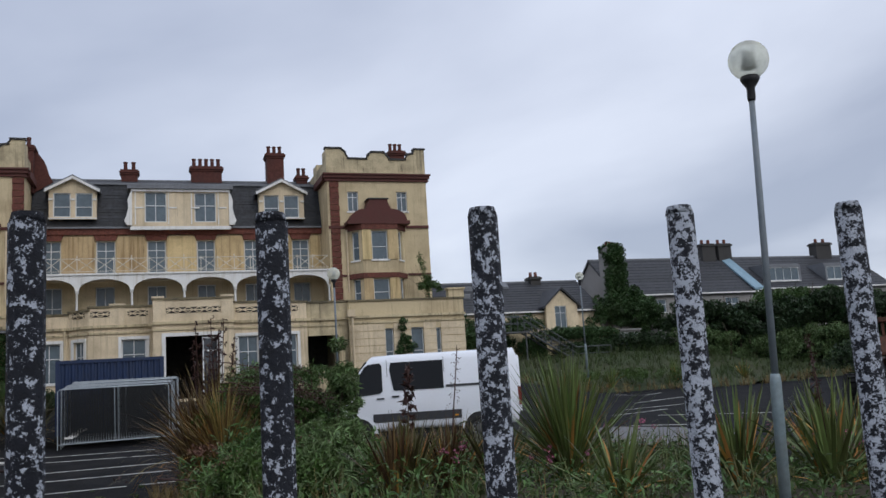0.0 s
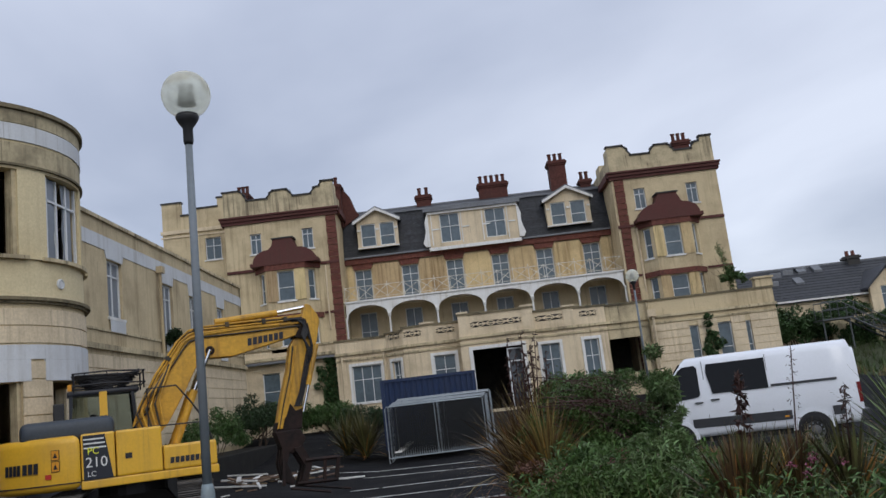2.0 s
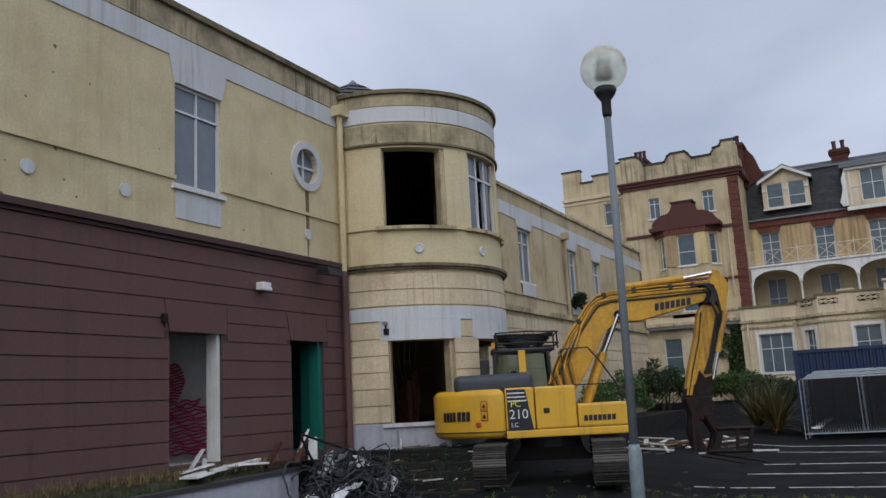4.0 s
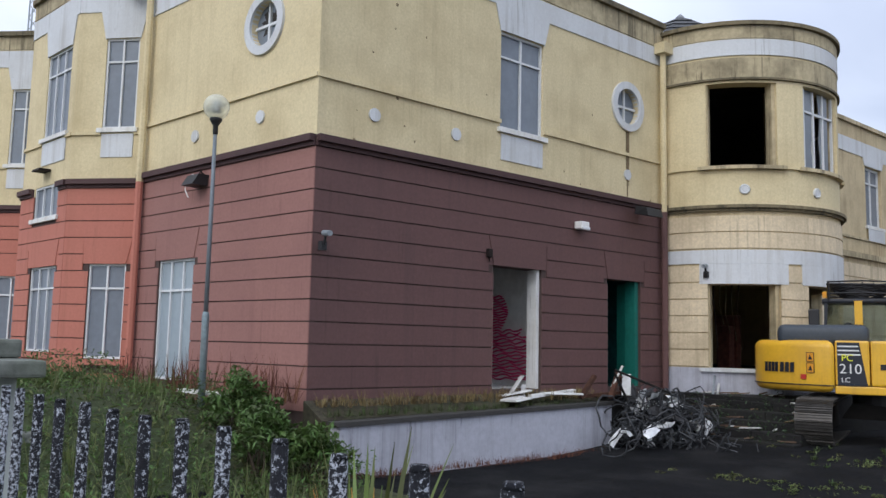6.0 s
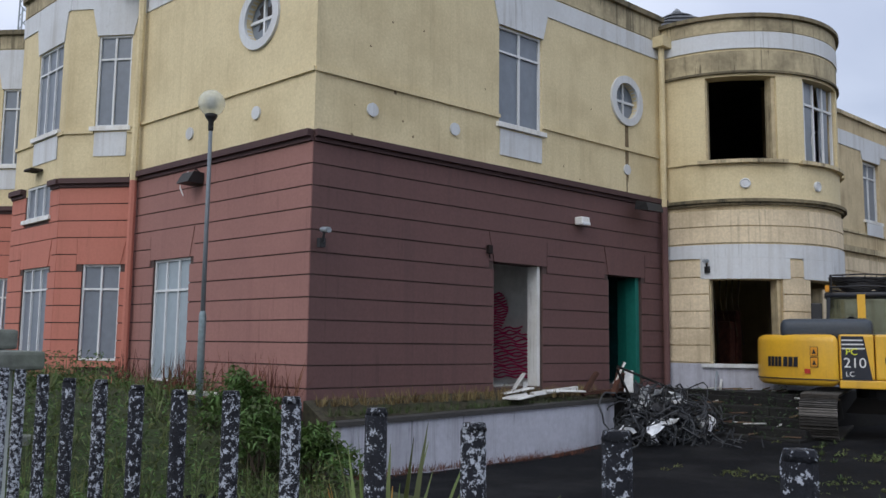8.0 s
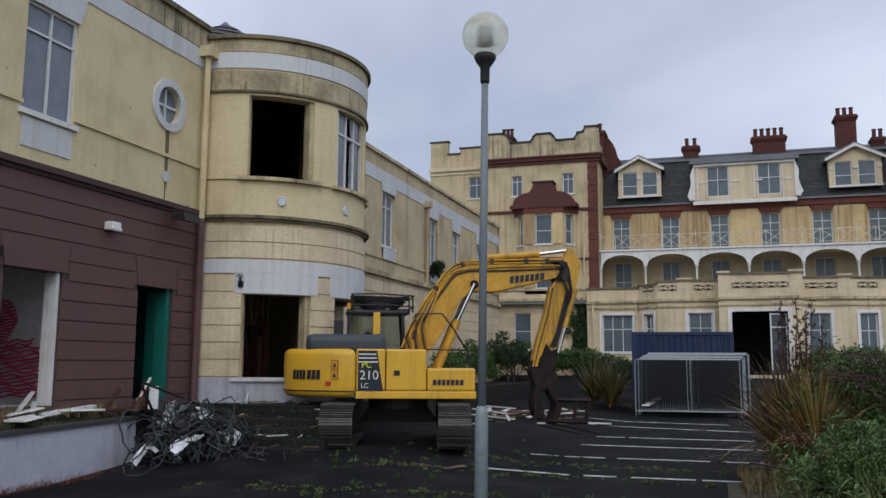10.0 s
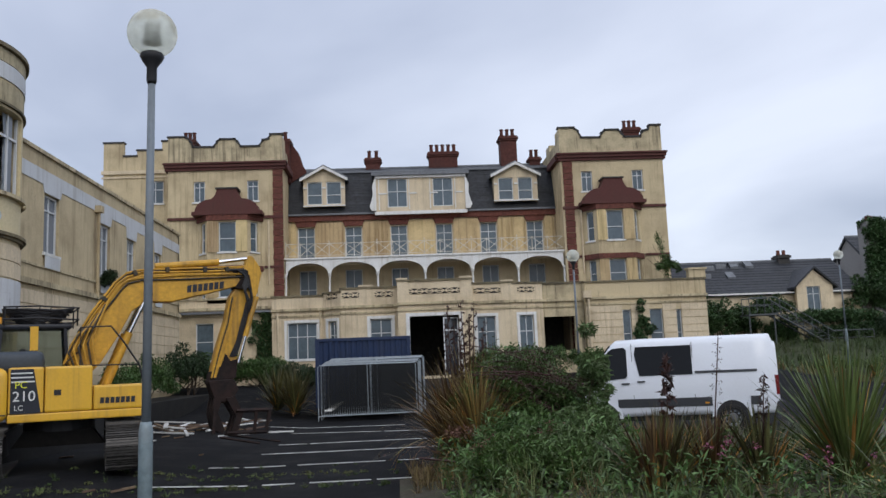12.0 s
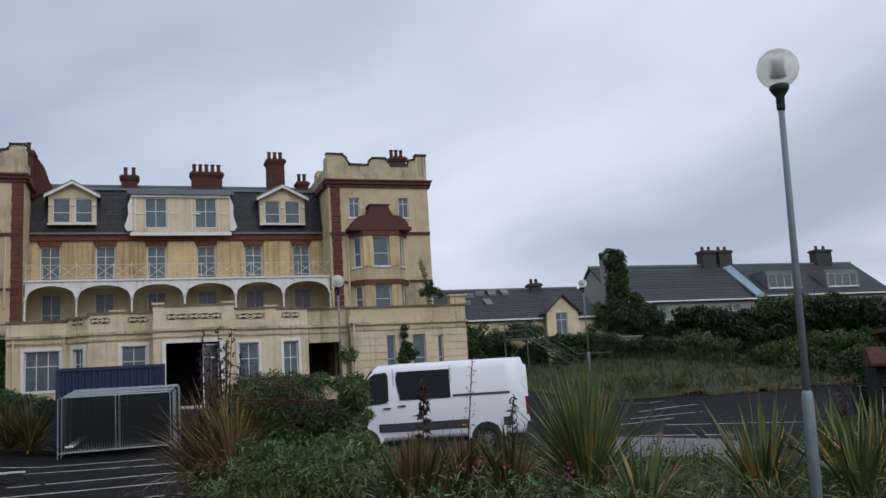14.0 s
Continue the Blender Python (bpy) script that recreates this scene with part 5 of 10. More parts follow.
def upper_bands(W, L, holes, lo=0.0, band=(8.52, 8.93), zp=ZP, gaps=()):
    """Mouldings of the upper storey along one face; gaps are stretches where a low window breaks the string course."""
    runs, u = [], lo
    for a, b in sorted(gaps):
        runs.append((u, a - 0.05))
        u = b + 0.05
    runs.append((u, L))
    for a, b in runs:
        if b - a < 0.05:
            continue
        bm = bmesh.new()
        W.box(bm, a, b, ZS, ZS + 0.07, 0.002, 0.06)
        W.box(bm, a, b, ZS + 0.07, ZS + 0.18, 0.002, 0.13)
        part("string_course", bm, "brown_dark", annex)
    bm = bmesh.new()
    u = lo
    for a, b, z0, z1 in sorted(holes):
        if ZS + 0.3 < z0 < ZM + 0.35:
            W.box(bm, u, a, ZM, ZM + 0.07, 0.002, 0.045)
            part("sill_course", bm, "yellow", annex)
            bm = bmesh.new()
            u = b
    W.box(bm, u, L, ZM, ZM + 0.07, 0.002, 0.045)
    part("sill_course", bm, "yellow", annex)
    bm = bmesh.new()
    W.box(bm, lo, L, band[0], band[1], 0.002, 0.022)
    part("white_band", bm, "white", annex)
    for a, b, z0, z1 in holes:
        if z0 < ZS + 0.3:
            continue
        bm = bmesh.new()
        W.prism(bm, [(a - 0.02, z1 - 0.02), (a + 0.0, z1), (b, z1), (b + 0.02, z1 - 0.02), (b + 0.16, band[0]), (a - 0.16, band[0])], 0.003, 0.024)
        part("flared_head", bm, "white", annex)
        bm = bmesh.new()
        W.box(bm, a + 0.02, b - 0.02, z0 - 0.62, z0 - 0.12, 0.002, 0.02)
        part("apron_panel", bm, "white", annex)
    bm = bmesh.new()
    W.box(bm, lo, L, zp - 0.02, zp + 0.10, -0.4, 0.1)
    part("coping", bm, "mossy_coping", annex)
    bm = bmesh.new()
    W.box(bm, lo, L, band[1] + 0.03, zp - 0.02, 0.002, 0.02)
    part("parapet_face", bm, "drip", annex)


bm = bmesh.new()
RCU, RCZ, RR = 8.03, 7.30, 0.40
AE.panel(bm, 0, LE, ZS, ZP, 0.35, e_up + [(RCU - 0.6, RCU + 0.6, RCZ - 0.6, RCZ + 0.6)])
round_hole(AE, RCU, RCZ, RR, RCU - 0.6, RCU + 0.6, RCZ - 0.6, RCZ + 0.6, bm)
part("upper_wall", bm, "yellow", annex)
round_window(AE, RCU, RCZ, RR, annex)
window(annex, AE, *e_up[0], 1, (0.74,), depth=0.05, bar=0.04, outer=0.05)
upper_bands(AE, LE, e_up)
for u in (1.12, 2.95, 8.02):
    roundel(AE, u, 5.76)
# rust run below the round window, chips along the wall
rdr = random.Random(17)
for du, w, z0 in ((0.0, 0.035, 5.05), (0.05, 0.02, 5.5), (-0.04, 0.015, 5.7)):
    bm = bmesh.new()
    zt = RCZ - RR - 0.14
    AE.prism(bm, [(RCU + du - w * 0.4, z0), (RCU + du + w * 0.3, z0), (RCU + du + w, (z0 + zt) / 2), (RCU + du + w, zt), (RCU + du - w, zt), (RCU + du - w * 0.8, (z0 + zt) / 2)], 0.001, 0.003)
    part("rust_run", bm, "run_stain", annex)
for k in range(34):
    u, z, r = rdr.uniform(0.3, LE - 0.4), rdr.choice((rdr.uniform(5.0, 5.6), rdr.uniform(5.0, 8.0))), rdr.uniform(0.012, 0.035)
    if abs(u - RCU) < 0.8 or any(a - 0.3 < u < b + 0.3 for a, b, z0, z1 in e_up):
        continue
    bm = bmesh.new()
    AE.prism(bm, [(u + r * math.cos(q) * rdr.uniform(0.6, 1.2), z + r * math.sin(q) * rdr.uniform(0.6, 1.4)) for q in (0, 1.1, 2.2, 3.2, 4.3, 5.3)], 0.001, 0.004)
    part("paint_chip", bm, "run_stain", annex)
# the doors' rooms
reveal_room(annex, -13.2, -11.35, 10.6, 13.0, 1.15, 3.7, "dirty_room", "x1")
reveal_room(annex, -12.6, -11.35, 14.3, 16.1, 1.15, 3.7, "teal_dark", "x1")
bm = bmesh.new()
for a, b in ((3.95, 4.0), (5.19, 5.27)):
    AE.box(bm, a, b, 1.15, 3.45, -0.3, -0.05)
part("door_jamb", bm, "white_trim", annex)
bm = bmesh.new()
hexa(bm, [(-11.3, 15.62, 1.2), (-11.3, 15.69, 1.2), (-11.6, 15.75, 1.2), (-11.6, 15.68, 1.2), (-11.3, 15.62, 3.38), (-11.3, 15.69, 3.38), (-11.6, 15.75, 3.38), (-11.6, 15.68, 3.38)])
AE.box(bm, 8.36, 8.48, 1.15, 3.42, -0.32, -0.06)
part("teal_door", bm, "teal", annex)
# spray paint on the inner wall
rngp = random.Random(4)
for k in range(17):
    bm = bmesh.new()
    xa, xb = -12.95, -11.62 + rngp.uniform(-0.12, 0.1) - (0.25 if k > 12 else 0)
    z = 1.28 + 0.062 * k
    n = 9
    tube(bm, [(xa + (xb - xa) * i / n, 12.965, z + 0.025 * math.sin(i * 1.9 + k) + rngp.uniform(-0.012, 0.012)) for i in range(n + 1)], 0.019, 5)
    part("spray_line", bm, "graffiti", annex)
for k in range(13):
    bm = bmesh.new()
    w = 0.42 + 0.18 * math.sin(k / 12 * 3.14)
    xa = -12.95
    z = 2.34 + 0.055 * k
    tube(bm, [(xa + w * i / 5, 12.965, z + 0.02 * math.sin(i * 2.1 + k)) for i in range(6)], 0.019, 5)
    part("spray_line", bm, "graffiti", annex)

# street face and bays further along
foot = [(-10.98, 7.25), (-16.45, 6.61), (-16.9, 6.8), (-18.19, 5.73), (-20.78, 5.5), (-21.4, 6.2), (-22.56, 6.38), (-23.76, 5.26), (-26.18, 4.99), (-26.7, 5.6), (-30.1, 5.72), (-34.6, 5.63)]
segs = [(foot[i + 1], foot[i]) for i in range(len(foot) - 1)]
spec_low = {0: [(0.86, 2.13, 1.2, 3.44)], 2: [(0.58, 1.42, 1.52, 3.46)], 3: [(0.82, 2.22, 1.62, 3.44)], 6: [(0.6, 1.4, 1.6, 3.43)], 7: [(0.88, 2.12, 1.6, 3.4)]}
spec_mid = {3: [(0.77, 2.11, 4.52, 5.24)], 7: [(0.77, 2.01, 4.54, 5.22)]}
spec_up = {2: [(0.66, 1.42, 6.32, 8.28)], 3: [(1.0, 2.3, 6.33, 8.25)], 6: [(0.66, 1.42, 6.3, 8.28)], 7: [(0.92, 2.12, 6.25, 8.26)]}
for i, (a, b) in enumerate(segs):
    W = Wall(a[0], a[1], b[0] - a[0], b[1] - a[1])
    L = math.hypot(b[0] - a[0], b[1] - a[1])
    low, mid, up = spec_low.get(i, []), spec_mid.get(i, []), spec_up.get(i, [])
    band, zp = ((8.52, 8.93), ZP) if i == 0 else ((8.87, 9.31), 9.72) if i < 8 else ((8.97, 9.4), 9.92)
    bm = bmesh.new()
    W.panel(bm, 0, L, -0.3, ZS, 0.3, low + mid)
    part("lower_wall", bm, "groove", annex)
    rustic(W, 0, L, "lit_brown" if i == 0 else "salmon", low + mid + [(p - 0.13, q + 0.13, z1, flare_top(z1)) for p, q, z0, z1 in low])
    for p, q, z0, z1 in low:
        flare(W, p, q, z1, "lit_brown" if i == 0 else "salmon")
        window(annex, W, p, q, z0, z1, 1 if q - p < 1.2 else 2, (0.74,), depth=0.03, bar=0.04, outer=0.045, pane="pane_pale" if i == 0 else "pane", sill=False)
        if i:
            bm = bmesh.new()
            W.box(bm, p - 0.12, min(L - 0.02, q + 0.12), z0 - 0.13, z0 - 0.01, -0.1, 0.09)
            part("window_ledge", bm, "salmon", annex)
    for p, q, z0, z1 in mid:
        window(annex, W, p, q, z0, z1, 2, (), depth=0.02, bar=0.04, outer=0.045)
        lamp = thing("floodlight", "rusty flat floodlight above a small window", "floodlight", "floodlights on the bays")
        bm = bmesh.new()
        hexa(bm, [W.p(u, z, d) for z, d0, d1 in ((5.53, 0.02, 0.28), (5.58, 0.02, 0.26)) for u, d in ((p + 0.45, d0), (p + 0.85, d0), (p + 0.85, d1), (p + 0.45, d1))])
        part("head", bm, "rust_dark", lamp)
    bm = bmesh.new()
    uc, zc = (3.98, 7.42) if i == 0 else (3.0, 7.58)
    if i in (0, 10):
        W.panel(bm, 0, L, ZS, zp, 0.3, up + [(uc - 0.6, uc + 0.6, zc - 0.6, zc + 0.6)])
        round_hole(W, uc, zc, 0.40, uc - 0.6, uc + 0.6, zc - 0.6, zc + 0.6, bm, 0.3)
    else:
        W.panel(bm, 0, L, ZS, zp, 0.3, up + mid)
    part("upper_wall", bm, "yellow", annex)
    if i in (0, 10):
        round_window(W, uc, zc, 0.40, annex, broken=i == 0)
    for p, q, z0, z1 in up:
        window(annex, W, p, q, z0, z1, 1 if q - p < 1.0 else 2, (0.74,), depth=0.03, bar=0.04, outer=0.045)
    upper_bands(W, L, up, band=band, zp=zp, gaps=[(p, q) for p, q, z0, z1 in mid])
    if i == 0:
        roundel(W, 3.98, 5.76)
        roundel(W, 1.93, 5.73)
bm = bmesh.new()
tube(bm, [(-16.3, 6.5, 0.9), (-16.3, 6.5, ZS)], 0.075, 8)
part("downpipe", bm, "salmon", annex)
bm = bmesh.new()
tube(bm, [(-16.3, 6.5, ZS), (-16.3, 6.5, 9.2)], 0.075, 8)
tube(bm, [(-10.86, 16.45, ZS), (-10.86, 16.45, 8.75)], 0.07, 8)
box(bm, -11.0, -10.7, 16.28, 16.62, 8.75, 9.0)
part("downpipe", bm, "yellow", annex)
bm = bmesh.new()
tube(bm, [(-10.85, 16.45, 1.1), (-10.85, 16.45, ZS)], 0.07, 8)
part("downpipe", bm, "brown", annex)
# roof slab, back and inner floor
bm = bmesh.new()
box(bm, -34, -11.3, 7.4, 44, 9.2, 9.3)
box(bm, -16.4, -11.3, 7.0, 7.4, 9.2, 9.3)
box(bm, -26.0, -17.2, 6.45, 7.4, 9.2, 9.3)
part("roof", bm, "lead", annex)
bm = bmesh.new()
box(bm, -34.6, -34.3, 5.9, 44, 0.2, 9.4)
box(bm, -34.3, -11.0, 44.0, 44.3, 0.2, 9.2)
part("back_wall", bm, "yellow", annex)

# round tower
TC, TR = (-11.0, 19.25), 2.62
holes_deg = [(-67.5, -33.75), (-18.75, 15.0), (30.0, 60.0)]
NSEG = 48


def arc_seg(i):
    a0, a1 = radians(-90 + 180 * i / NSEG), radians(-90 + 180 * (i + 1) / NSEG)
    return a0, a1, -90 + 180 * (i + 0.5) / NSEG


def arc_runs(skip):
    """Runs of neighbouring segments that are not in an opening."""
    runs, cur = [], []
    for i in range(NSEG):
        mid = arc_seg(i)[2]
        if skip and any(h0 < mid < h1 for h0, h1 in skip):
            if cur:
                runs.append(cur)
            cur = []
        else:
            cur.append(i)
    return runs + [cur] if cur else runs


def arc_band(bm, z0, z1, r0, r1, run):
    rows = []
    for i in [*run, run[-1] + 1]:
        a = radians(-90 + 180 * i / NSEG)
        rows.append([bm.verts.new((TC[0] + r * math.cos(a), TC[1] + r * math.sin(a), z)) for r, z in ((r0, z0), (r1, z0), (r1, z1), (r0, z1))])
    for p, q in zip(rows, rows[1:]):
        for k in range(4):
            bm.faces.new((p[k], p[(k + 1) % 4], q[(k + 1) % 4], q[k]))
    bm.faces.new(rows[0][::-1])
    bm.faces.new(rows[-1])


def tower_band(name, mat, *bands):
    for z0, z1, proud, skip in bands:
        for run in arc_runs(skip):
            bm = bmesh.new()
            arc_band(bm, z0, z1, TR - 0.35 if proud == 0 else TR + 0.001, TR + proud, run)
            part(name, bm, mat, annex)


tower_band("tower_wall", "cream", (-0.2, 1.55, 0, None), (1.55, 3.4, 0, holes_deg), (3.4, 5.0, 0, None))
tower_band("tower_wall", "yellow", (5.0, 6.02, 0, None), (6.02, 7.92, 0, holes_deg), (7.92, 9.24, 0, None))
nb = 9
tower_band("tower_rustication", "cream_pale", *[(1.6 + k * 0.37 + 0.012, 1.6 + (k + 1) * 0.37 - 0.012, 0.03, holes_deg if 1.6 + k * 0.37 < 3.3 else None) for k in range(nb) if not 3.85 < 1.6 + (k + 0.5) * 0.37 < 4.25])
tower_band("tower_lintel", "white", (3.86, 4.16, 0.04, None))
for h0, h1 in holes_deg:
    bm = bmesh.new()
    arc_band(bm, 3.41, 3.858, TR + 0.002, TR + 0.042, [i for i in range(NSEG) if h0 - 4 < arc_seg(i)[2] < h1 + 4])
    part("tower_lintel", bm, "white", annex)
tower_band("tower_string", "mossy_coping", (5.02, 5.08, 0.07, None), (5.08, 5.15, 0.13, None), (7.98, 8.03, 0.06, None), (9.24, 9.33, 0.10, None))
tower_band("tower_sill", "yellow", (5.97, 6.02, 0.05, None))
for h0, h1 in holes_deg:
    bm = bmesh.new()
    arc_band(bm, 5.95, 6.03, TR - 0.3, TR + 0.11, [i for i in range(NSEG) if h0 - 2 < arc_seg(i)[2] < h1 + 2])
    part("window_sill", bm, "parapet", annex)
for h0, h1 in holes_deg[:2]:
    bm = bmesh.new()
    arc_band(bm, 1.5, 1.58, TR - 0.3, TR + 0.13, [i for i in range(NSEG) if h0 - 2 < arc_seg(i)[2] < h1 + 2])
    part("window_sill", bm, "white", annex)
for a in (-50.0, -11.0):
    # small cast roundels under the upper openings
    bm = bmesh.new()
    c, q = Vector((TC[0] + TR * math.cos(radians(a)), TC[1] + TR * math.sin(radians(a)), 5.5)), Vector((math.cos(radians(a)), math.sin(radians(a)), 0))
    e = Vector((-q.y, q.x, 0))
    rings = []
    for rad, out in ((0.115, -0.02), (0.115, 0.03), (0.09, 0.045), (0.075, 0.03), (0.03, 0.035)):
        rings.append([bm.verts.new(c + q * out + e * (rad * math.cos(k * math.pi / 9)) + Vector((0, 0, rad * math.sin(k * math.pi / 9)))) for k in range(18)])
    for g, h in zip(rings, rings[1:]):
        for k in range(18):
            bm.faces.new((g[k], g[(k + 1) % 18], h[(k + 1) % 18], h[k]))
    bm.faces.new(rings[-1])
    part("roundel", bm, "white", annex)
tower_band("tower_band", "white", (8.55, 8.92, 0.03, None))
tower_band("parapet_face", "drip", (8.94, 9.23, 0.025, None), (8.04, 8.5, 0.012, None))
tower_band("tower_plinth", "planter_wall", (0.9, 1.58, 0.05, None))
# tower floors and inner wall, darkened in colour to deepen the shade inside
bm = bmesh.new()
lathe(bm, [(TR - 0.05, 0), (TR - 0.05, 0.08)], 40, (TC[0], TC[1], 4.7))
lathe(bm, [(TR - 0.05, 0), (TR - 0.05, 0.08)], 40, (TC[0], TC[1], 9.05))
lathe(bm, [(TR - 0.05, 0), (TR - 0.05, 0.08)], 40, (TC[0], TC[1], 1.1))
part("tower_floor", bm, "unlit_dark", annex)
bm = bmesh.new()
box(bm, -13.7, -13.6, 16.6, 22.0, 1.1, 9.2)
part("inner_wall", bm, "unlit_dark", annex)
bm = bmesh.new()
for x, y, w, z in ((-12.6, 19.6, 0.5, 3.1), (-11.9, 20.3, 0.35, 2.6), (-12.3, 20.9, 0.6, 2.9)):
    rbox(bm, x, x + w, y, y + 0.25, 1.15, z, 0.03)
part("bare_brick_pier", bm, "brick", annex)
bm = bmesh.new()
for k in range(8):
    tube(bm, [(-11.6 + 0.12 * k, 18.6 + 0.15 * k, 4.6), (-11.5 + 0.1 * k, 18.7 + 0.1 * k, 3.2 - 0.15 * (k % 3)), (-11.3 + 0.05 * k, 18.5 + 0.2 * k, 2.6 - 0.2 * (k % 4))], 0.02, 5)
part("hanging_lath", bm, "timber", annex)
for k, (h0, h1) in enumerate(holes_deg):
    # jambs and broken frame
    for zb, zt in ((6.02, 7.92), (1.55, 3.4)):
        bm = bmesh.new()
        for a in (h0, h1):
            r = radians(a)
            d, e = (math.cos(r), math.sin(r)), (-math.sin(r), math.cos(r))
            s = 0.03 if a == h0 else -0.09
            pts = [(TC[0] + rr * d[0] + q * e[0], TC[1] + rr * d[1] + q * e[1]) for rr, q in ((TR - 0.34, 0), (TR - 0.06, 0), (TR - 0.06, s), (TR - 0.34, s))]
            hexa(bm, [(x, y, z) for z in (zb, zt) for x, y in pts])
        part("window_jamb", bm, "parapet", annex)
    if k == 0:
        continue
    am = radians((h0 + h1) / 2)
    half = TR * radians(h1 - h0) / 2
    W = Wall(TC[0] + (TR - 0.02) * math.cos(am) + half * math.sin(am), TC[1] + (TR - 0.02) * math.sin(am) - half * math.cos(am), -math.sin(am), math.cos(am))
    bm = bmesh.new()
    for f in (0.0, 0.33, 0.66, 1.0):
        u = 0.12 + (2 * half - 0.24) * f
        W.box(bm, u - 0.03, u + 0.03, 6.04, 7.9, -0.2, -0.14)
    W.box(bm, 0.1, 2 * half - 0.1, 7.35, 7.4, -0.2, -0.14)
    wf = part("window", bm, "frame", annex)
    bm = bmesh.new()
    W.prism(bm, [(0.12, 6.05), (0.6, 6.05), (0.45, 6.6), (0.62, 7.0), (0.5, 7.9), (0.12, 7.9)], -0.185, -0.175)
    W.prism(bm, [(0.95, 6.05), (1.25, 6.05), (1.25, 7.9), (0.8, 7.9), (0.9, 7.2), (0.82, 6.8)], -0.185, -0.175)
    part("broken_pane", bm, "pane", wf)
# slate pyramid roof behind the parapet
bm = bmesh.new()
tip = (-13.0, 20.4, 11.38)
b4 = [(-13.0 + 3.3 * math.cos(radians(45 * k + 22.5)), 20.4 + 3.3 * math.sin(radians(45 * k + 22.5)), 9.45) for k in range(8)]
rows = 7
for i in range(rows):
    f0, f1 = i / rows, (i + 1) / rows
    ring0 = [tuple(p[j] + (tip[j] - p[j]) * f0 * 0.96 + (0 if j < 2 else 0.03) for j in range(3)) for p in b4]
    ring1 = [tuple(p[j] + (tip[j] - p[j]) * f1 * 0.96 for j in range(3)) for p in b4]
    va, vb = [bm.verts.new(p) for p in ring0], [bm.verts.new(p) for p in ring1]
    for k in range(8):
        bm.faces.new((va[k], va[(k + 1) % 8], vb[(k + 1) % 8], vb[k]))
part("turret_roof", bm, "slate", annex)
bm = bmesh.new()
lathe(bm, [(0.16, -0.12), (0.12, -0.04), (0.06, 0.02), (0.03, 0.05)], 10, tip)
part("finial", bm, "lead", annex)

# long rear wing towards the hotel
AL = Wall(-11.0, 21.8, 0, 1)
LL = 22.4
l_up = [(5.7, 6.9, 5.95, 7.85), (10.8, 11.9, 5.6, 7.75), (14.0, 15.15, 5.6, 7.65), (18.0, 19.1, 5.6, 7.6)]
bm = bmesh.new()
AL.panel(bm, 0, LL, -0.2, 4.95, 0.3)
AL.panel(bm, 0, LL, 4.95, 9.05, 0.3, l_up)
part("upper_wall", bm, "cream", annex)
AL.courses(annex, "cream_pale", 0, LL, 1.2, 4.7, 0.42, 0.03, 0.03)
bm = bmesh.new()
AL.box(bm, 0, LL, 4.85, 5.02, 0.002, 0.12)
AL.box(bm, 0, LL, 5.45, 5.52, 0.002, 0.05)
AL.box(bm, 0, LL, 9.05, 9.17, -0.35, 0.08)
part("string_course", bm, "parapet", annex)
bm = bmesh.new()
AL.box(bm, 0, LL, 8.12, 8.58, 0.002, 0.022)
for a, b, z0, z1 in l_up:
    AL.prism(bm, [(a - 0.05, z1 + 0.02), (b + 0.05, z1 + 0.02), (b + 0.16, 8.12), (a - 0.16, 8.12)], 0.002, 0.024)
    AL.box(bm, a, b, z0 - 0.48, z0 - 0.1, 0.052, 0.07)
part("white_band", bm, "white", annex)
for a, b, z0, z1 in l_up:
    window(annex, AL, a, b, z0, z1, 1, (0.74,))
bm = bmesh.new()
tube(bm, [(-10.88, 32.1, 4.9), (-10.88, 32.1, 8.1)], 0.06, 8)
box(bm, -11.0, -10.74, 31.95, 32.25, 8.05, 8.3)
part("downpipe", bm, "cream", annex)
for k, (yy, zz) in enumerate(((13.6, 4.43),)):
    lamp = thing("wall_light", "white bulkhead light on the brown wall", "wall light")
    bm = bmesh.new()
    rbox(bm, -10.97, -10.78, yy - 0.13, yy + 0.13, zz - 0.07, zz + 0.09, 0.025)
    part("housing", bm, "white_trim", lamp)
    bm = bmesh.new()
    rbox(bm, -10.80, -10.74, yy - 0.11, yy + 0.11, zz - 0.09, zz - 0.02, 0.02)
    part("lens", bm, "frame", lamp)
flood = thing("floodlight", "dark floodlight on a bracket under the string course", "floodlight")
bm = bmesh.new()
tube(bm, [(-10.97, 15.6, 4.95), (-10.55, 15.5, 5.0)], 0.025, 6)
part("bracket", bm, "black_plastic", flood)
bm = bmesh.new()
hexa(bm, [(-10.75, 15.2, 4.86), (-10.4, 15.2, 4.80), (-10.4, 15.75, 4.80), (-10.75, 15.75, 4.86), (-10.75, 15.25, 5.05), (-10.45, 15.2, 4.98), (-10.45, 15.75, 4.98), (-10.75, 15.7, 5.05)])
part("head", bm, "black_plastic", flood)
for x, y, z, dx, dy in ((-10.86, 7.36, 3.62, 0.28, -0.05), (-10.0, 16.78, 3.78, 0.06, -0.22)):
    cctv = thing("security_camera", "small wall-mounted security camera on an arm", "security camera")
    bm = bmesh.new()
    tube(bm, [(x, y, z - 0.16), (x + dx * 0.2, y + dy * 0.2, z - 0.16), (x + dx * 0.4, y + dy * 0.4, z)], 0.022, 6)
    box(bm, x - 0.05, x + 0.05, y - 0.05, y + 0.05, z - 0.24, z - 0.1)
    part("bracket", bm, "black_plastic", cctv)
    bm = bmesh.new()
    tube(bm, [(x + dx * 0.1, y + dy * 0.1, z + 0.03), (x + dx, y + dy, z)], 0.045, 8)
    part("housing", bm, "galv", cctv)
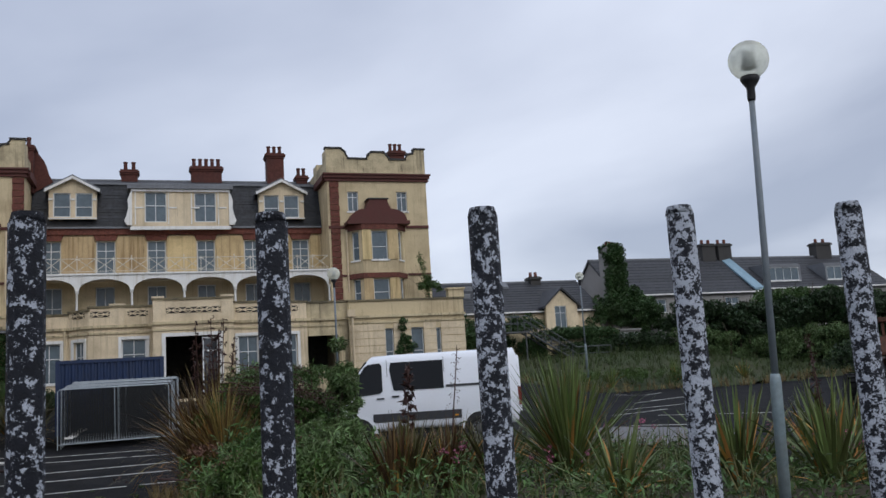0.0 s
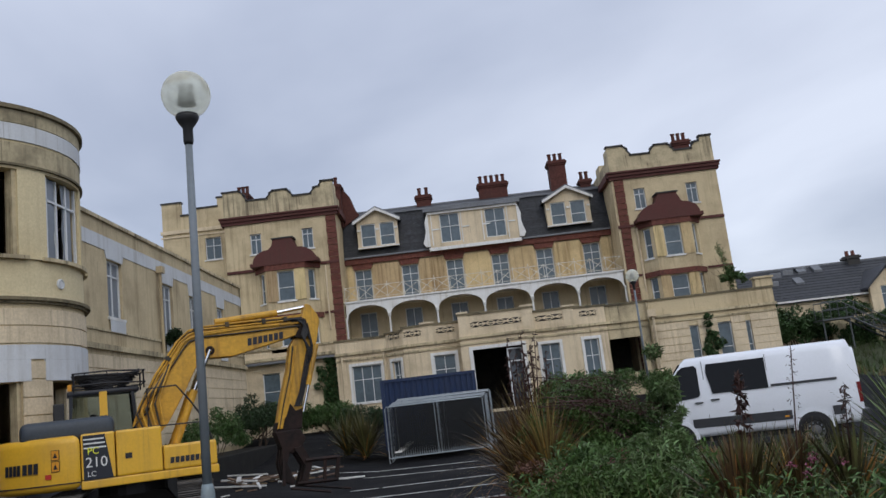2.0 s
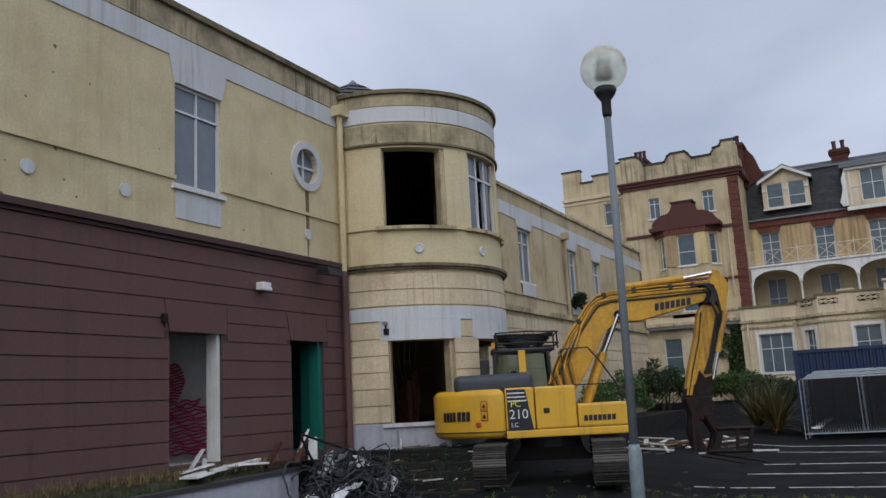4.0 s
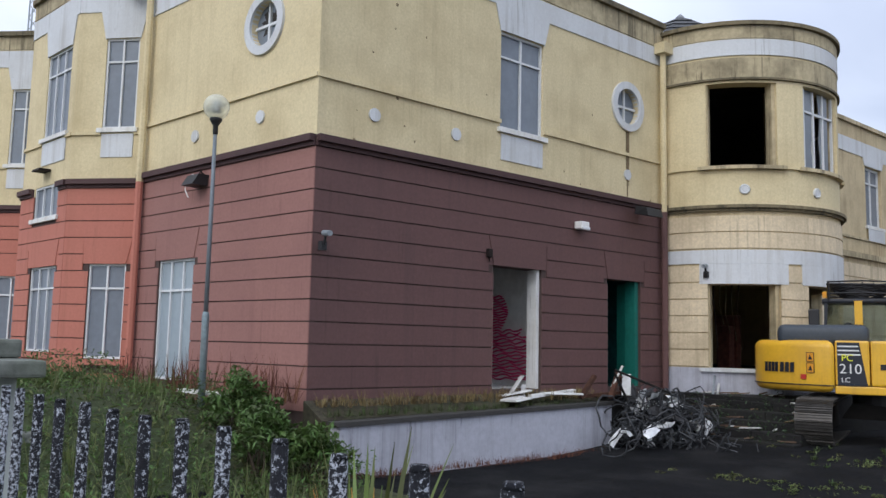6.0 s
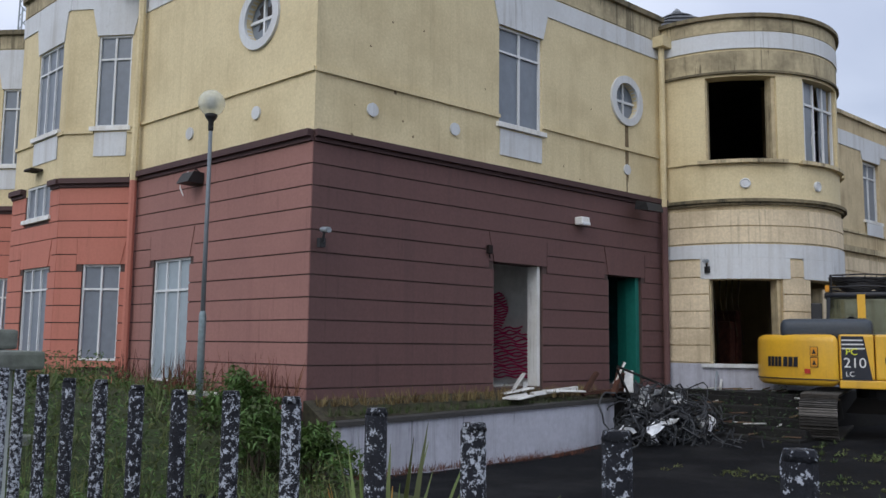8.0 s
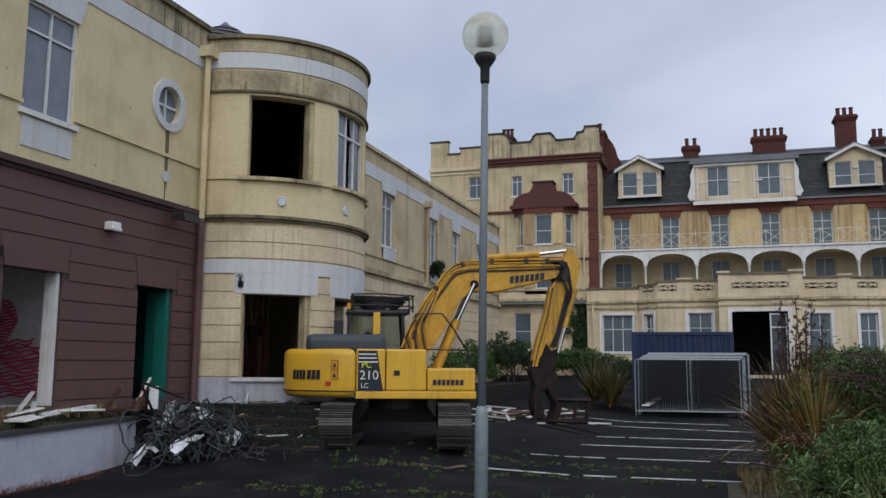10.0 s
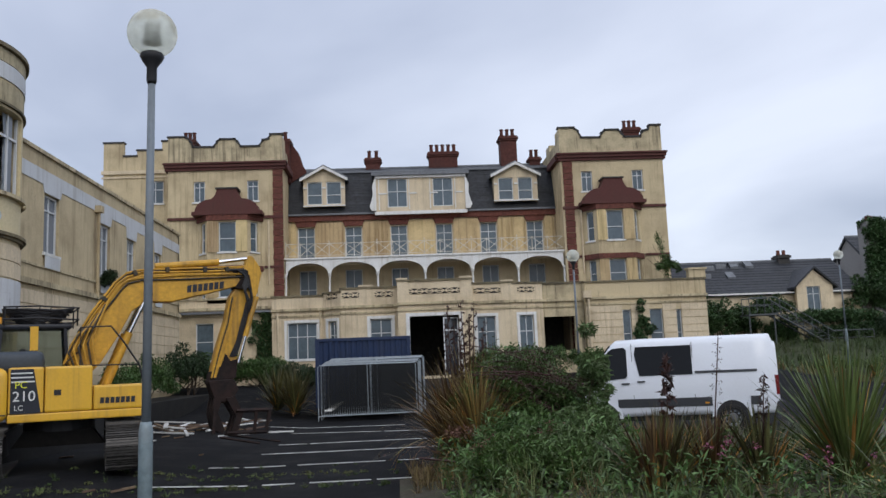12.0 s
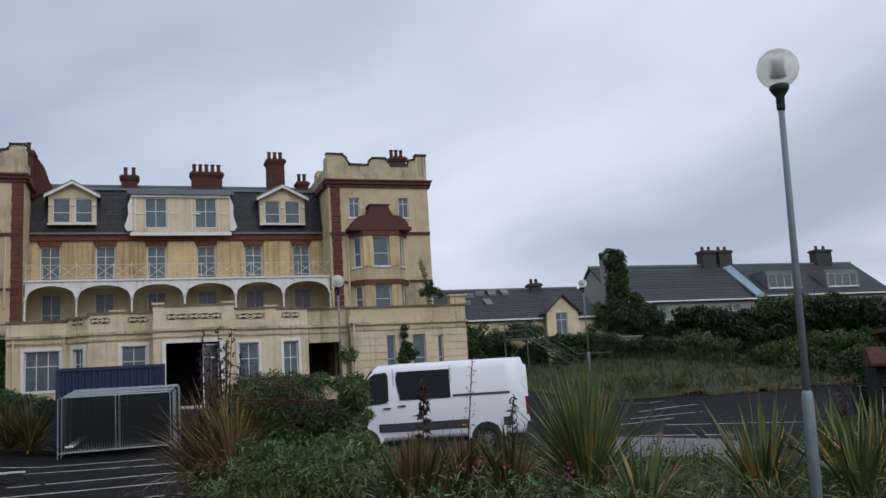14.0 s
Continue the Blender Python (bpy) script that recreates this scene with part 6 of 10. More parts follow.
AS = Wall(-16.45, 6.61, 5.47, 0.64)
fl = thing("floodlight", "dark floodlight under the string course with a loose white cable", "floodlight")
bm = bmesh.new()
hexa(bm, [AS.p(u, z, d) for z, d0, d1 in ((4.72, 0.05, 0.36), (4.92, 0.03, 0.24)) for u, d in ((2.12, d0), (2.5, d0), (2.5, d1), (2.12, d1))])
part("head", bm, "black_plastic", fl)
bm = bmesh.new()
tube(bm, [AS.p(2.4, 4.9, 0.02), AS.p(2.42, 4.98, 0.16), AS.p(2.3, 4.9, 0.14)], 0.02, 6)
part("bracket", bm, "black_plastic", fl)
bm = bmesh.new()
tube(bm, [AS.p(2.0, 5.0, 0.05), AS.p(1.86, 4.86, 0.12), AS.p(1.88, 4.7, 0.13), AS.p(1.98, 4.55, 0.12)], 0.012, 6)
part("cable", bm, "white_trim", fl)
jb = thing("junction_box", "small rusty junction box beside the doorway", "box")
bm = bmesh.new()
rbox(bm, -10.985, -10.9, 11.0, 11.1, 3.58, 3.74, 0.012)
part("case", bm, "rust_dark", jb)
bm = bmesh.new()
tube(bm, [(-10.95, 11.05, 3.58), (-10.94, 11.06, 3.5)], 0.012, 5)
part("conduit", bm, "rust_dark", jb)
# mast on the far roof
mast = thing("radio_mast", "thin lattice radio mast on the flat roof", "mast")
bm = bmesh.new()
mx, my = -27.5, 7.2
for k in range(3):
    a = 6.2832 * k / 3
    tube(bm, [(mx + 0.22 * math.cos(a), my + 0.22 * math.sin(a), 9.2), (mx + 0.22 * math.cos(a), my + 0.22 * math.sin(a), 16)], 0.025, 5)
for i in range(16):
    z = 9.3 + 0.42 * i
    for k in range(3):
        a, b = 6.2832 * k / 3, 6.2832 * (k + 1) / 3
        tube(bm, [(mx + 0.22 * math.cos(a), my + 0.22 * math.sin(a), z), (mx + 0.22 * math.cos(b), my + 0.22 * math.sin(b), z + 0.4)], 0.014, 4)
part("lattice", bm, "galv", mast)
bm = bmesh.new()
tube(bm, [(-29.5, 6.2, 9.3), (-29.5, 6.2, 12.0)], 0.03, 5)
tube(bm, [(-29.9, 6.0, 10.6), (-28.0, 6.6, 10.3)], 0.05, 5)
tube(bm, [(-25.6, 6.6, 9.3), (-25.6, 6.6, 11.4)], 0.025, 5)
part("aerial", bm, "galv", mast)

# ---------------------------------------------------------------- railing and gate pier
fence = thing("railing_fence", "iron railing with flaking black and grey paint", "railing")
FY = 0.603
bm = bmesh.new()
tube(bm, [(0, 0, 0.40), (0, 0, 1.2), (0.0004, 0, 1.870)], 0.0083, 12)
lathe(bm, [(0.0083, 1.870), (0.0070, 1.875)], 12)
bmesh.ops.recalc_face_normals(bm, faces=bm.faces[:])
bar_me = bpy.data.meshes.new("bar")
bm.to_mesh(bar_me)
bm.free()
finish(bar_me, "railing", True)
rngf = random.Random(11)
x0 = 0.273
for k in range(-31, 30):
    x = x0 + (0.1085 * k + 0.0022 * k * k if k > 0 else 0.1105 * k)
    x += {-1: -0.033, -2: -0.025, -3: -0.013, 2: 0.003, 3: 0.008}.get(k, 0.015 if k >= 4 else 0.0)
    rise = 0.001 + 0.0022 * min(4, max(0, k)) + {-1: 0.003, -2: 0.0015, -3: 0.005, 1: -0.003, 2: -0.0025, 3: -0.004}.get(k, 0.0)
    shared("bar", bar_me, fence, pose(x, FY + 0.002 * rngf.uniform(-1, 1), rise + 0.003 * rngf.uniform(-1, 1), rngf.uniform(-0.06, 0.06), rngf.uniform(-0.06, 0.06), rngf.uniform(0, 360)))
bm = bmesh.new()
box(bm, -3.25, 3.6, FY - 0.02, FY + 0.02, 1.56, 1.572)
part("rail", bm, "black_plastic", fence)
bm = bmesh.new()
box(bm, -3.25, 3.6, FY - 0.02, FY + 0.02, 0.55, 0.562)
part("rail", bm, "black_plastic", fence)
bm = bmesh.new()
rbox(bm, -1.62, -1.50, FY + 0.02, FY + 0.10, 1.47, 1.60, 0.008)
part("lock_case", bm, "black_plastic", fence)

pier = thing("gate_pier", "painted gate pier with a stepped mossy concrete cap", "gate pier")
# stepped cap, its slabs set back one above the other
PX, PY = -2.74, 1.05
bm = bmesh.new()
box(bm, PX - 1.5, PX - 0.09, PY - 0.38, PY - 0.05, 0.0, 1.835)
part("shaft", bm, "pier_paint", pier)
for k, (ins, z0, z1) in enumerate(((-0.07, 1.828, 1.888), (0.16, 1.888, 1.955), (0.70, 1.955, 2.01), (0.72, 2.01, 2.075))):
    bm = bmesh.new()
    rbox(bm, PX - 1.6, PX - ins, PY - 0.40 + 0.02 * k, PY - 0.02 * k, z0 + 0.002, z1, 0.012)
    part("cap_slab", bm, "concrete", pier)

# ---------------------------------------------------------------- terrace wall, steps, debris
pl = thing("planter_wall", "low rendered planter wall with a dark coping", "wall", kind="structure")
bm = bmesh.new()
hexa(bm, [(-10.45, 7.35, -0.4), (-10.2, 7.35, -0.4), (-10.2, 13.7, -0.4), (-10.45, 13.7, -0.4), (-10.45, 7.35, 0.72), (-10.2, 7.35, 0.72), (-10.2, 13.7, 0.86), (-10.45, 13.7, 0.86)])
part("wall_body", bm, "planter_wall", pl)
bm = bmesh.new()
hexa(bm, [(-10.5, 7.3, 0.722), (-10.16, 7.3, 0.722), (-10.16, 13.74, 0.862), (-10.5, 13.74, 0.862), (-10.5, 7.3, 0.79), (-10.16, 7.3, 0.79), (-10.16, 13.74, 0.93), (-10.5, 13.74, 0.93)])
part("coping", bm, "coping_dark", pl)
bm = bmesh.new()
hexa(bm, [(-10.98, 7.2, -0.4), (-10.45, 7.2, -0.4), (-10.45, 13.7, -0.4), (-10.98, 13.7, -0.4), (-10.98, 7.2, 1.06), (-10.45, 7.2, 0.8), (-10.45, 13.7, 0.92), (-10.98, 13.7, 1.1)])
part("soil", bm, "soil", pl)
bm = bmesh.new()
box(bm, -10.96, -10.25, 13.7, 16.3, -0.2, 1.02)
box(bm, -10.96, -7.9, 16.25, 23.5, -0.2, 1.04)
box(bm, -10.96, -8.9, 23.5, 44, -0.2, 1.0)
tagged(part("terrace_base", bm, "step"), "dark stone terrace along the annex", "terrace", "", "structure")
steps = thing("stone_steps", "broad dark stone steps up to the terrace, weedy and strewn", "steps", kind="structure")
for k in range(5):
    for j in range(3):
        bm = bmesh.new()
        xa, xb = -10.2 + j * 0.98, -10.2 + (j + 1) * 0.98 - 0.012
        y0 = 16.24 - 0.26 * k
        rbox(bm, xa, xb, y0 - 0.02, y0 + 0.3, -0.1, 1.02 - 0.165 * (k + 0.4), 0.015, 1)
        part("step", bm, "step", steps)


def debris(name, mat, pts, size, label, group):
    bm = bmesh.new()
    a, b = Vector(pts[0]), Vector(pts[1])
    d = (b - a).normalized()
    s = d.cross(Vector((0, 0, 1))).normalized()
    n = s.cross(d)
    w, h = size
    q = [a - s * w - n * h, a + s * w - n * h, a + s * w * 0.8 + n * h, a - s * w + n * h]
    r = [b - s * w * 0.7 - n * h, b + s * w - n * h, b + s * w + n * h, b - s * w * 0.85 + n * h]
    hexa(bm, [q[0], q[1], r[1], r[0], q[3], q[2], r[2], r[3]])
    return tagged(part(name, bm, mat), label, name.replace("_", " "), group)


rd = random.Random(8)
# scrap heap at the end of the planter wall: cable coils, bars, boards
heap = thing("cable_heap", "tangled heap of stripped dark cable and scrap on the ground", "scrap heap", kind="stuff")
for k in range(130):
    bm = bmesh.new()
    cx, cy = -10.05 + 1.15 * rd.random(), 14.35 + rd.gauss(0, 0.55)
    cz = 0.2 + 0.85 * rd.random() * max(0.2, 1 - abs(cy - 14.2) / 1.5)
    r = rd.uniform(0.12, 0.5)
    ax = Vector((rd.gauss(0, 1), rd.gauss(0, 1), rd.gauss(0.3, 0.7))).normalized()
    u = ax.orthogonal().normalized()
    v = ax.cross(u)
    a0, span = rd.uniform(0, 6.28), rd.uniform(3.0, 9.0)
    pts = []
    for i in range(22):
        th = a0 + span * i / 21
        rr = r * (1 + 0.12 * math.sin(3 * th + k))
        p = Vector((cx, cy, cz)) + u * rr * math.cos(th) + v * rr * math.sin(th) + ax * 0.03 * i * rd.uniform(-0.3, 0.3)
        p.z = max(0.04, p.z)
        pts.append(p)
    tube(bm, pts, rd.uniform(0.006, 0.02), 5)
    part("cable", bm, "cable", heap)
for k in range(34):
    # loose ends trailing over the asphalt
    bm = bmesh.new()
    x, y = -9.6 + 1.0 * rd.random(), 14.0 + 1.7 * rd.random()
    r, a0 = rd.uniform(0.15, 0.45), rd.uniform(0, 6.28)
    pts = [(x + 0.09 * i * rd.uniform(0.6, 1.2) + r * math.cos(a0 + 0.5 * i), y + 0.6 * r * math.sin(a0 + 0.5 * i), 0.04 + (0.45 * rd.random() if k < 12 else 0.1) * abs(math.sin(0.7 * i + k))) for i in range(11)]
    tube(bm, pts, rd.uniform(0.008, 0.02), 5)
    part("cable", bm, "cable", heap)
for k in range(64):
    # crumpled sheet pieces among the cable
    bm = bmesh.new()
    cx, cy = -10.0 + 1.1 * rd.random(), 14.3 + rd.gauss(0, 0.45)
    cz = 0.25 + 0.95 * rd.random() * max(0.2, 1 - abs(cy - 14.2) / 1.4)
    s = rd.uniform(0.03, 0.13)
    u = Vector((rd.gauss(0, 1), rd.gauss(0, 1), rd.gauss(0, 0.6))).normalized()
    w = u.orthogonal().normalized()
    w.rotate(Matrix.Rotation(rd.uniform(0, 6.28), 3, u))
    nn = u.cross(w)
    g = [[Vector((cx, cy, max(0.1, cz))) + u * s * (i - 1) * 1.8 + w * s * (q - 1) * rd.uniform(0.5, 1.1) + nn * rd.gauss(0, 0.3 * s) for q in range(3)] for i in range(3)]
    top = [[bm.verts.new(p) for p in r] for r in g]
    low = [[bm.verts.new(p - nn * 0.006) for p in r] for r in g]
    for i in range(2):
        for q in range(2):
            bm.faces.new((top[i][q], top[i + 1][q], top[i + 1][q + 1], top[i][q + 1]))
            bm.faces.new((low[i][q], low[i][q + 1], low[i + 1][q + 1], low[i + 1][q]))
    part("scrap_sheet", bm, "sheet_white" if k % 5 < 3 else "black_plastic", heap)
for k in range(34):
    # litter on the steps and the terrace edge
    lv = rd.randrange(-1, 5)
    x = rd.uniform(-10.1, -7.5)
    y = 16.35 - 0.26 * lv + rd.uniform(-0.08, 0.08) if lv >= 0 else rd.uniform(16.5, 17.4)
    z = 1.02 - 0.165 * (lv + 0.4) + 0.02 if lv >= 0 else 1.06
    L = rd.uniform(0.08, 0.5)
    pale = rd.random() < 0.25
    debris("white_board" if pale else "timber_board", "debris_white" if pale else "timber", ((x, y, z), (x + L, y + rd.uniform(-0.08, 0.08), z + rd.uniform(0, 0.05))), (rd.uniform(0.012, 0.05), 0.012), "thin broken strip lying on the dark steps", "strips on the steps")
W3 = "broken white board on the rubble"
boards = [((-10.35, 11.0, 1.0), (-10.5, 11.55, 1.03), (0.17, 0.015)), ((-10.75, 11.2, 1.06), (-10.55, 11.75, 1.16), (0.1, 0.012)), ((-10.7, 11.4, 1.1), (-10.62, 11.62, 1.42), (0.06, 0.012)), ((-10.55, 12.1, 1.1), (-10.3, 12.9, 1.08), (0.09, 0.015)), ((-10.2, 13.7, 1.2), (-10.05, 13.85, 1.62), (0.07, 0.015)), ((-9.35, 14.75, 0.62), (-9.05, 15.3, 0.42), (0.1, 0.02)),
          ((-10.55, 11.15, 1.0), (-10.6, 11.6, 1.05), (0.08, 0.02)), ((-10.5, 11.7, 1.05), (-10.65, 13.1, 1.12), (0.06, 0.03)), ((-10.6, 11.6, 1.02), (-10.7, 11.75, 1.25), (0.04, 0.015)),
          ((-9.6, 14.6, 0.7), (-9.3, 15.5, 0.45), (0.07, 0.03)), ((-10.0, 13.9, 1.05), (-10.15, 14.1, 1.45), (0.09, 0.015)), ((-9.7, 13.9, 0.1), (-9.5, 14.3, 0.14), (0.12, 0.02)),
          ((-9.75, 14.8, 0.75), (-9.9, 14.2, 1.1), (0.06, 0.02)), ((-9.45, 14.3, 0.35), (-9.6, 14.8, 0.42), (0.14, 0.02)), ((-9.9, 14.5, 0.9), (-9.8, 15.0, 0.86), (0.12, 0.02)),
          ((-9.7, 14.2, 0.6), (-9.45, 14.5, 0.5), (0.12, 0.03)), ((-9.3, 16.9, 1.02), (-9.0, 18.0, 1.0), (0.04, 0.02)), ((-8.9, 17.0, 0.93), (-8.5, 18.6, 0.93), (0.05, 0.015)), ((-9.6, 16.5, 1.0), (-10.0, 17.3, 1.5), (0.025, 0.02)),
          ((-7.6, 17.3, 0.15), (-7.2, 17.9, 0.12), (0.03, 0.02)), ((-8.4, 15.9, 0.2), (-7.6, 16.3, 0.15), (0.03, 0.015))]
for p, q, s in boards:
    debris("white_board", "debris_white", (p, q), s, W3, "broken boards")
debris("white_board", "debris_white", ((-13.55, 6.35, 1.1), (-11.95, 6.5, 1.1)), (0.07, 0.03), "long white board lying at the wall's foot", "broken boards")
rods = [((-9.9, 13.4, 1.55), (-9.3, 15.4, 0.85)), ((-9.9, 13.4, 1.5), (-9.85, 13.75, 0.95)), ((-9.65, 16.4, 1.0), (-9.95, 17.0, 1.56)), ((-9.95, 17.0, 1.56), (-9.6, 17.5, 1.5))]
for p, q in rods:
    bm = bmesh.new()
    tube(bm, [p, q], 0.024, 6)
    tagged(part("metal_rod", bm, "steel_dirt" if p[1] < 14 else "galv"), "bent pale metal rod leaning on the rubble", "rod", "metal rods")
for p, q in (((-10.35, 12.95, 1.0), (-10.3, 13.3, 1.42)), ((-10.1, 13.55, 1.0), (-10.15, 13.85, 1.5)), ((-10.4, 14.3, 1.05), (-10.2, 14.0, 1.4)), ((-10.5, 13.2, 1.02), (-10.1, 14.3, 1.12))):
    debris("timber_board", "rust", (p, q), (0.05, 0.03), "dark broken board leaning by the doorway", "broken timbers")
for k in range(34):
    x, y = rd.uniform(-6.9, -4.6), rd.uniform(24.0, 30.0)
    a = rd.uniform(0, 3.14)
    L = rd.uniform(0.5, 2.1)
    z = ground_z(x, y) + 0.05 + 0.16 * rd.random()
    white = rd.random() < 0.45
    debris("white_board" if white else "timber_board", "debris_white" if white else "timber", ((x, y, z), (x + L * math.cos(a), y + 0.5 * L * math.sin(a), z + rd.uniform(-0.03, 0.12))), (rd.uniform(0.03, 0.07), 0.02),
           "broken white board lying on the asphalt" if white else "splintered timber lying on the asphalt", "broken boards" if white else "broken timbers")
for k in range(40):
    x, y = rd.uniform(-10, -4.5), rd.uniform(14.5, 29)
    z = ground_z(x, y) + 0.02
    if x < -7.4:
        continue
    debris("rubble_chip", "debris_white" if k % 3 == 0 else "timber", ((x, y, z), (x + rd.uniform(0.08, 0.3), y + rd.uniform(-0.1, 0.1), z + 0.02)), (rd.uniform(0.02, 0.08), 0.015), "small chip of rubble on the asphalt", "rubble chips")

# ---------------------------------------------------------------- street lamps


def street_lamp():
    lamp = thing("street_lamp", "grey steel lamp post with a glass globe", "street lamp", "street lamps round the car park")
    bm = bmesh.new()
    lathe(bm, [(0.058, -0.3), (0.058, 1.28), (0.053, 1.31), (0.045, 1.36)], 14)
    part("base_sleeve", bm, "pole_base", lamp, "wider base sleeve", True)
    bm = bmesh.new()
    lathe(bm, [(0.038, 1.3), (0.035, 3.0), (0.031, 4.36)], 12)
    part("pole", bm, "lamp_post", lamp, "", True)
    bm = bmesh.new()
    lathe(bm, [(0.036, 4.28), (0.044, 4.31), (0.044, 4.43), (0.085, 4.49), (0.105, 4.53), (0.095, 4.56)], 16)
    part("collar", bm, "black_plastic", lamp, "black collar", True)
    bm = bmesh.new()
    n, m = 24, 14
    prof = [(0.215 * math.sin(math.pi * (0.12 + 0.88 * i / m)), 4.745 - 0.215 * math.cos(math.pi * (0.12 + 0.88 * i / m))) for i in range(m)]
    lathe(bm, prof, n, close=True)
    g = part("globe", bm, "globe", lamp, "clear greenish glass globe", True)
    g.visible_shadow = False
    bm = bmesh.new()
    for k in range(6):
        lathe(bm, [(0.055, 4.66 + 0.03 * k), (0.078 - 0.004 * k, 4.668 + 0.03 * k), (0.055, 4.685 + 0.03 * k)], 16)
    part("louvre", bm, "galv", lamp, "stacked louvre rings", True)
    return lamp


lampA = street_lamp()
lampA.matrix_basis = pose(-2.08, 7.68, 0.198, 0.0, 0.5, 20)
copy_thing(lampA, Matrix.Translation((6.30, 7.52, 0.23)) @ Vector((0, 0, 1)).rotation_difference(Vector((0.037, -0.0038, 1))).to_matrix().to_4x4() @ Matrix.Rotation(radians(70), 4, "Z"))
for x, y, z, lx, ly in ((5.95, 28.2, 0.62, 0, 0), (20.4, 38.2, 1.5, 0, 0)):
    copy_thing(lampA, pose(x, y, z, lx, ly, 70))
small_lamp = copy_thing(lampA, pose(-12.55, 6.28, 1.04, 0, 0, 45))

# ---------------------------------------------------------------- excavator
ex = thing("excavator", "yellow tracked excavator with its boom raised and a rusty grapple", "excavator", at=(-6.64, 17.76, 0.27), rz=25)
ex.scale = (0.86, 0.86, 0.86)
S = ex
UC = radians(109.0 - 25)   # undercarriage turned against the house


def uc(x, y, z):
    return (x * math.cos(UC) - y * math.sin(UC), x * math.sin(UC) + y * math.cos(UC), z)


bm = bmesh.new()
hexa(bm, [uc(*p) for p in ((-0.55, -0.95, 0.5), (0.55, -0.95, 0.5), (0.55, 0.95, 0.5), (-0.55, 0.95, 0.5), (-0.7, -0.7, 0.85), (0.7, -0.7, 0.85), (0.7, 0.7, 0.85), (-0.7, 0.7, 0.85))])
part("undercarriage", bm, "steel_dirt", S)
bm = bmesh.new()
lathe(bm, [(0.75, 0.82), (0.75, 1.06)], 24)
part("slew_ring", bm, "black_plastic", S)
for side in (-1, 1):
    yc = 1.33 * side
    bm = bmesh.new()
    hexa(bm, [uc(*p) for p in ((-1.8, yc - 0.2, 0.25), (1.8, yc - 0.2, 0.25), (1.8, yc + 0.2, 0.25), (-1.8, yc + 0.2, 0.25), (-1.8, yc - 0.16, 0.72), (1.8, yc - 0.16, 0.72), (1.8, yc + 0.16, 0.72), (-1.8, yc + 0.16, 0.72))])
    tr = part("track_frame", bm, "steel_dirt", S)
    # belt of ribbed pads round the frame
    bm = bmesh.new()
    pad = bmesh.new()
    hexa(pad, [(-0.088, -0.37, -0.02), (0.088, -0.37, -0.02), (0.088, 0.37, -0.02), (-0.088, 0.37, -0.02), (-0.088, -0.37, 0.02), (0.088, -0.37, 0.02), (0.088, 0.37, 0.02), (-0.088, 0.37, 0.02)])
    for rx in (-0.06, 0.0, 0.06):
        hexa(pad, [(rx - 0.008, -0.37, 0.02), (rx + 0.008, -0.37, 0.02), (rx + 0.008, 0.37, 0.02), (rx - 0.008, 0.37, 0.02), (rx - 0.006, -0.37, 0.05), (rx + 0.006, -0.37, 0.05), (rx + 0.006, 0.37, 0.05), (rx - 0.006, 0.37, 0.05)])
    bmesh.ops.recalc_face_normals(pad, faces=pad.faces[:])
    pme = bpy.data.meshes.new("track_pad")
    pad.to_mesh(pme)
    pad.free()
    finish(pme, "track_pad")
    straight, R = 3.65, 0.44
    total = 2 * straight + 2 * math.pi * R
    npad = 52
    for k in range(npad):
        s = total * k / npad
        if s < straight:
            x, z, an = -straight / 2 + s, 0.93, 0
        elif s < straight + math.pi * R:
            a = (s - straight) / R
            x, z, an = straight / 2 + R * math.sin(a), 0.49 + R * math.cos(a), a
        elif s < 2 * straight + math.pi * R:
            x, z, an = straight / 2 - (s - straight - math.pi * R), 0.05, math.pi
        else:
            a = (s - 2 * straight - math.pi * R) / R
            x, z, an = -straight / 2 - R * math.sin(a), 0.49 - R * math.cos(a), math.pi + a
        shared("track_pad", pme, tr, Matrix.Rotation(UC, 4, "Z") @ Matrix.Translation((x, yc, z)) @ Matrix.Rotation(an, 4, "Y"))
    for k in range(2):
        bm2 = bmesh.new()
        xx = -straight / 2 if k == 0 else straight / 2
        b3 = bmesh.new()
        lathe(b3, [(0.36, -0.12), (0.38, -0.08), (0.38, 0.08), (0.36, 0.12)], 20)
        join(bm2, b3, Matrix.Rotation(UC, 4, "Z") @ Matrix.Translation((xx, yc, 0.49)) @ Matrix.Rotation(radians(90), 4, "X"))
        part("drive_wheel", bm2, "steel_dirt", tr)
    bm.free()


def profile_x(bm, prof, y0, y1, bevel=0.0):
    """A side outline of (x, z) pushed across from y0 to y1."""
    b2 = bmesh.new()
    slab(b2, [(x, y0, z) for x, z in prof], (0, y1 - y0, 0))
    if bevel:
        bmesh.ops.recalc_face_normals(b2, faces=b2.faces[:])
        bmesh.ops.bevel(b2, geom=[e for e in b2.edges], offset=bevel, segments=2, affect="EDGES", profile=0.6)
    join(bm, b2)


# counterweight: rounded rear in plan
bm = bmesh.new()
plan = [(-1.12, -1.35)]
for k in range(11):
    a = radians(-62 + 124 * k / 10)
    plan.append((0.12 - 2.96 * math.cos(a), 1.52 * math.sin(a) * 0.995))
plan.append((-1.12, 1.35))
b2 = bmesh.new()
slab(b2, [(x, y, 1.10) for x, y in plan], (0, 0, 1.14))
bmesh.ops.recalc_face_normals(b2, faces=b2.faces[:])
bmesh.ops.bevel(b2, geom=[e for e in b2.edges if abs(e.verts[0].co.z - e.verts[1].co.z) < 0.01], offset=0.17, segments=5, affect="EDGES", profile=0.5)
join(bm, b2)
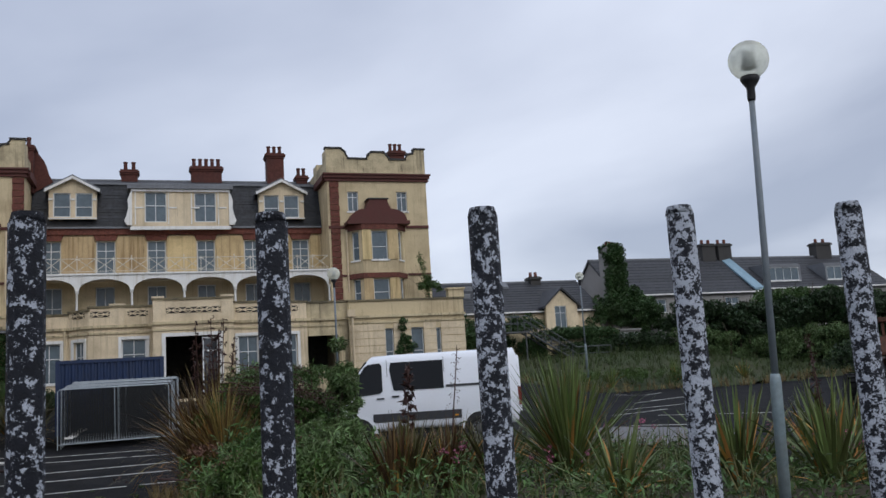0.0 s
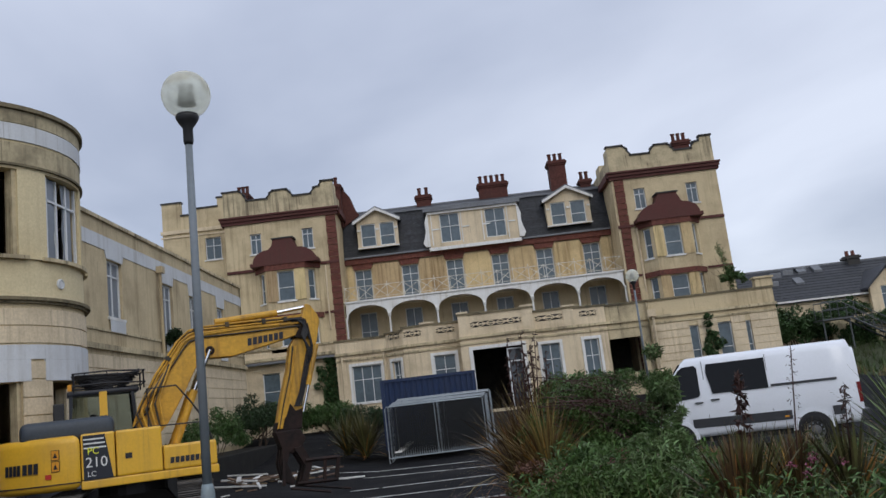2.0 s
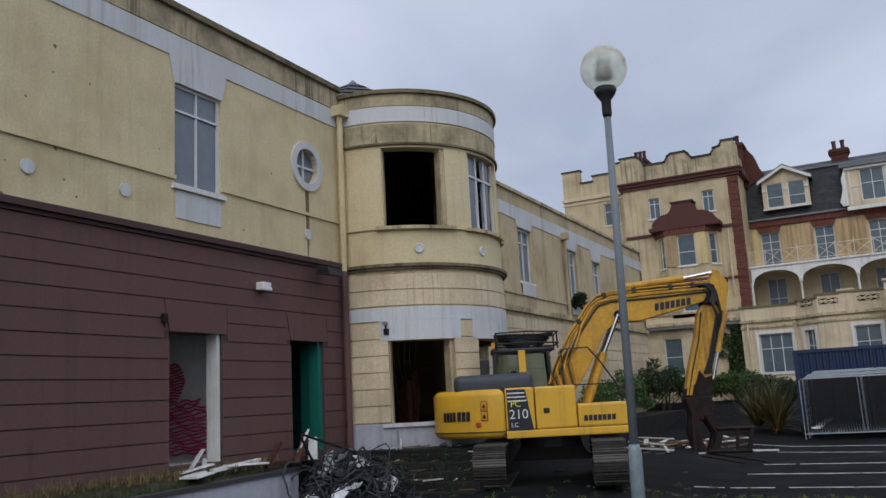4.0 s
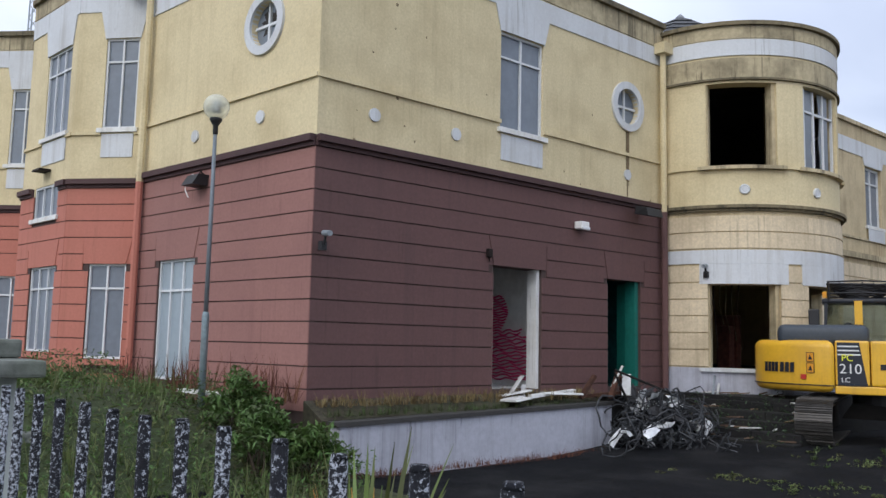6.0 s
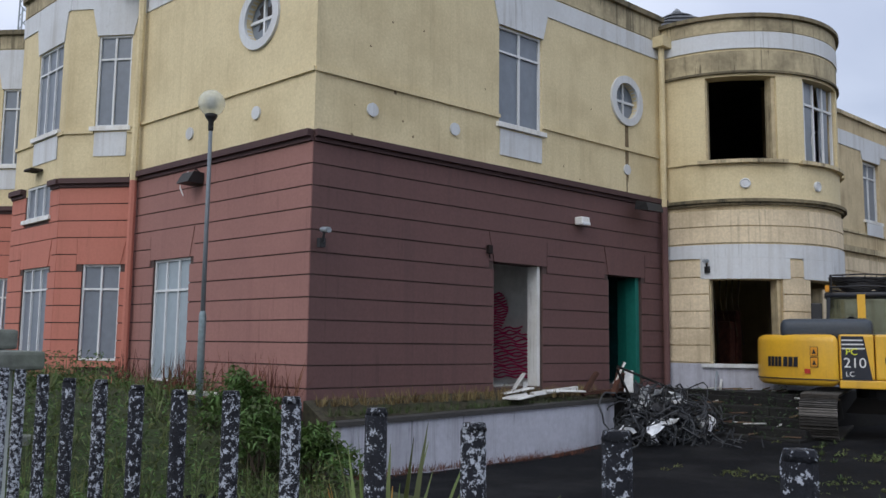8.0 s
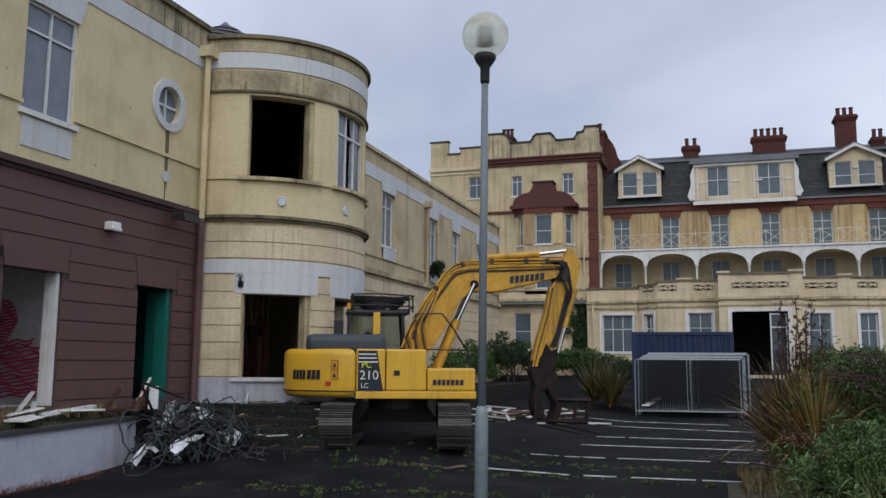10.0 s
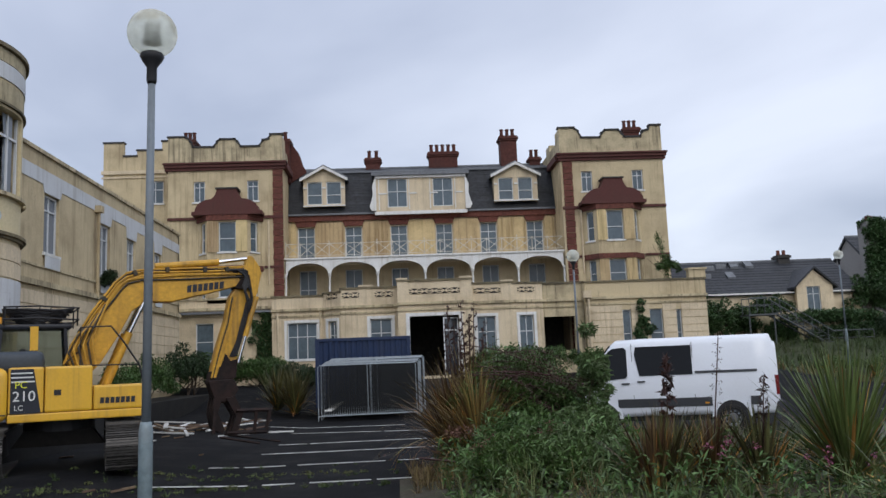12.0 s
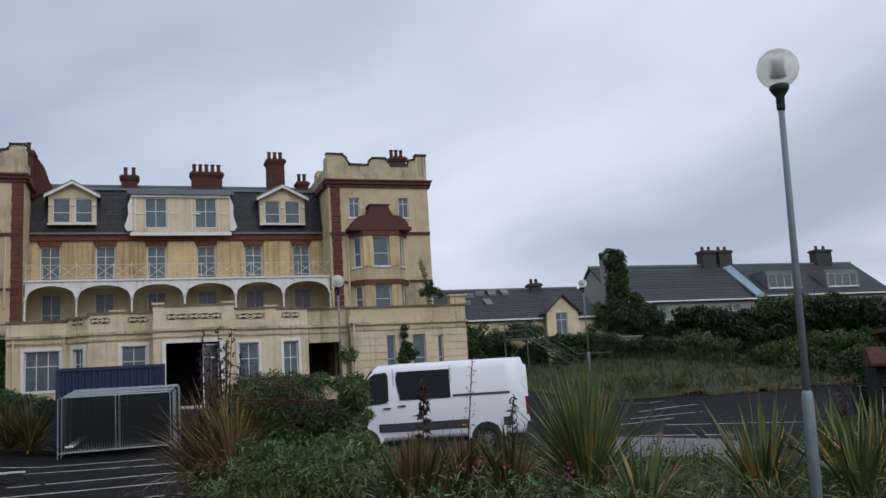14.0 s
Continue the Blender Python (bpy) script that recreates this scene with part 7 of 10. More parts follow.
part("counterweight", bm, "digger_yellow", S, "", True)
# dark band laid round the counterweight, painted as a groove's shade
bm = bmesh.new()
slab(bm, [(x * 1.006 - 0.003, y * 1.006, 1.24) for x, y in plan], (0, 0, 0.025))
part("counterweight_groove", bm, "decal_dark", S)
# deck, side doors, step box
bm = bmesh.new()
rbox(bm, -1.11, 1.75, -1.35, 1.35, 1.08, 1.26, 0.03)
part("deck", bm, "digger_yellow", S)
for x0, x1, y0, y1, z1, nm in ((-1.10, -0.42, -1.36, -0.45, 2.24, "side_door"), (-0.40, 0.55, -1.36, -0.45, 2.24, "side_door"), (0.57, 1.72, -1.36, -0.62, 1.80, "front_box"), (-1.10, -1.0, 0.55, 0.9, 1.5, "side_door")):
    bm = bmesh.new()
    rbox(bm, x0, x1, y0, y1, 1.265, z1, 0.05, 2)
    part(nm, bm, "digger_yellow", S)
bm = bmesh.new()
rbox(bm, -2.3, -0.38, -0.85, 0.28, 2.1, 2.6, 0.2, 5)
part("engine_cover", bm, "digger_grey", S, "dark grey rounded engine cover", True)
bm = bmesh.new()
for k in range(6):
    box(bm, -0.98 + 0.08 * k, -0.93 + 0.08 * k, -0.70, -0.2, 2.592, 2.612)
part("vent", bm, "black_plastic", S)
# cab on the far side
cx0, cx1, cy0, cy1, cz0, cz1 = -1.38, 0.26, 0.36, 1.32, 1.26, 3.14
bm = bmesh.new()
rbox(bm, cx0 + 0.04, cx1, cy0, cy1, cz1, cz1 + 0.12, 0.05)
cab = part("cab", bm, "decal_dark", S, "dark cab frame")
for x, y, lean in ((cx0, cy0, 0.1), (cx0, cy1 - 0.07, 0.1), (cx1 - 0.07, cy0, -0.12), (cx1 - 0.07, cy1 - 0.07, -0.12)):
    bm = bmesh.new()
    hexa(bm, [(x, y, cz0), (x + 0.07, y, cz0), (x + 0.07, y + 0.07, cz0), (x, y + 0.07, cz0), (x + lean, y, cz1), (x + 0.07 + lean, y, cz1), (x + 0.07 + lean, y + 0.07, cz1), (x + lean, y + 0.07, cz1)])
    part("cab_post", bm, "decal_dark", cab)
for x0, x1, y0, y1, z1 in ((cx0, cx1, cy0, cy0 + 0.06, 2.2), (cx0, cx1, cy1 - 0.06, cy1, 2.0), (cx0, cx0 + 0.06, cy0, cy1, 2.25)):
    bm = bmesh.new()
    box(bm, x0, x1, y0, y1, cz0, z1)
    part("cab_panel", bm, "decal_dark", cab)
bm = bmesh.new()
box(bm, -0.64, -0.47, cy0 - 0.02, cy0 + 0.1, 1.3, 3.2)
part("yellow_pillar", bm, "digger_yellow", cab)
for y in (cy0 + 0.03, cy1 - 0.04):
    bm = bmesh.new()
    box(bm, cx0 + 0.08, cx1 - 0.08, y, y + 0.01, 2.0, cz1)
    part("cab_window", bm, "cab_glass", cab)
bm = bmesh.new()
rbox(bm, -0.85, -0.7, 0.6, 1.05, 1.9, 2.7, 0.05)
rbox(bm, -0.85, -0.3, 0.6, 1.05, 1.7, 1.9, 0.05)
part("seat", bm, "black_plastic", cab)
# roof guard: a bent frame with cable coiled over it
bm = bmesh.new()
for k in range(7):
    tube(bm, [(cx0 + 0.2 + 0.24 * k, cy0 - 0.1, 3.60 + 0.05 * math.sin(k * 2.3)), (cx0 + 0.22 + 0.25 * k, cy1 + 0.1, 3.62 + 0.04 * math.cos(k))], 0.018, 5)
for z in (3.34, 3.62):
    for y in (cy0 - 0.1, cy1 + 0.1):
        tube(bm, [(cx0 + 0.16, y, z + 0.03), (cx0 + 0.9, y, z + 0.05 * math.sin(7 * y)), (cx1 + 0.14, y, z)], 0.02, 5)
    for x in (cx0 + 0.18, cx1 + 0.12):
        tube(bm, [(x, cy0 - 0.1, z), (x, cy1 + 0.1, z)], 0.02, 5)
for x in (cx0 + 0.2, cx1 + 0.1):
    for y in (cy0 - 0.08, cy1 + 0.08):
        tube(bm, [(x, y, 3.2), (x, y, 3.64)], 0.02, 5)
for k in range(30):
    tube(bm, [(cx0 + 0.92 + (0.42 + 0.012 * k) * math.cos(q * 0.42 + 0.3 * k), 0.84 + 0.42 * math.sin(q * 0.42 + 0.3 * k), 3.30 + 0.0105 * k + 0.03 * math.sin(q + 1.7 * k)) for q in range(13)], 0.02, 5)
part("roof_bar", bm, "black_plastic", cab)
bm = bmesh.new()
rbox(bm, cx0 - 0.26, cx0 - 0.02, cy0 - 0.12, cy0 - 0.02, 2.35, 3.0, 0.03)
part("mirror", bm, "black_plastic", cab)
bm = bmesh.new()
box(bm, cx0 + 0.06, cx0 + 0.15, cy0 - 0.05, cy0 + 0.05, 3.27, 3.42)
part("work_light", bm, "decal_orange", cab)
bm = bmesh.new()
tube(bm, [(0.3, -1.2, 2.2), (0.3, -1.2, 3.08), (0.93, -1.2, 3.1), (1.2, -1.2, 2.75), (1.55, -1.2, 2.2), (1.64, -1.2, 1.8)], 0.022, 6)
tube(bm, [(0.3, -1.2, 2.24), (1.53, -1.2, 2.23)], 0.018, 6)
part("handrail", bm, "black_plastic", S)
# boom: bent box seen from the side as a knee with a straight outer half
boom_top = [(0.12, 2.35), (0.22, 2.68), (0.62, 3.38), (1.16, 4.16), (1.38, 4.33), (1.7, 4.42), (2.6, 4.47), (4.2, 4.53)]
boom_low = [(4.26, 4.2), (3.95, 4.1), (3.3, 3.93), (2.4, 3.72), (2.1, 3.72), (1.8, 3.72), (1.5, 3.5), (1.2, 2.92), (0.82, 2.3), (0.5, 1.95), (0.25, 2.0)]
bm = bmesh.new()
profile_x(bm, boom_top + boom_low, -0.33, 0.13, 0.025)
boom = part("boom", bm, "digger_worn", S)
for side_y in (-0.336, 0.126):
    # welded seam strips along both webs
    bm = bmesh.new()
    for (xa, za), (xb, zb) in zip(boom_top[1:], boom_top[2:]):
        hexa(bm, [(xa + 0.02, side_y, za - 0.07), (xb + 0.02, side_y, zb - 0.07), (xb + 0.02, side_y + 0.01, zb - 0.07), (xa + 0.02, side_y + 0.01, za - 0.07), (xa + 0.02, side_y, za - 0.05), (xb + 0.02, side_y, zb - 0.05), (xb + 0.02, side_y + 0.01, zb - 0.05), (xa + 0.02, side_y + 0.01, za - 0.05)])
    part("weld_seam", bm, "digger_worn", boom)
# hydraulic lines along the boom's back, clamped at intervals
for j in range(10):
    bm = bmesh.new()
    lift = 0.05 - 0.075 * max(0, 4 - j) * 0.8 + 0.02 * math.sin(2.1 * j)
    yy = -0.36 + 0.075 * max(0, j - 4)
    pts = [(0.05 + 0.1 * (j % 4), yy, 2.3), *[(x - 0.6 * lift * (1 if x < 1.3 else 0.15), yy, z + lift * (0.6 if x < 1.3 else 1.0) + 0.018 * math.sin(1.7 * j + 2.3 * i)) for i, (x, z) in enumerate(boom_top[1:])]]
    tube(bm, pts, 0.022, 6)
    part("hydraulic_line", bm, "digger_worn" if j % 5 else "hose_dark", boom)
for x, z, ang in ((0.42, 3.05, 60), (0.88, 3.78, 56), (1.55, 4.4, 20), (2.3, 4.49, 3), (3.2, 4.51, 3), (3.75, 4.53, 3)):
    bm = bmesh.new()
    b3 = bmesh.new()
    rbox(b3, -0.05, 0.05, -0.4, 0.18, -0.06, 0.07, 0.012, 1)
    join(bm, b3, Matrix.Translation((x, 0, z)) @ Matrix.Rotation(radians(-ang), 4, "Y"))
    part("hose_clamp", bm, "hose_dark", boom)
bm = bmesh.new()
b3 = bmesh.new()
lathe(b3, [(0.07, -0.27), (0.11, -0.25), (0.11, 0.25), (0.07, 0.27)], 14)
join(bm, b3, Matrix.Translation((1.86, -0.1, 3.9)) @ Matrix.Rotation(radians(90), 4, "X"))
part("pivot_boss", bm, "rust_dark", boom)
for k in range(5):
    # dark hoses looped at the boom's nose
    bm = bmesh.new()
    o = 0.05 * k
    tube(bm, [(3.7 + o, -0.36, 4.5), (4.0 + o, -0.40, 4.52), (4.2 + 0.4 * o, -0.42, 4.36 - o), (4.12 + 0.3 * o, -0.42, 4.1 - 0.6 * o), (4.28, -0.38, 3.8 - o), (4.42 - o, -0.33, 3.55 - o)], 0.024, 6)
    part("hose", bm, "black_plastic", boom)
bm = bmesh.new()
profile_x(bm, [(3.86, 4.5), (4.28, 4.52), (4.34, 4.2), (4.2, 4.02), (3.95, 4.06), (4.08, 4.28)], -0.36, 0.16, 0.02)
part("boom_nose", bm, "rust_dark", boom)
for j in range(6):
    # hoses sagging from the deck to the boom's foot
    bm = bmesh.new()
    tube(bm, [(0.25 + 0.09 * j, -0.5, 2.2), (0.12 + 0.1 * j, -0.48, 2.55 + 0.05 * j), (0.32 + 0.08 * j, -0.42, 2.95 + 0.04 * j), (0.62 + 0.07 * j, -0.38, 3.25 + 0.1 * j)], 0.026, 6)
    part("hose", bm, "digger_worn" if j % 2 else "hose_dark", boom)
for y in (-0.5, 0.3):
    bm = bmesh.new()
    tube(bm, [(0.9, y, 1.7), (1.42, y, 2.98)], 0.085, 12)
    part("lift_cylinder", bm, "digger_worn", S)
    bm = bmesh.new()
    tube(bm, [(1.4, y, 2.94), (1.84, y, 3.9)], 0.045, 10)
    part("lift_rod", bm, "chrome", S)
# arm, narrowing to a rust-black foot
arm_p = [(4.33, 4.92), (4.45, 4.88), (4.62, 4.62), (4.66, 4.45), (4.55, 3.95), (4.36, 3.5), (4.07, 2.55), (3.93, 1.9), (3.32, 1.78), (3.5, 2.54), (3.72, 3.25), (3.84, 3.85), (4.0, 4.08), (4.22, 4.6)]
bm = bmesh.new()
profile_x(bm, arm_p, -0.26, 0.06, 0.03)
arm = part("arm", bm, "digger_worn", S)
bm = bmesh.new()
profile_x(bm, [(3.98, 1.82), (3.28, 1.7), (3.36, 2.0), (3.6, 2.12), (3.72, 2.45), (3.85, 2.25), (4.03, 2.3)], -0.275, 0.075, 0.02)
part("arm_foot", bm, "rust_dark", arm, "rust-black lower end of the arm")
for j in range(4):
    bm = bmesh.new()
    tube(bm, [(3.98 - 0.04 * j, -0.29, 3.85), (3.86 - 0.04 * j, -0.3, 3.2), (3.62 - 0.04 * j, -0.3, 2.4), (3.46 - 0.03 * j, -0.3, 1.85)], 0.022, 6)
    part("hydraulic_line", bm, "digger_worn" if j != 2 else "hose_dark", arm)
bm = bmesh.new()
tube(bm, [(2.05, -0.1, 4.6), (3.6, -0.1, 4.74)], 0.085, 12)
part("arm_cylinder", bm, "digger_worn", S)
bm = bmesh.new()
tube(bm, [(3.55, -0.1, 4.735), (4.44, -0.1, 4.86)], 0.05, 10)
part("arm_rod", bm, "chrome", S)
bm = bmesh.new()
tube(bm, [(4.5, -0.32, 3.85), (4.2, -0.34, 2.85)], 0.065, 10)
part("bucket_cylinder", bm, "digger_worn", arm)
bm = bmesh.new()
tube(bm, [(4.22, -0.34, 2.9), (4.02, -0.34, 2.2)], 0.04, 10)
part("bucket_rod", bm, "chrome", arm)
for j in range(5):
    bm = bmesh.new()
    tube(bm, [(4.12 + 0.05 * j, -0.30, 4.4), (4.32 + 0.03 * j, -0.36 + 0.03 * j, 4.05 - 0.08 * j), (4.4 - 0.04 * j, -0.33, 3.7), (4.22 - 0.06 * j, -0.31, 3.1 - 0.1 * j), (3.98 - 0.04 * j, -0.30, 2.35)], 0.018, 6)
    part("hose", bm, "black_plastic", arm)
# grapple with its jaws and a frame of scrap in them
gr = bmesh.new()
profile_x(gr, [(3.28, 1.78), (3.92, 1.8), (4.04, 1.55), (3.9, 1.32), (3.65, 1.22), (3.42, 1.36)], -0.33, 0.13, 0.03)
gp2 = part("grapple", gr, "rust_dark", S, "rusty hydraulic grapple")
for j, off in enumerate((-0.36, -0.1, 0.16)):
    bm = bmesh.new()
    profile_x(bm, [(3.42, 1.4), (3.6, 1.32), (3.5, 1.0), (3.66, 0.6), (3.62, 0.48), (3.42, 0.6), (3.34, 1.0)], off - 0.04, off + 0.04)
    part("tine", bm, "rust_dark", gp2)
    bm = bmesh.new()
    profile_x(bm, [(3.7, 1.35), (3.92, 1.38), (4.12, 0.95), (4.0, 0.55), (3.8, 0.45), (3.94, 0.9)], off - 0.04, off + 0.04)
    part("tine", bm, "rust_dark", gp2)
for a, b, w in (((3.95, -0.42, 1.02), (4.86, -0.3, 1.0), 0.05), ((4.82, -0.3, 1.0), (4.72, -0.3, 0.46), 0.06), ((4.46, -0.35, 0.98), (4.4, -0.35, 0.42), 0.05), ((3.7, -0.45, 0.5), (4.76, -0.32, 0.46), 0.045), ((3.95, 0.3, 1.0), (4.8, 0.3, 0.98), 0.05), ((4.78, -0.3, 1.0), (4.78, 0.32, 0.98), 0.05), ((3.5, -0.6, 0.42), (4.5, -0.5, 0.20), 0.028), ((3.7, -0.2, 0.46), (5.2, 0.1, 0.16), 0.028), ((3.42, -0.45, 1.15), (3.36, -0.5, 0.5), 0.05)):
    bm = bmesh.new()
    tube(bm, [a, b], w, 4)
    part("scrap_bar", bm, "rust_dark", gp2, "scrap frame held in the jaws")


def lettering(txt, size, m, mat, parent, name="lettering"):
    cu = bpy.data.curves.new("text", "FONT")
    cu.body, cu.size, cu.extrude, cu.align_x = txt, size, 0.002, "CENTER"
    tmp = new("text_tmp", cu)
    me = bpy.data.meshes.new_from_object(tmp)
    bpy.data.objects.remove(tmp)
    ob = shared(name, finish(me, mat), parent, m)
    return ob


def side_m(x, y, z, turn=0.0):
    """Standing on a face that looks to local -y."""
    return Matrix.Translation((x, y, z)) @ Matrix.Rotation(turn, 4, "Z") @ Matrix.Rotation(radians(90), 4, "X")


bm = bmesh.new()
hexa(bm, [(-1.06, -1.366, 1.27), (-0.47, -1.366, 1.27), (-0.47, -1.36, 1.27), (-1.06, -1.36, 1.27), (-1.06, -1.366, 2.2), (-0.62, -1.366, 2.2), (-0.62, -1.36, 2.2), (-1.06, -1.36, 2.2)])
dec = part("decal_panel", bm, "decal_dark", S, "dark model panel with white lettering")
bm = bmesh.new()
for k in range(3):
    box(bm, -1.05, -0.64 - 0.02 * (2 - k) + 0.04, -1.37, -1.365, 2.1 - 0.09 * k, 2.13 - 0.09 * k)
part("stripe", bm, "decal_white", dec)
lettering("PC", 0.2, side_m(-0.86, -1.372, 1.80), M["decal_lime"], dec)
lettering("210", 0.3, side_m(-0.80, -1.372, 1.53), M["decal_white"], dec)
lettering("LC", 0.15, side_m(-0.90, -1.372, 1.34), M["decal_white"], dec)


def maker_mark(W, u, z, w, h, parent):
    """The maker's mark as plain dark bars."""
    bm = bmesh.new()
    n = max(3, round(w / 0.11))
    s = w / n
    for k in range(n):
        W.prism(bm, [(u + k * s, z), (u + k * s + s * 0.78, z), (u + k * s + s * 0.86, z + h), (u + k * s + s * 0.08, z + h)], 0.0, 0.006)
    part("maker_mark", bm, "decal_dark", parent, "row of plain dark bars")


maker_mark(Wall(0.0, -1.365, 1, 0), 0.70, 1.40, 0.75, 0.13, S)
def curve_wall(a, b, out):
    W = Wall(a[0], a[1], b[0] - a[0], b[1] - a[1])
    W.o = (W.o[0] + W.n[0] * out, W.o[1] + W.n[1] * out)
    return W


maker_mark(curve_wall(plan[4], plan[3], 0.022), 0.0, 1.52, 0.40, 0.22, S)
maker_mark(curve_wall(plan[3], plan[2], 0.022), 0.0, 1.52, 0.37, 0.22, S)
CWW = curve_wall(plan[2], plan[1], 0.02)
for z0, z1 in ((1.76, 1.97), (1.52, 1.74)):
    bm = bmesh.new()
    CWW.box(bm, 0.13, 0.30, z0, z1, 0.0, 0.008)
    lb = part("warning_label", bm, "black_plastic", S)
    bm = bmesh.new()
    CWW.box(bm, 0.142, 0.288, z0 + 0.012, z1 - 0.012, 0.002, 0.012)
    part("label_face", bm, "decal_orange", lb)
    bm = bmesh.new()
    CWW.prism(bm, [(0.17, z0 + 0.05), (0.26, z0 + 0.05), (0.215, z1 - 0.05)], 0.004, 0.015)
    part("label_sign", bm, "black_plastic", lb)
bm = bmesh.new()
CWW.box(bm, 0.0, 0.12, 1.38, 1.48, -0.01, 0.012)
part("reflector", bm, "decal_red", S)
bm = bmesh.new()
for k in range(7):
    u0 = 2.77 + 0.132 * k
    zz = 3.94 + 0.125 * (u0 - 2.77)
    hexa(bm, [(u0, -0.34, zz), (u0 + 0.1, -0.34, zz + 0.012), (u0 + 0.1, -0.332, zz + 0.012), (u0, -0.332, zz), (u0 + 0.012, -0.34, zz + 0.18), (u0 + 0.112, -0.34, zz + 0.192), (u0 + 0.112, -0.332, zz + 0.192), (u0 + 0.012, -0.332, zz + 0.18)])
part("maker_mark", bm, "decal_dark", boom, "row of plain dark bars")
bm = bmesh.new()
box(bm, -0.22, -0.08, -1.372, -1.358, 1.62, 1.74)
part("latch", bm, "black_plastic", S)

# ---------------------------------------------------------------- van
van = thing("panel_van", "white panel van with a black lower strip and dark side windows", "van", at=(9.85, 22.5, 0.0), rz=164.3)
# local: x forward from the rear bumper, y to the left of travel; its left side faces the camera
VL, VH, VW = 5.25, 2.42, 1.92


def van_section(x):
    """Half width at the sill and roof, roof height and floor height at x."""
    if x < 0.12:
        return 0.93, 0.80, 2.22, 0.55
    if x < 3.98:
        return 0.97, 0.82, 2.42, 0.42
    if x < 4.72:
        f = (x - 3.98) / 0.74
        return 0.965, 0.80 - 0.02 * f, 2.40 - 0.85 * f ** 1.25, 0.40
    f = (x - 4.72) / 0.53
    return 0.96 - 0.14 * f ** 2, 0.78 - 0.16 * f ** 2, 1.50 - 0.42 * f ** 1.5, 0.40


bm = bmesh.new()
xs = [0.0, 0.05, 0.12, 0.6, 1.5, 2.5, 3.3, 3.98, 4.15, 4.35, 4.55, 4.72, 4.88, 5.02, 5.14, 5.22]
rows = []
for x in xs:
    ws, wr, zr, zf = van_section(x)
    belt = min(1.35, zr - 0.12)
    pr = [(ws * 0.95, zf), (ws, zf + 0.12), (ws + 0.01, belt * 0.72), (ws, belt), (ws - (ws - wr) * 0.72 * (zr - 0.22 - belt) / max(0.2, zr - belt), zr - 0.22 if zr - 0.22 > belt else belt + 0.02), (wr + 0.01, zr - 0.09), (wr - 0.10, zr - 0.02), (wr - 0.35, zr)]
    row = [bm.verts.new((x, -y, z)) for y, z in pr] + [bm.verts.new((x, y, z)) for y, z in pr[::-1]]
    rows.append(row)
n = len(rows[0])
for p, q in zip(rows, rows[1:]):
    for k in range(n):
        bm.faces.new((p[k], p[(k + 1) % n], q[(k + 1) % n], q[k]))
bm.faces.new(rows[0])
bm.faces.new(rows[-1][::-1])
part("body", bm, "van_white", van, "", True)


def on_side(pts, mat, name, label="", off=0.012, sgn=-1, th=0.02):
    """A panel that follows the body's side; pts of (x, z)."""
    def yy(x, z):
        ws, wr, zr, zf = van_section(x)
        belt = min(1.35, zr - 0.12)
        if z <= belt:
            return ws + 0.01
        return ws + 0.01 - (ws - wr) * 0.72 * (z - belt) / max(0.2, zr - belt)
    bm = bmesh.new()
    a = [bm.verts.new((x, sgn * (yy(x, z) + off), z)) for x, z in pts]
    b = [bm.verts.new((x, sgn * (yy(x, z) + off - th), z)) for x, z in pts]
    bm.faces.new(a)
    bm.faces.new(b[::-1])
    for i in range(len(a)):
        j = (i + 1) % len(a)
        bm.faces.new((a[i], b[i], b[j], a[j]))
    return part(name, bm, mat, van, label)


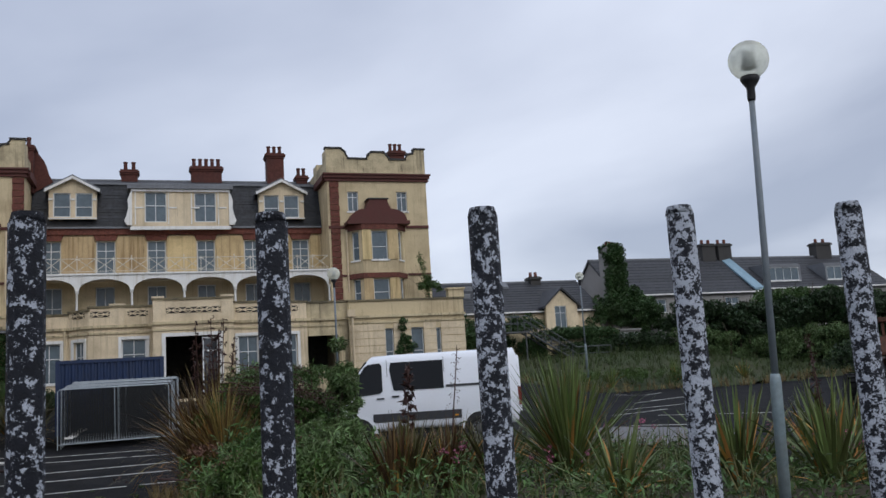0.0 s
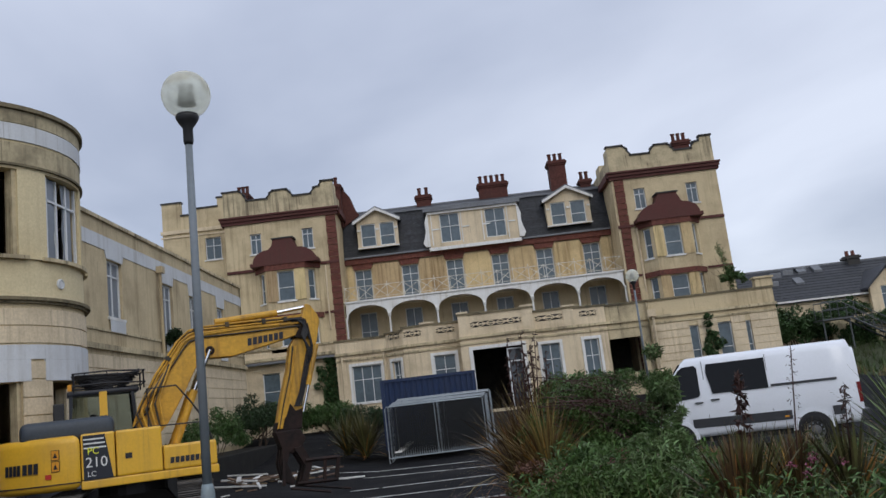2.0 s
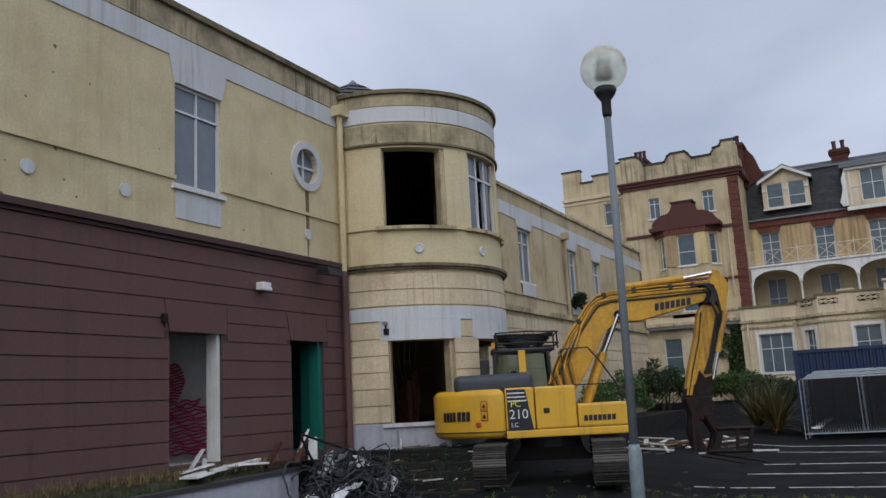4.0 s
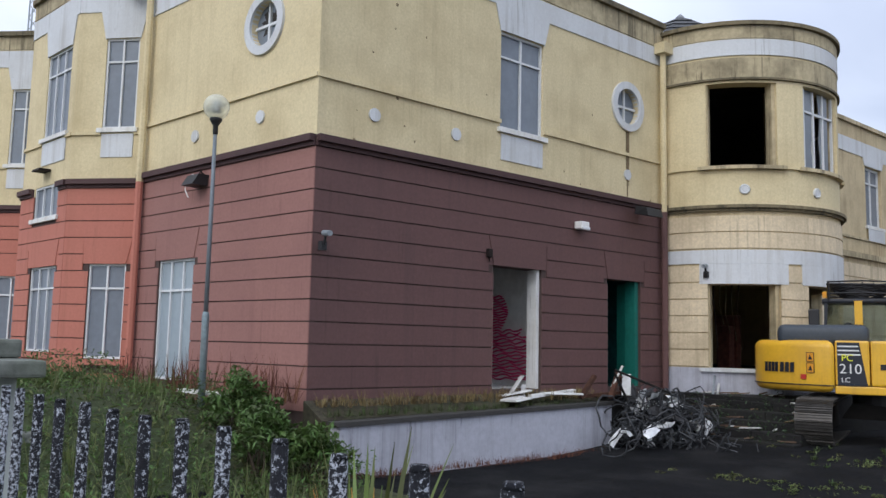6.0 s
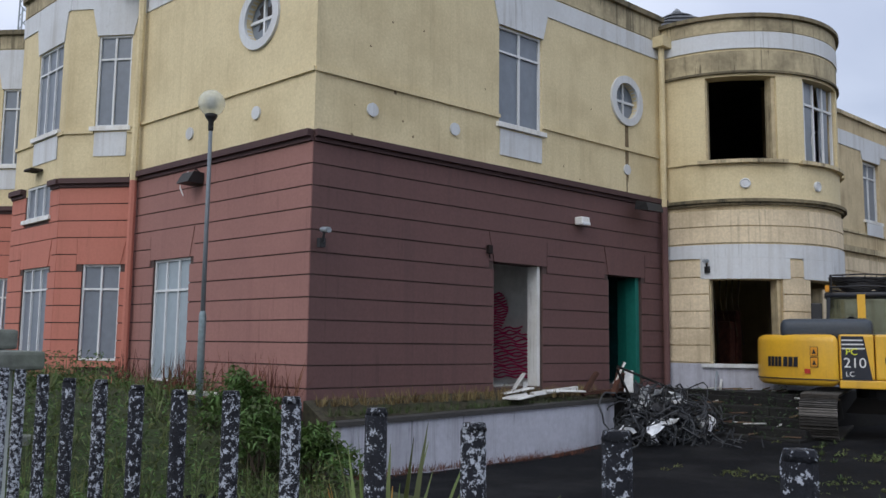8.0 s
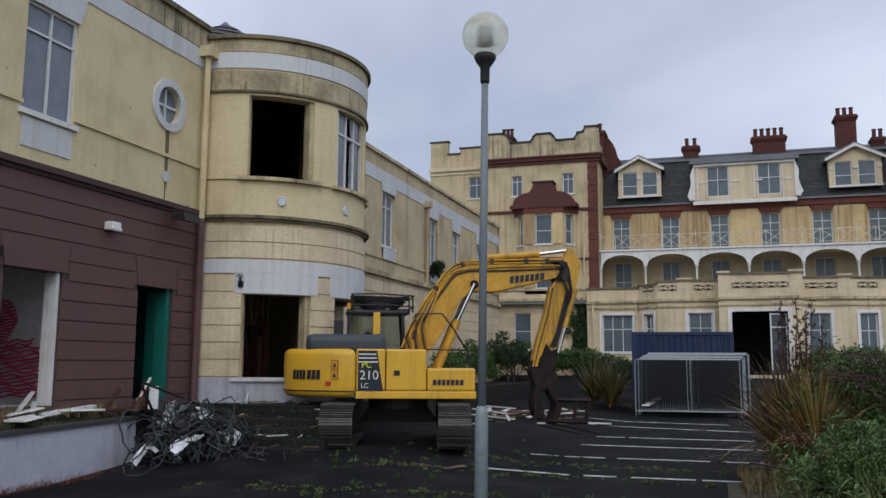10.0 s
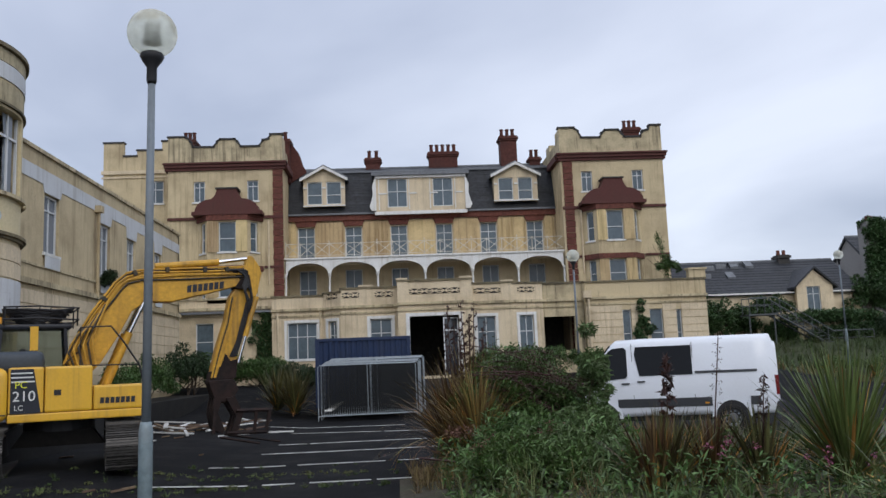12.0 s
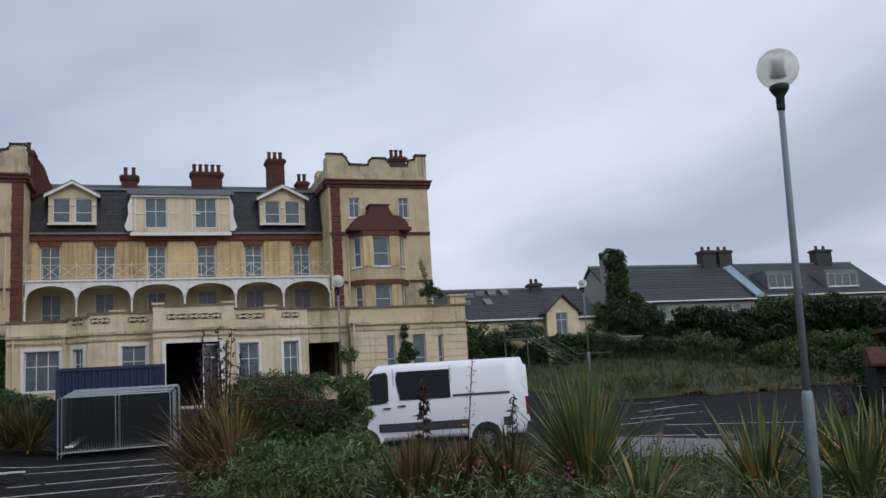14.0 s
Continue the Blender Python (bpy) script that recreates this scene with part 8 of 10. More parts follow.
for sg in (-1, 1):
    on_side([(2.08, 1.45), (3.42, 1.45), (3.52, 2.0), (3.48, 2.2), (2.08, 2.2)], "van_glass", "side_window", "black-tinted side window", sgn=sg)
    on_side([(3.72, 1.46), (3.78, 1.40), (4.42, 1.34), (4.56, 1.44), (4.52, 1.54), (4.32, 1.92), (4.2, 2.1), (4.08, 2.18), (3.78, 2.2), (3.72, 2.12)], "van_glass", "cab_window", "", sgn=sg)
    on_side([(0.1, 0.64), (0.70, 0.64), (0.71, 0.86), (0.1, 0.86)], "van_trim", "side_strip", "", sgn=sg)
    on_side([(1.64, 0.64), (4.0, 0.64), (4.0, 0.86), (1.64, 0.86)], "van_trim", "side_strip", "", sgn=sg)
    on_side([(0.5, 1.47), (2.02, 1.47), (2.02, 1.53), (0.5, 1.53)], "van_trim", "door_rail", "", sgn=sg)
    for x in (2.05, 3.58):
        on_side([(x, 0.86), (x + 0.012, 0.86), (x + 0.012, 2.28), (x, 2.28)], "van_trim", "door_gap", "", off=0.004, sgn=sg, th=0.01)
    on_side([(3.28, 1.28), (3.48, 1.28), (3.48, 1.32), (3.28, 1.32)], "van_trim", "door_handle", "black door handle", off=0.03, sgn=sg)
    on_side([(3.68, 1.24), (3.88, 1.24), (3.88, 1.28), (3.68, 1.28)], "van_trim", "door_handle", "black door handle", off=0.03, sgn=sg)
    on_side([(0.0, 0.88), (0.10, 0.88), (0.11, 1.36), (0.0, 1.36)], "tail_red", "tail_light", "red tail light", off=0.016, sgn=sg)
    on_side([(1.72, 0.70), (1.82, 0.70), (1.82, 0.74), (1.72, 0.74)], "decal_orange", "marker_light", "", off=0.02, sgn=sg)
    for wx in (1.17, 4.38):
        # arch lip and wheel
        bm = bmesh.new()
        for k in range(12):
            a0, a1 = math.pi * k / 12, math.pi * (k + 1) / 12
            pts = []
            for r, a in ((0.40, a0), (0.40, a1), (0.50, a1), (0.50, a0)):
                pts.append((wx + r * math.cos(a), 0.36 + r * math.sin(a)))
            hexa(bm, [(p[0], sg * yv, p[1]) for yv in (0.955, 0.992) for p in pts])
        part("wheel_arch", bm, "van_white", van)
        bm = bmesh.new()
        b3 = bmesh.new()
        lathe(b3, [(0.40, -0.1), (0.40, 0.10)], 28)
        join(bm, b3, Matrix.Translation((wx, sg * 0.90, 0.37)) @ Matrix.Rotation(radians(90), 4, "X"))
        part("arch_recess", bm, "black_plastic", van)
        bm = bmesh.new()
        b3 = bmesh.new()
        lathe(b3, [(0.22, -0.11), (0.31, -0.11), (0.335, -0.08), (0.335, 0.08), (0.31, 0.11), (0.22, 0.11)], 32, close=False)
        join(bm, b3, Matrix.Translation((wx, sg * 0.925, 0.335)) @ Matrix.Rotation(radians(90), 4, "X"))
        wheel = part("wheel", bm, "tyre", van, "", True)
        bm = bmesh.new()
        b3 = bmesh.new()
        lathe(b3, [(0.22, -0.02), (0.215, 0.07), (0.13, 0.04), (0.10, 0.09), (0.04, 0.10)], 28)
        join(bm, b3, Matrix.Translation((wx, sg * 0.94, 0.335)) @ Matrix.Rotation(radians(90 * -sg), 4, "X"))
        part("rim", bm, "hub", wheel)
        for k in range(10):
            bm = bmesh.new()
            a = 6.2832 * k / 10
            b3 = bmesh.new()
            lathe(b3, [(0.018, 0), (0.018, 0.02)], 8)
            join(bm, b3, Matrix.Translation((wx + 0.165 * math.cos(a), sg * 1.0, 0.335 + 0.165 * math.sin(a))) @ Matrix.Rotation(radians(90 * -sg), 4, "X"))
            part("wheel_bolt", bm, "galv", wheel)
bm = bmesh.new()
rbox(bm, -0.12, 0.14, -0.95, 0.95, 0.42, 0.72, 0.04)
part("rear_bumper", bm, "van_trim", van)
bm = bmesh.new()
rbox(bm, 5.0, 5.3, -0.88, 0.88, 0.38, 0.85, 0.06)
part("front_bumper", bm, "van_trim", van)
bm = bmesh.new()
hexa(bm, [(4.16, -0.74, 2.27), (4.16, 0.74, 2.27), (4.12, 0.74, 2.25), (4.12, -0.74, 2.25), (4.74, -0.78, 1.53), (4.74, 0.78, 1.53), (4.70, 0.78, 1.51), (4.70, -0.78, 1.51)])
part("windscreen", bm, "van_glass", van)
for sg in (-1, 1):
    bm = bmesh.new()
    rbox(bm, 4.36, 4.5, sg * 1.02, sg * 1.2, 1.42, 1.74, 0.03) if sg > 0 else rbox(bm, 4.36, 4.5, -1.2, -1.02, 1.42, 1.74, 0.03)
    part("wing_mirror", bm, "van_trim", van)
    bm = bmesh.new()
    rbox(bm, 5.02, 5.24, sg * 0.5 if sg > 0 else -0.82, 0.82 if sg > 0 else -0.5, 0.9, 1.08, 0.03)
    part("headlight", bm, "frame", van)
bm = bmesh.new()
box(bm, 0.3, 4.9, -0.8, 0.8, 0.28, 0.42)
part("chassis", bm, "black_plastic", van)

# ---------------------------------------------------------------- container and stacked fence panels
cont = thing("shipping_container", "dark blue corrugated steel container, dented top rail", "container", at=(-3.25, 34.6, 0.45), rz=3)
CW, CD, CH = 3.8, 2.44, 2.72
bm = bmesh.new()
nrib = 16
prof = []
for k in range(nrib):
    u = 0.12 + (CW - 0.24) * k / nrib
    s = (CW - 0.24) / nrib
    prof += [(u, 0.0), (u + s * 0.3, 0.0), (u + s * 0.5, 0.04), (u + s * 0.8, 0.04)]
prof.append((CW - 0.12, 0.0))
for (u0, d0), (u1, d1) in zip(prof, prof[1:]):
    v = [bm.verts.new(p) for p in ((u0, 0.03 + d0, 0.12), (u1, 0.03 + d1, 0.12), (u1, 0.03 + d1, CH - 0.12), (u0, 0.03 + d0, CH - 0.12))]
    bm.faces.new(v)
bmesh.ops.remove_doubles(bm, verts=bm.verts[:], dist=0.001)
part("side_panel", bm, "skip_blue", cont)
bm = bmesh.new()
box(bm, 0.05, CW - 0.05, 0.1, CD, 0.1, CH - 0.1)
part("hull", bm, "skip_blue", cont)
for x in (0.0, CW - 0.14):
    for y in (0.0, CD - 0.14):
        bm = bmesh.new()
        box(bm, x, x + 0.14, y, y + 0.14, 0.0, CH)
        part("corner_post", bm, "skip_blue", cont)
for z in (0.0, CH - 0.12):
    bm = bmesh.new()
    box(bm, 0.14, CW - 0.14, 0.0, 0.08, z, z + 0.12)
    part("rail", bm, "skip_blue", cont)

panel = thing("fence_panel", "galvanised mesh site fence panel leaning in a stack", "fence panel", "stacked site fence panels")
PWd, PHt = 3.72, 2.0
bm = bmesh.new()
tube(bm, [(0, 0, -0.06), (0, 0, PHt - 0.06), (0.06, 0, PHt), (PWd - 0.06, 0, PHt), (PWd, 0, PHt - 0.06), (PWd, 0, -0.06)], 0.018, 7)
tube(bm, [(0, 0, 0.12), (PWd, 0, 0.12)], 0.02, 6)
part("tube_frame", bm, "galv", panel)
bm = bmesh.new()
tube(bm, [(PWd / 2, 0, 0.12), (PWd / 2, 0, PHt)], 0.016, 6)
part("middle_bar", bm, "galv", panel)
bm = bmesh.new()
nw = 44
for k in range(1, nw):
    x = PWd * k / nw
    box(bm, x - 0.010, x + 0.010, -0.006, 0.006, 0.12, PHt - 0.02)
for k in range(1, 8):
    z = 0.12 + (PHt - 0.14) * k / 8
    box(bm, 0.02, PWd - 0.02, -0.008, 0.008, z - 0.006, z + 0.006)
part("wire_mesh", bm, "mesh_dark", panel, "", False, "stuff")
bm = bmesh.new()
box(bm, 0.22, 0.5, -0.035, -0.028, 0.30, 0.36)
part("tag", bm, "debris_white", panel)
panel.matrix_basis = pose(-2.98, 32.75, 0.10, -4, 0, 8)
for k in range(1, 8):
    copy_thing(panel, pose(-2.98 + 0.06 * k + rd.uniform(-0.05, 0.05), 32.75 + 0.14 * k, 0.10 + 0.035 * k, -4 + 0.3 * k, rd.uniform(-0.4, 0.4), 8 + 0.35 * k))

# ---------------------------------------------------------------- far houses beyond the bank


def slope_roof(parent, x0, x1, y0, y1, ze, zr):
    ym = (y0 + y1) / 2
    rows = 12
    for s in (0, 1):
        for i in range(rows):
            f0, f1 = i / rows, (i + 1) / rows
            ya = (y0 + (ym - y0) * f0) if s == 0 else (y1 + (ym - y1) * f0)
            yb = (y0 + (ym - y0) * f1) if s == 0 else (y1 + (ym - y1) * f1)
            za, zb = ze + (zr - ze) * f0, ze + (zr - ze) * f1
            bm = bmesh.new()
            hexa(bm, [(x0, ya, za + 0.03), (x1, ya, za + 0.03), (x1, ya, za - 0.2), (x0, ya, za - 0.2), (x0, yb, zb), (x1, yb, zb), (x1, yb, zb - 0.2), (x0, yb, zb - 0.2)])
            part("slate_course", bm, "slate", parent)


def house(label, x0, x1, y0, y1, z0, ze, zr, mat, chims=(), wins=()):
    h = thing("house", label, "house")
    W = Wall(x0, y0, 1, 0)
    bm = bmesh.new()
    W.panel(bm, 0, x1 - x0, z0, ze, 0.3, [(a - x0, b - x0, c, d) for a, b, c, d in wins])
    box(bm, x0, x0 + 0.3, y0 + 0.3, y1, z0, ze)
    box(bm, x1 - 0.3, x1, y0 + 0.3, y1, z0, ze)
    box(bm, x0, x1, y1 - 0.3, y1, z0, ze)
    ym = (y0 + y1) / 2
    for x in (x0, x1 - 0.3):
        slab(bm, [(x, y0, ze), (x, y1, ze), (x, ym, zr - 0.15)], (0.3, 0, 0))
    part("wall", bm, mat, h)
    for a, b, c, d in wins:
        window(h, W, a - x0, b - x0, c, d, 1, (0.6,), 0.08)
    bm = bmesh.new()
    box(bm, x0 - 0.15, x1 + 0.15, ym - 0.12, ym + 0.12, zr - 0.12, zr + 0.06)
    rf = part("ridge", bm, "lead", h)
    slope_roof(h, x0 - 0.15, x1 + 0.15, y0 - 0.25, y1 + 0.25, ze, zr)
    bm = bmesh.new()
    box(bm, x0 - 0.1, x1 + 0.1, y0 - 0.34, y0 - 0.22, ze - 0.12, ze + 0.0)
    part("gutter", bm, "white_trim", h)
    for cx, w, zt, cm in chims:
        bm = bmesh.new()
        box(bm, cx - w / 2, cx + w / 2, ym - 0.5, ym + 0.5, zr - 1.2, zt)
        box(bm, cx - w / 2 - 0.1, cx + w / 2 + 0.1, ym - 0.6, ym + 0.6, zt - 0.25, zt - 0.08)
        ch = part("chimney", bm, cm, rf)
        for k in range(2):
            bm = bmesh.new()
            lathe(bm, [(0.16, 0), (0.13, 0.4)], 8, (cx - w / 4 + w / 2 * k, ym, zt))
            part("chimney_pot", bm, "brick", ch)
    return h


h1 = house("low cream cottage range with a slate roof and ivy", 18.6, 34.0, 61.0, 69.0, 1.6, 6.25, 9.0, "cream_pale", chims=((30.2, 0.9, 9.4, "coping_dark"),), wins=())
# gabled wall dormer with tall window
bm = bmesh.new()
GW = Wall(28.9, 60.25, 1, 0)
GW.panel(bm, 0, 2.7, 3.6, 6.6, 0.3, [(0.75, 1.75, 4.7, 6.55)])
GW.prism(bm, [(0, 6.6), (2.7, 6.6), (1.35, 7.75)], -0.3, 0.0)
gd = part("gable_dormer", bm, "cream_pale", h1)
window(h1, GW, 0.75, 1.75, 4.7, 6.55, 1, (0.7,), 0.08)
bm = bmesh.new()
for s in (-1, 1):
    e = -0.3 if s < 0 else 3.0
    slab(bm, [GW.p(e, 6.35, 0.25), GW.p(1.35, 7.85, 0.25), GW.p(1.35, 8.02, 0.25), GW.p(e, 6.52, 0.25)], (0, 4.0, 0))
part("gable_roof", bm, "slate", gd)
for x, z in ((22.9, 7.7), (24.6, 8.55), (25.7, 8.7), (23.6, 8.4)):
    bm = bmesh.new()
    rbox(bm, x, x + 0.8, 60.55 + (z - 6.25) * 1.545, 61.1 + (z - 6.25) * 1.545, z - 0.25, z + 0.25, 0.05)
    part("roof_vent", bm, "lead", h1)
h2 = house("grey rendered terrace house with a dark slate roof", 36.3, 50.0, 62.0, 70.5, 2.0, 7.35, 10.9, "pink_render", chims=((48.4, 1.4, 12.2, "coping_dark"), (50.15, 1.4, 12.2, "coping_dark")), wins=((39.4, 40.9, 5.8, 6.9), (46.8, 48.2, 5.5, 6.9)))
h3 = house("terrace house with white dormers and a slate roof", 50.3, 65.6, 62.5, 71.5, 2.0, 7.6, 11.0, "pink_render", chims=((62.2, 1.8, 12.3, "coping_dark"),), wins=())
bm = bmesh.new()
slab(bm, [(49.7, 61.6, 7.4), (50.6, 61.6, 7.5), (50.6, 66.6, 11.25), (49.7, 66.6, 11.05)], (0, 0, 0.18))
part("sheeted_strip", bm, "blue_sheet", h3)
for x0, x1 in ((52.2, 56.0), (58.8, 62.6)):
    DW = Wall(x0, 63.0, 1, 0)
    bm = bmesh.new()
    DW.panel(bm, 0, x1 - x0, 7.9, 9.7, 0.2, [(0.2, x1 - x0 - 0.2, 8.3, 9.5)])
    box(bm, x0, x1, 63.2, 66.0, 9.7, 9.85)
    box(bm, x0, x0 + 0.15, 63.2, 65.5, 7.9, 9.7)
    box(bm, x1 - 0.15, x1, 63.2, 65.5, 7.9, 9.7)
    part("dormer", bm, "lead", h3)
    window(h3, DW, 0.2, x1 - x0 - 0.2, 8.3, 9.5, 3, (), 0.04, bar=0.14, outer=0.14)
for x, f in ((25.2, 0.5), (26.0, 0.84), (27.2, 0.84)):
    # roof lights with pale frames, standing proud of the slates
    bm = bmesh.new()
    y, z = 61.0 + 4.0 * f, 6.25 + 2.75 * f
    hexa(bm, [(x - 0.3, y - 0.35, z - 0.2), (x + 0.3, y - 0.35, z - 0.2), (x + 0.3, y + 0.35, z + 0.25), (x - 0.3, y + 0.35, z + 0.25), (x - 0.3, y - 0.38, z + 0.0), (x + 0.3, y - 0.38, z + 0.0), (x + 0.3, y + 0.3, z + 0.47), (x - 0.3, y + 0.3, z + 0.47)])
    part("roof_light", bm, "lead", h1)
ivy_stack = thing("ivy_chimney", "tall chimney stack smothered in ivy", "chimney")
bm = bmesh.new()
box(bm, 34.75, 36.0, 60.5, 61.8, 2.0, 11.2)
part("chimney_shaft", bm, "pink_render", ivy_stack)
bm = bmesh.new()
lathe(bm, [(0.3, 0), (0.25, 0.5)], 10, (35.35, 61.2, 11.2))
part("chimney_pot", bm, "brick", ivy_stack)
# lower buildings on the bank: outhouse, window hut, metal stair
shed = thing("outbuilding", "low cream outbuilding under the ivy", "outbuilding")
bm = bmesh.new()
SW = Wall(24.8, 58.0, 1, 0)
SW.panel(bm, 0, 9.0, 1.8, 4.35, 0.25, [(6.2, 7.0, 3.3, 3.9)])
box(bm, 24.8, 33.8, 58.0, 61.0, 4.35, 4.5)
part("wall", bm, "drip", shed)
window(shed, SW, 6.2, 7.0, 3.3, 3.9, 1, (), 0.05)
hut = thing("glazed_hut", "small hut with a white framed window on the bank", "hut")
bm = bmesh.new()
HW = Wall(33.6, 58.2, 1, 0)
HW.panel(bm, 0, 2.2, 2.0, 4.3, 0.2, [(0.15, 2.05, 2.75, 4.15)])
box(bm, 33.6, 35.8, 58.0, 60.5, 4.3, 4.42)
part("wall", bm, "pink_render", hut)
window(hut, HW, 0.15, 2.05, 2.75, 4.15, 2, (), 0.04, bar=0.09, outer=0.1)
stair = thing("metal_stair", "dark grey steel outside stair with railings", "stair")
for k in range(11):
    bm = bmesh.new()
    box(bm, 25.5 + 0.34 * k, 25.88 + 0.34 * k, 56.2, 57.4, 4.55 - 0.21 * k, 4.59 - 0.21 * k)
    part("tread", bm, "stair_steel", stair)
for y in (56.2, 57.4):
    bm = bmesh.new()
    tube(bm, [(25.4, y, 4.45), (29.2, y, 2.1)], 0.07, 5)
    part("stringer", bm, "stair_steel", stair)
    bm = bmesh.new()
    tube(bm, [(23.6, y, 5.6), (25.4, y, 5.6), (29.2, y, 3.2), (32.0, y, 3.2)], 0.035, 5)
    tube(bm, [(23.6, y, 5.1), (25.4, y, 5.1), (29.2, y, 2.7), (32.0, y, 2.7)], 0.025, 5)
    for k in range(9):
        x = 23.6 + 1.05 * k
        zt = 5.6 if x < 25.4 else max(3.2, 5.6 - (x - 25.4) * 0.632)
        tube(bm, [(x, y, zt - 1.1), (x, y, zt)], 0.03, 5)
    part("handrail", bm, "stair_steel", stair)
bm = bmesh.new()
box(bm, 23.5, 25.5, 56.1, 57.6, 4.4, 4.5)
part("landing", bm, "stair_steel", stair)
for x in (23.6, 25.3):
    bm = bmesh.new()
    tube(bm, [(x, 56.3, 1.8), (x, 56.3, 4.45)], 0.06, 6)
    part("leg", bm, "stair_steel", stair)
# second machine half hidden at the edge of the car park
digger = thing("backhoe_loader", "rust-red backhoe loader half hidden by the hedge", "loader", at=(20.3, 19.15, 0.0), rz=60)
for x, r in ((0.0, 0.78), (2.1, 0.5)):
    for y in (-0.85, 0.85):
        bm = bmesh.new()
        b3 = bmesh.new()
        lathe(b3, [(r * 0.5, -0.2), (r * 0.94, -0.22), (r, -0.15), (r, 0.15), (r * 0.94, 0.22), (r * 0.5, 0.2)], 24)
        join(bm, b3, Matrix.Translation((x, y, r)) @ Matrix.Rotation(radians(90), 4, "X"))
        wl = part("wheel", bm, "tyre", digger)
        for k in range(18):
            bm = bmesh.new()
            b4 = bmesh.new()
            box(b4, r - 0.02, r + 0.05, -0.22, 0.02 if k % 2 else 0.22, -0.05, 0.05)
            join(bm, b4, Matrix.Translation((x, y, r)) @ Matrix.Rotation(radians(90), 4, "X") @ Matrix.Rotation(6.2832 * k / 18, 4, "Z") @ Matrix.Rotation(radians(90), 4, "X"))
            part("tyre_lug", bm, "tyre", wl)
        bm = bmesh.new()
        b3 = bmesh.new()
        lathe(b3, [(r * 0.5, -0.1), (r * 0.3, 0.12)], 20)
        join(bm, b3, Matrix.Translation((x, y, r)) @ Matrix.Rotation(radians(90), 4, "X"))
        part("rim", bm, "decal_orange", wl)
bm = bmesh.new()
rbox(bm, -0.6, 2.6, -0.55, 0.55, 0.7, 1.5, 0.08)
part("body", bm, "rust", digger)
bm = bmesh.new()
for x in (-0.5, 0.9):
    for y in (-0.55, 0.5):
        box(bm, x, x + 0.07, y, y + 0.07, 1.5, 2.5)
box(bm, -0.6, 1.1, -0.65, 0.65, 2.5, 2.62)
part("cab", bm, "rust", digger)
bm = bmesh.new()
slab(bm, [(-0.95, -1.3, 1.62), (-0.25, -1.3, 1.55), (-0.2, -1.3, 2.1), (-0.5, -1.3, 2.08)], (0, 2.6, 0))
box(bm, -0.98, -0.9, -1.33, 1.33, 1.58, 1.66)
part("bucket", bm, "rust", digger)

# ---------------------------------------------------------------- plants
RG = np.random.default_rng(21)


def shrub(name, label, c, r, n, leaf, mat, clumps=60, spread=0.28, stems=9, category="shrub", droop=0.3, wid=0.4, group=""):
    """A shrub: stems from one root and leaves in uneven clumps."""
    c, r = np.asarray(c, float), np.asarray(r, float)
    gz = ground_z(c[0], c[1])
    t = thing(name, label, category, group)
    cl = clumps_in(RG, clumps, c, r)
    cl[:, 2] = np.maximum(cl[:, 2], gz + 0.15)
    bm = bmesh.new()
    for k in range(stems):
        tip = cl[RG.integers(0, clumps)]
        root = np.array([c[0] + RG.normal(0, 0.12 * r[0]), c[1] + RG.normal(0, 0.12 * r[1]), gz - 0.05])
        mid = (root + tip) / 2 + RG.normal(0, 0.1, 3)
        tube(bm, [root, mid, tip], 0.018 + 0.008 * r[2], 5, True, 0.005)
    part("stem", bm, "bark", t)
    pts = clumpy(RG, n, cl, spread)
    pts[:, 2] = np.maximum(pts[:, 2], gz + 0.03)
    v, f = leaf_cloud(RG, pts, leaf, leaf * wid, droop)
    raw("crown", v, f, mat, t, "", "stuff")
    return t


def flax(name, label, x, y, n, length, width, mat, spread=0.9, arch=0.8, dry=0, stalks=0, stalk_h=2.2, z=None, group="flax clumps", pod=0.085, stiff=1.6):
    t = thing(name, label, "plant", group)
    z = ground_z(x, y) + 0.15 if z is None else z
    v, f = blades(RG, (x, y, z), n, length, width, spread, arch)
    raw("leaf_fan", v, f, mat, t, "", "stuff")
    if dry:
        v, f = blades(RG, (x, y, z), dry, length * 0.8, width, spread * stiff, arch * 1.5 * min(1, stiff))
        raw("dry_fan", v, f, "flax_dry", t, "", "stuff")
    for k in range(stalks):
        bm = bmesh.new()
        a = RG.uniform(0, 6.28)
        lean = RG.uniform(0.02, 0.16)
        h = stalk_h * RG.uniform(0.8, 1.1)
        top = np.array([x + math.cos(a) * lean * h, y + math.sin(a) * lean * h, z + h])
        base = np.array([x, y, z])
        tube(bm, [base, (base + top) / 2 + np.array([0, 0, 0.05]), top], 0.014, 5, True, 0.007)
        st = part("flower_stalk", bm, "seed_dark", t)
        pods = []
        for i in range(13):
            fr = 0.55 + 0.45 * i / 12
            p = base + (top - base) * fr
            s = (-1) ** i
            pods.append(p + np.array([s * 0.10 * (1.25 - fr), 0.03 * s, 0.02]))
        pv, pf = [], []
        for p in pods:
            vv, ff = leaf_cloud(RG, np.array([p] * 5) + RG.normal(0, 0.02, (5, 3)), pod, pod * 0.4, -0.5)
            o = len(pv)
            pv += vv.tolist()
            pf += [tuple(int(i) + o for i in q) for q in ff]
        raw("seed_head", pv, pf, "seed_dark", st, "", "stuff")
    return t


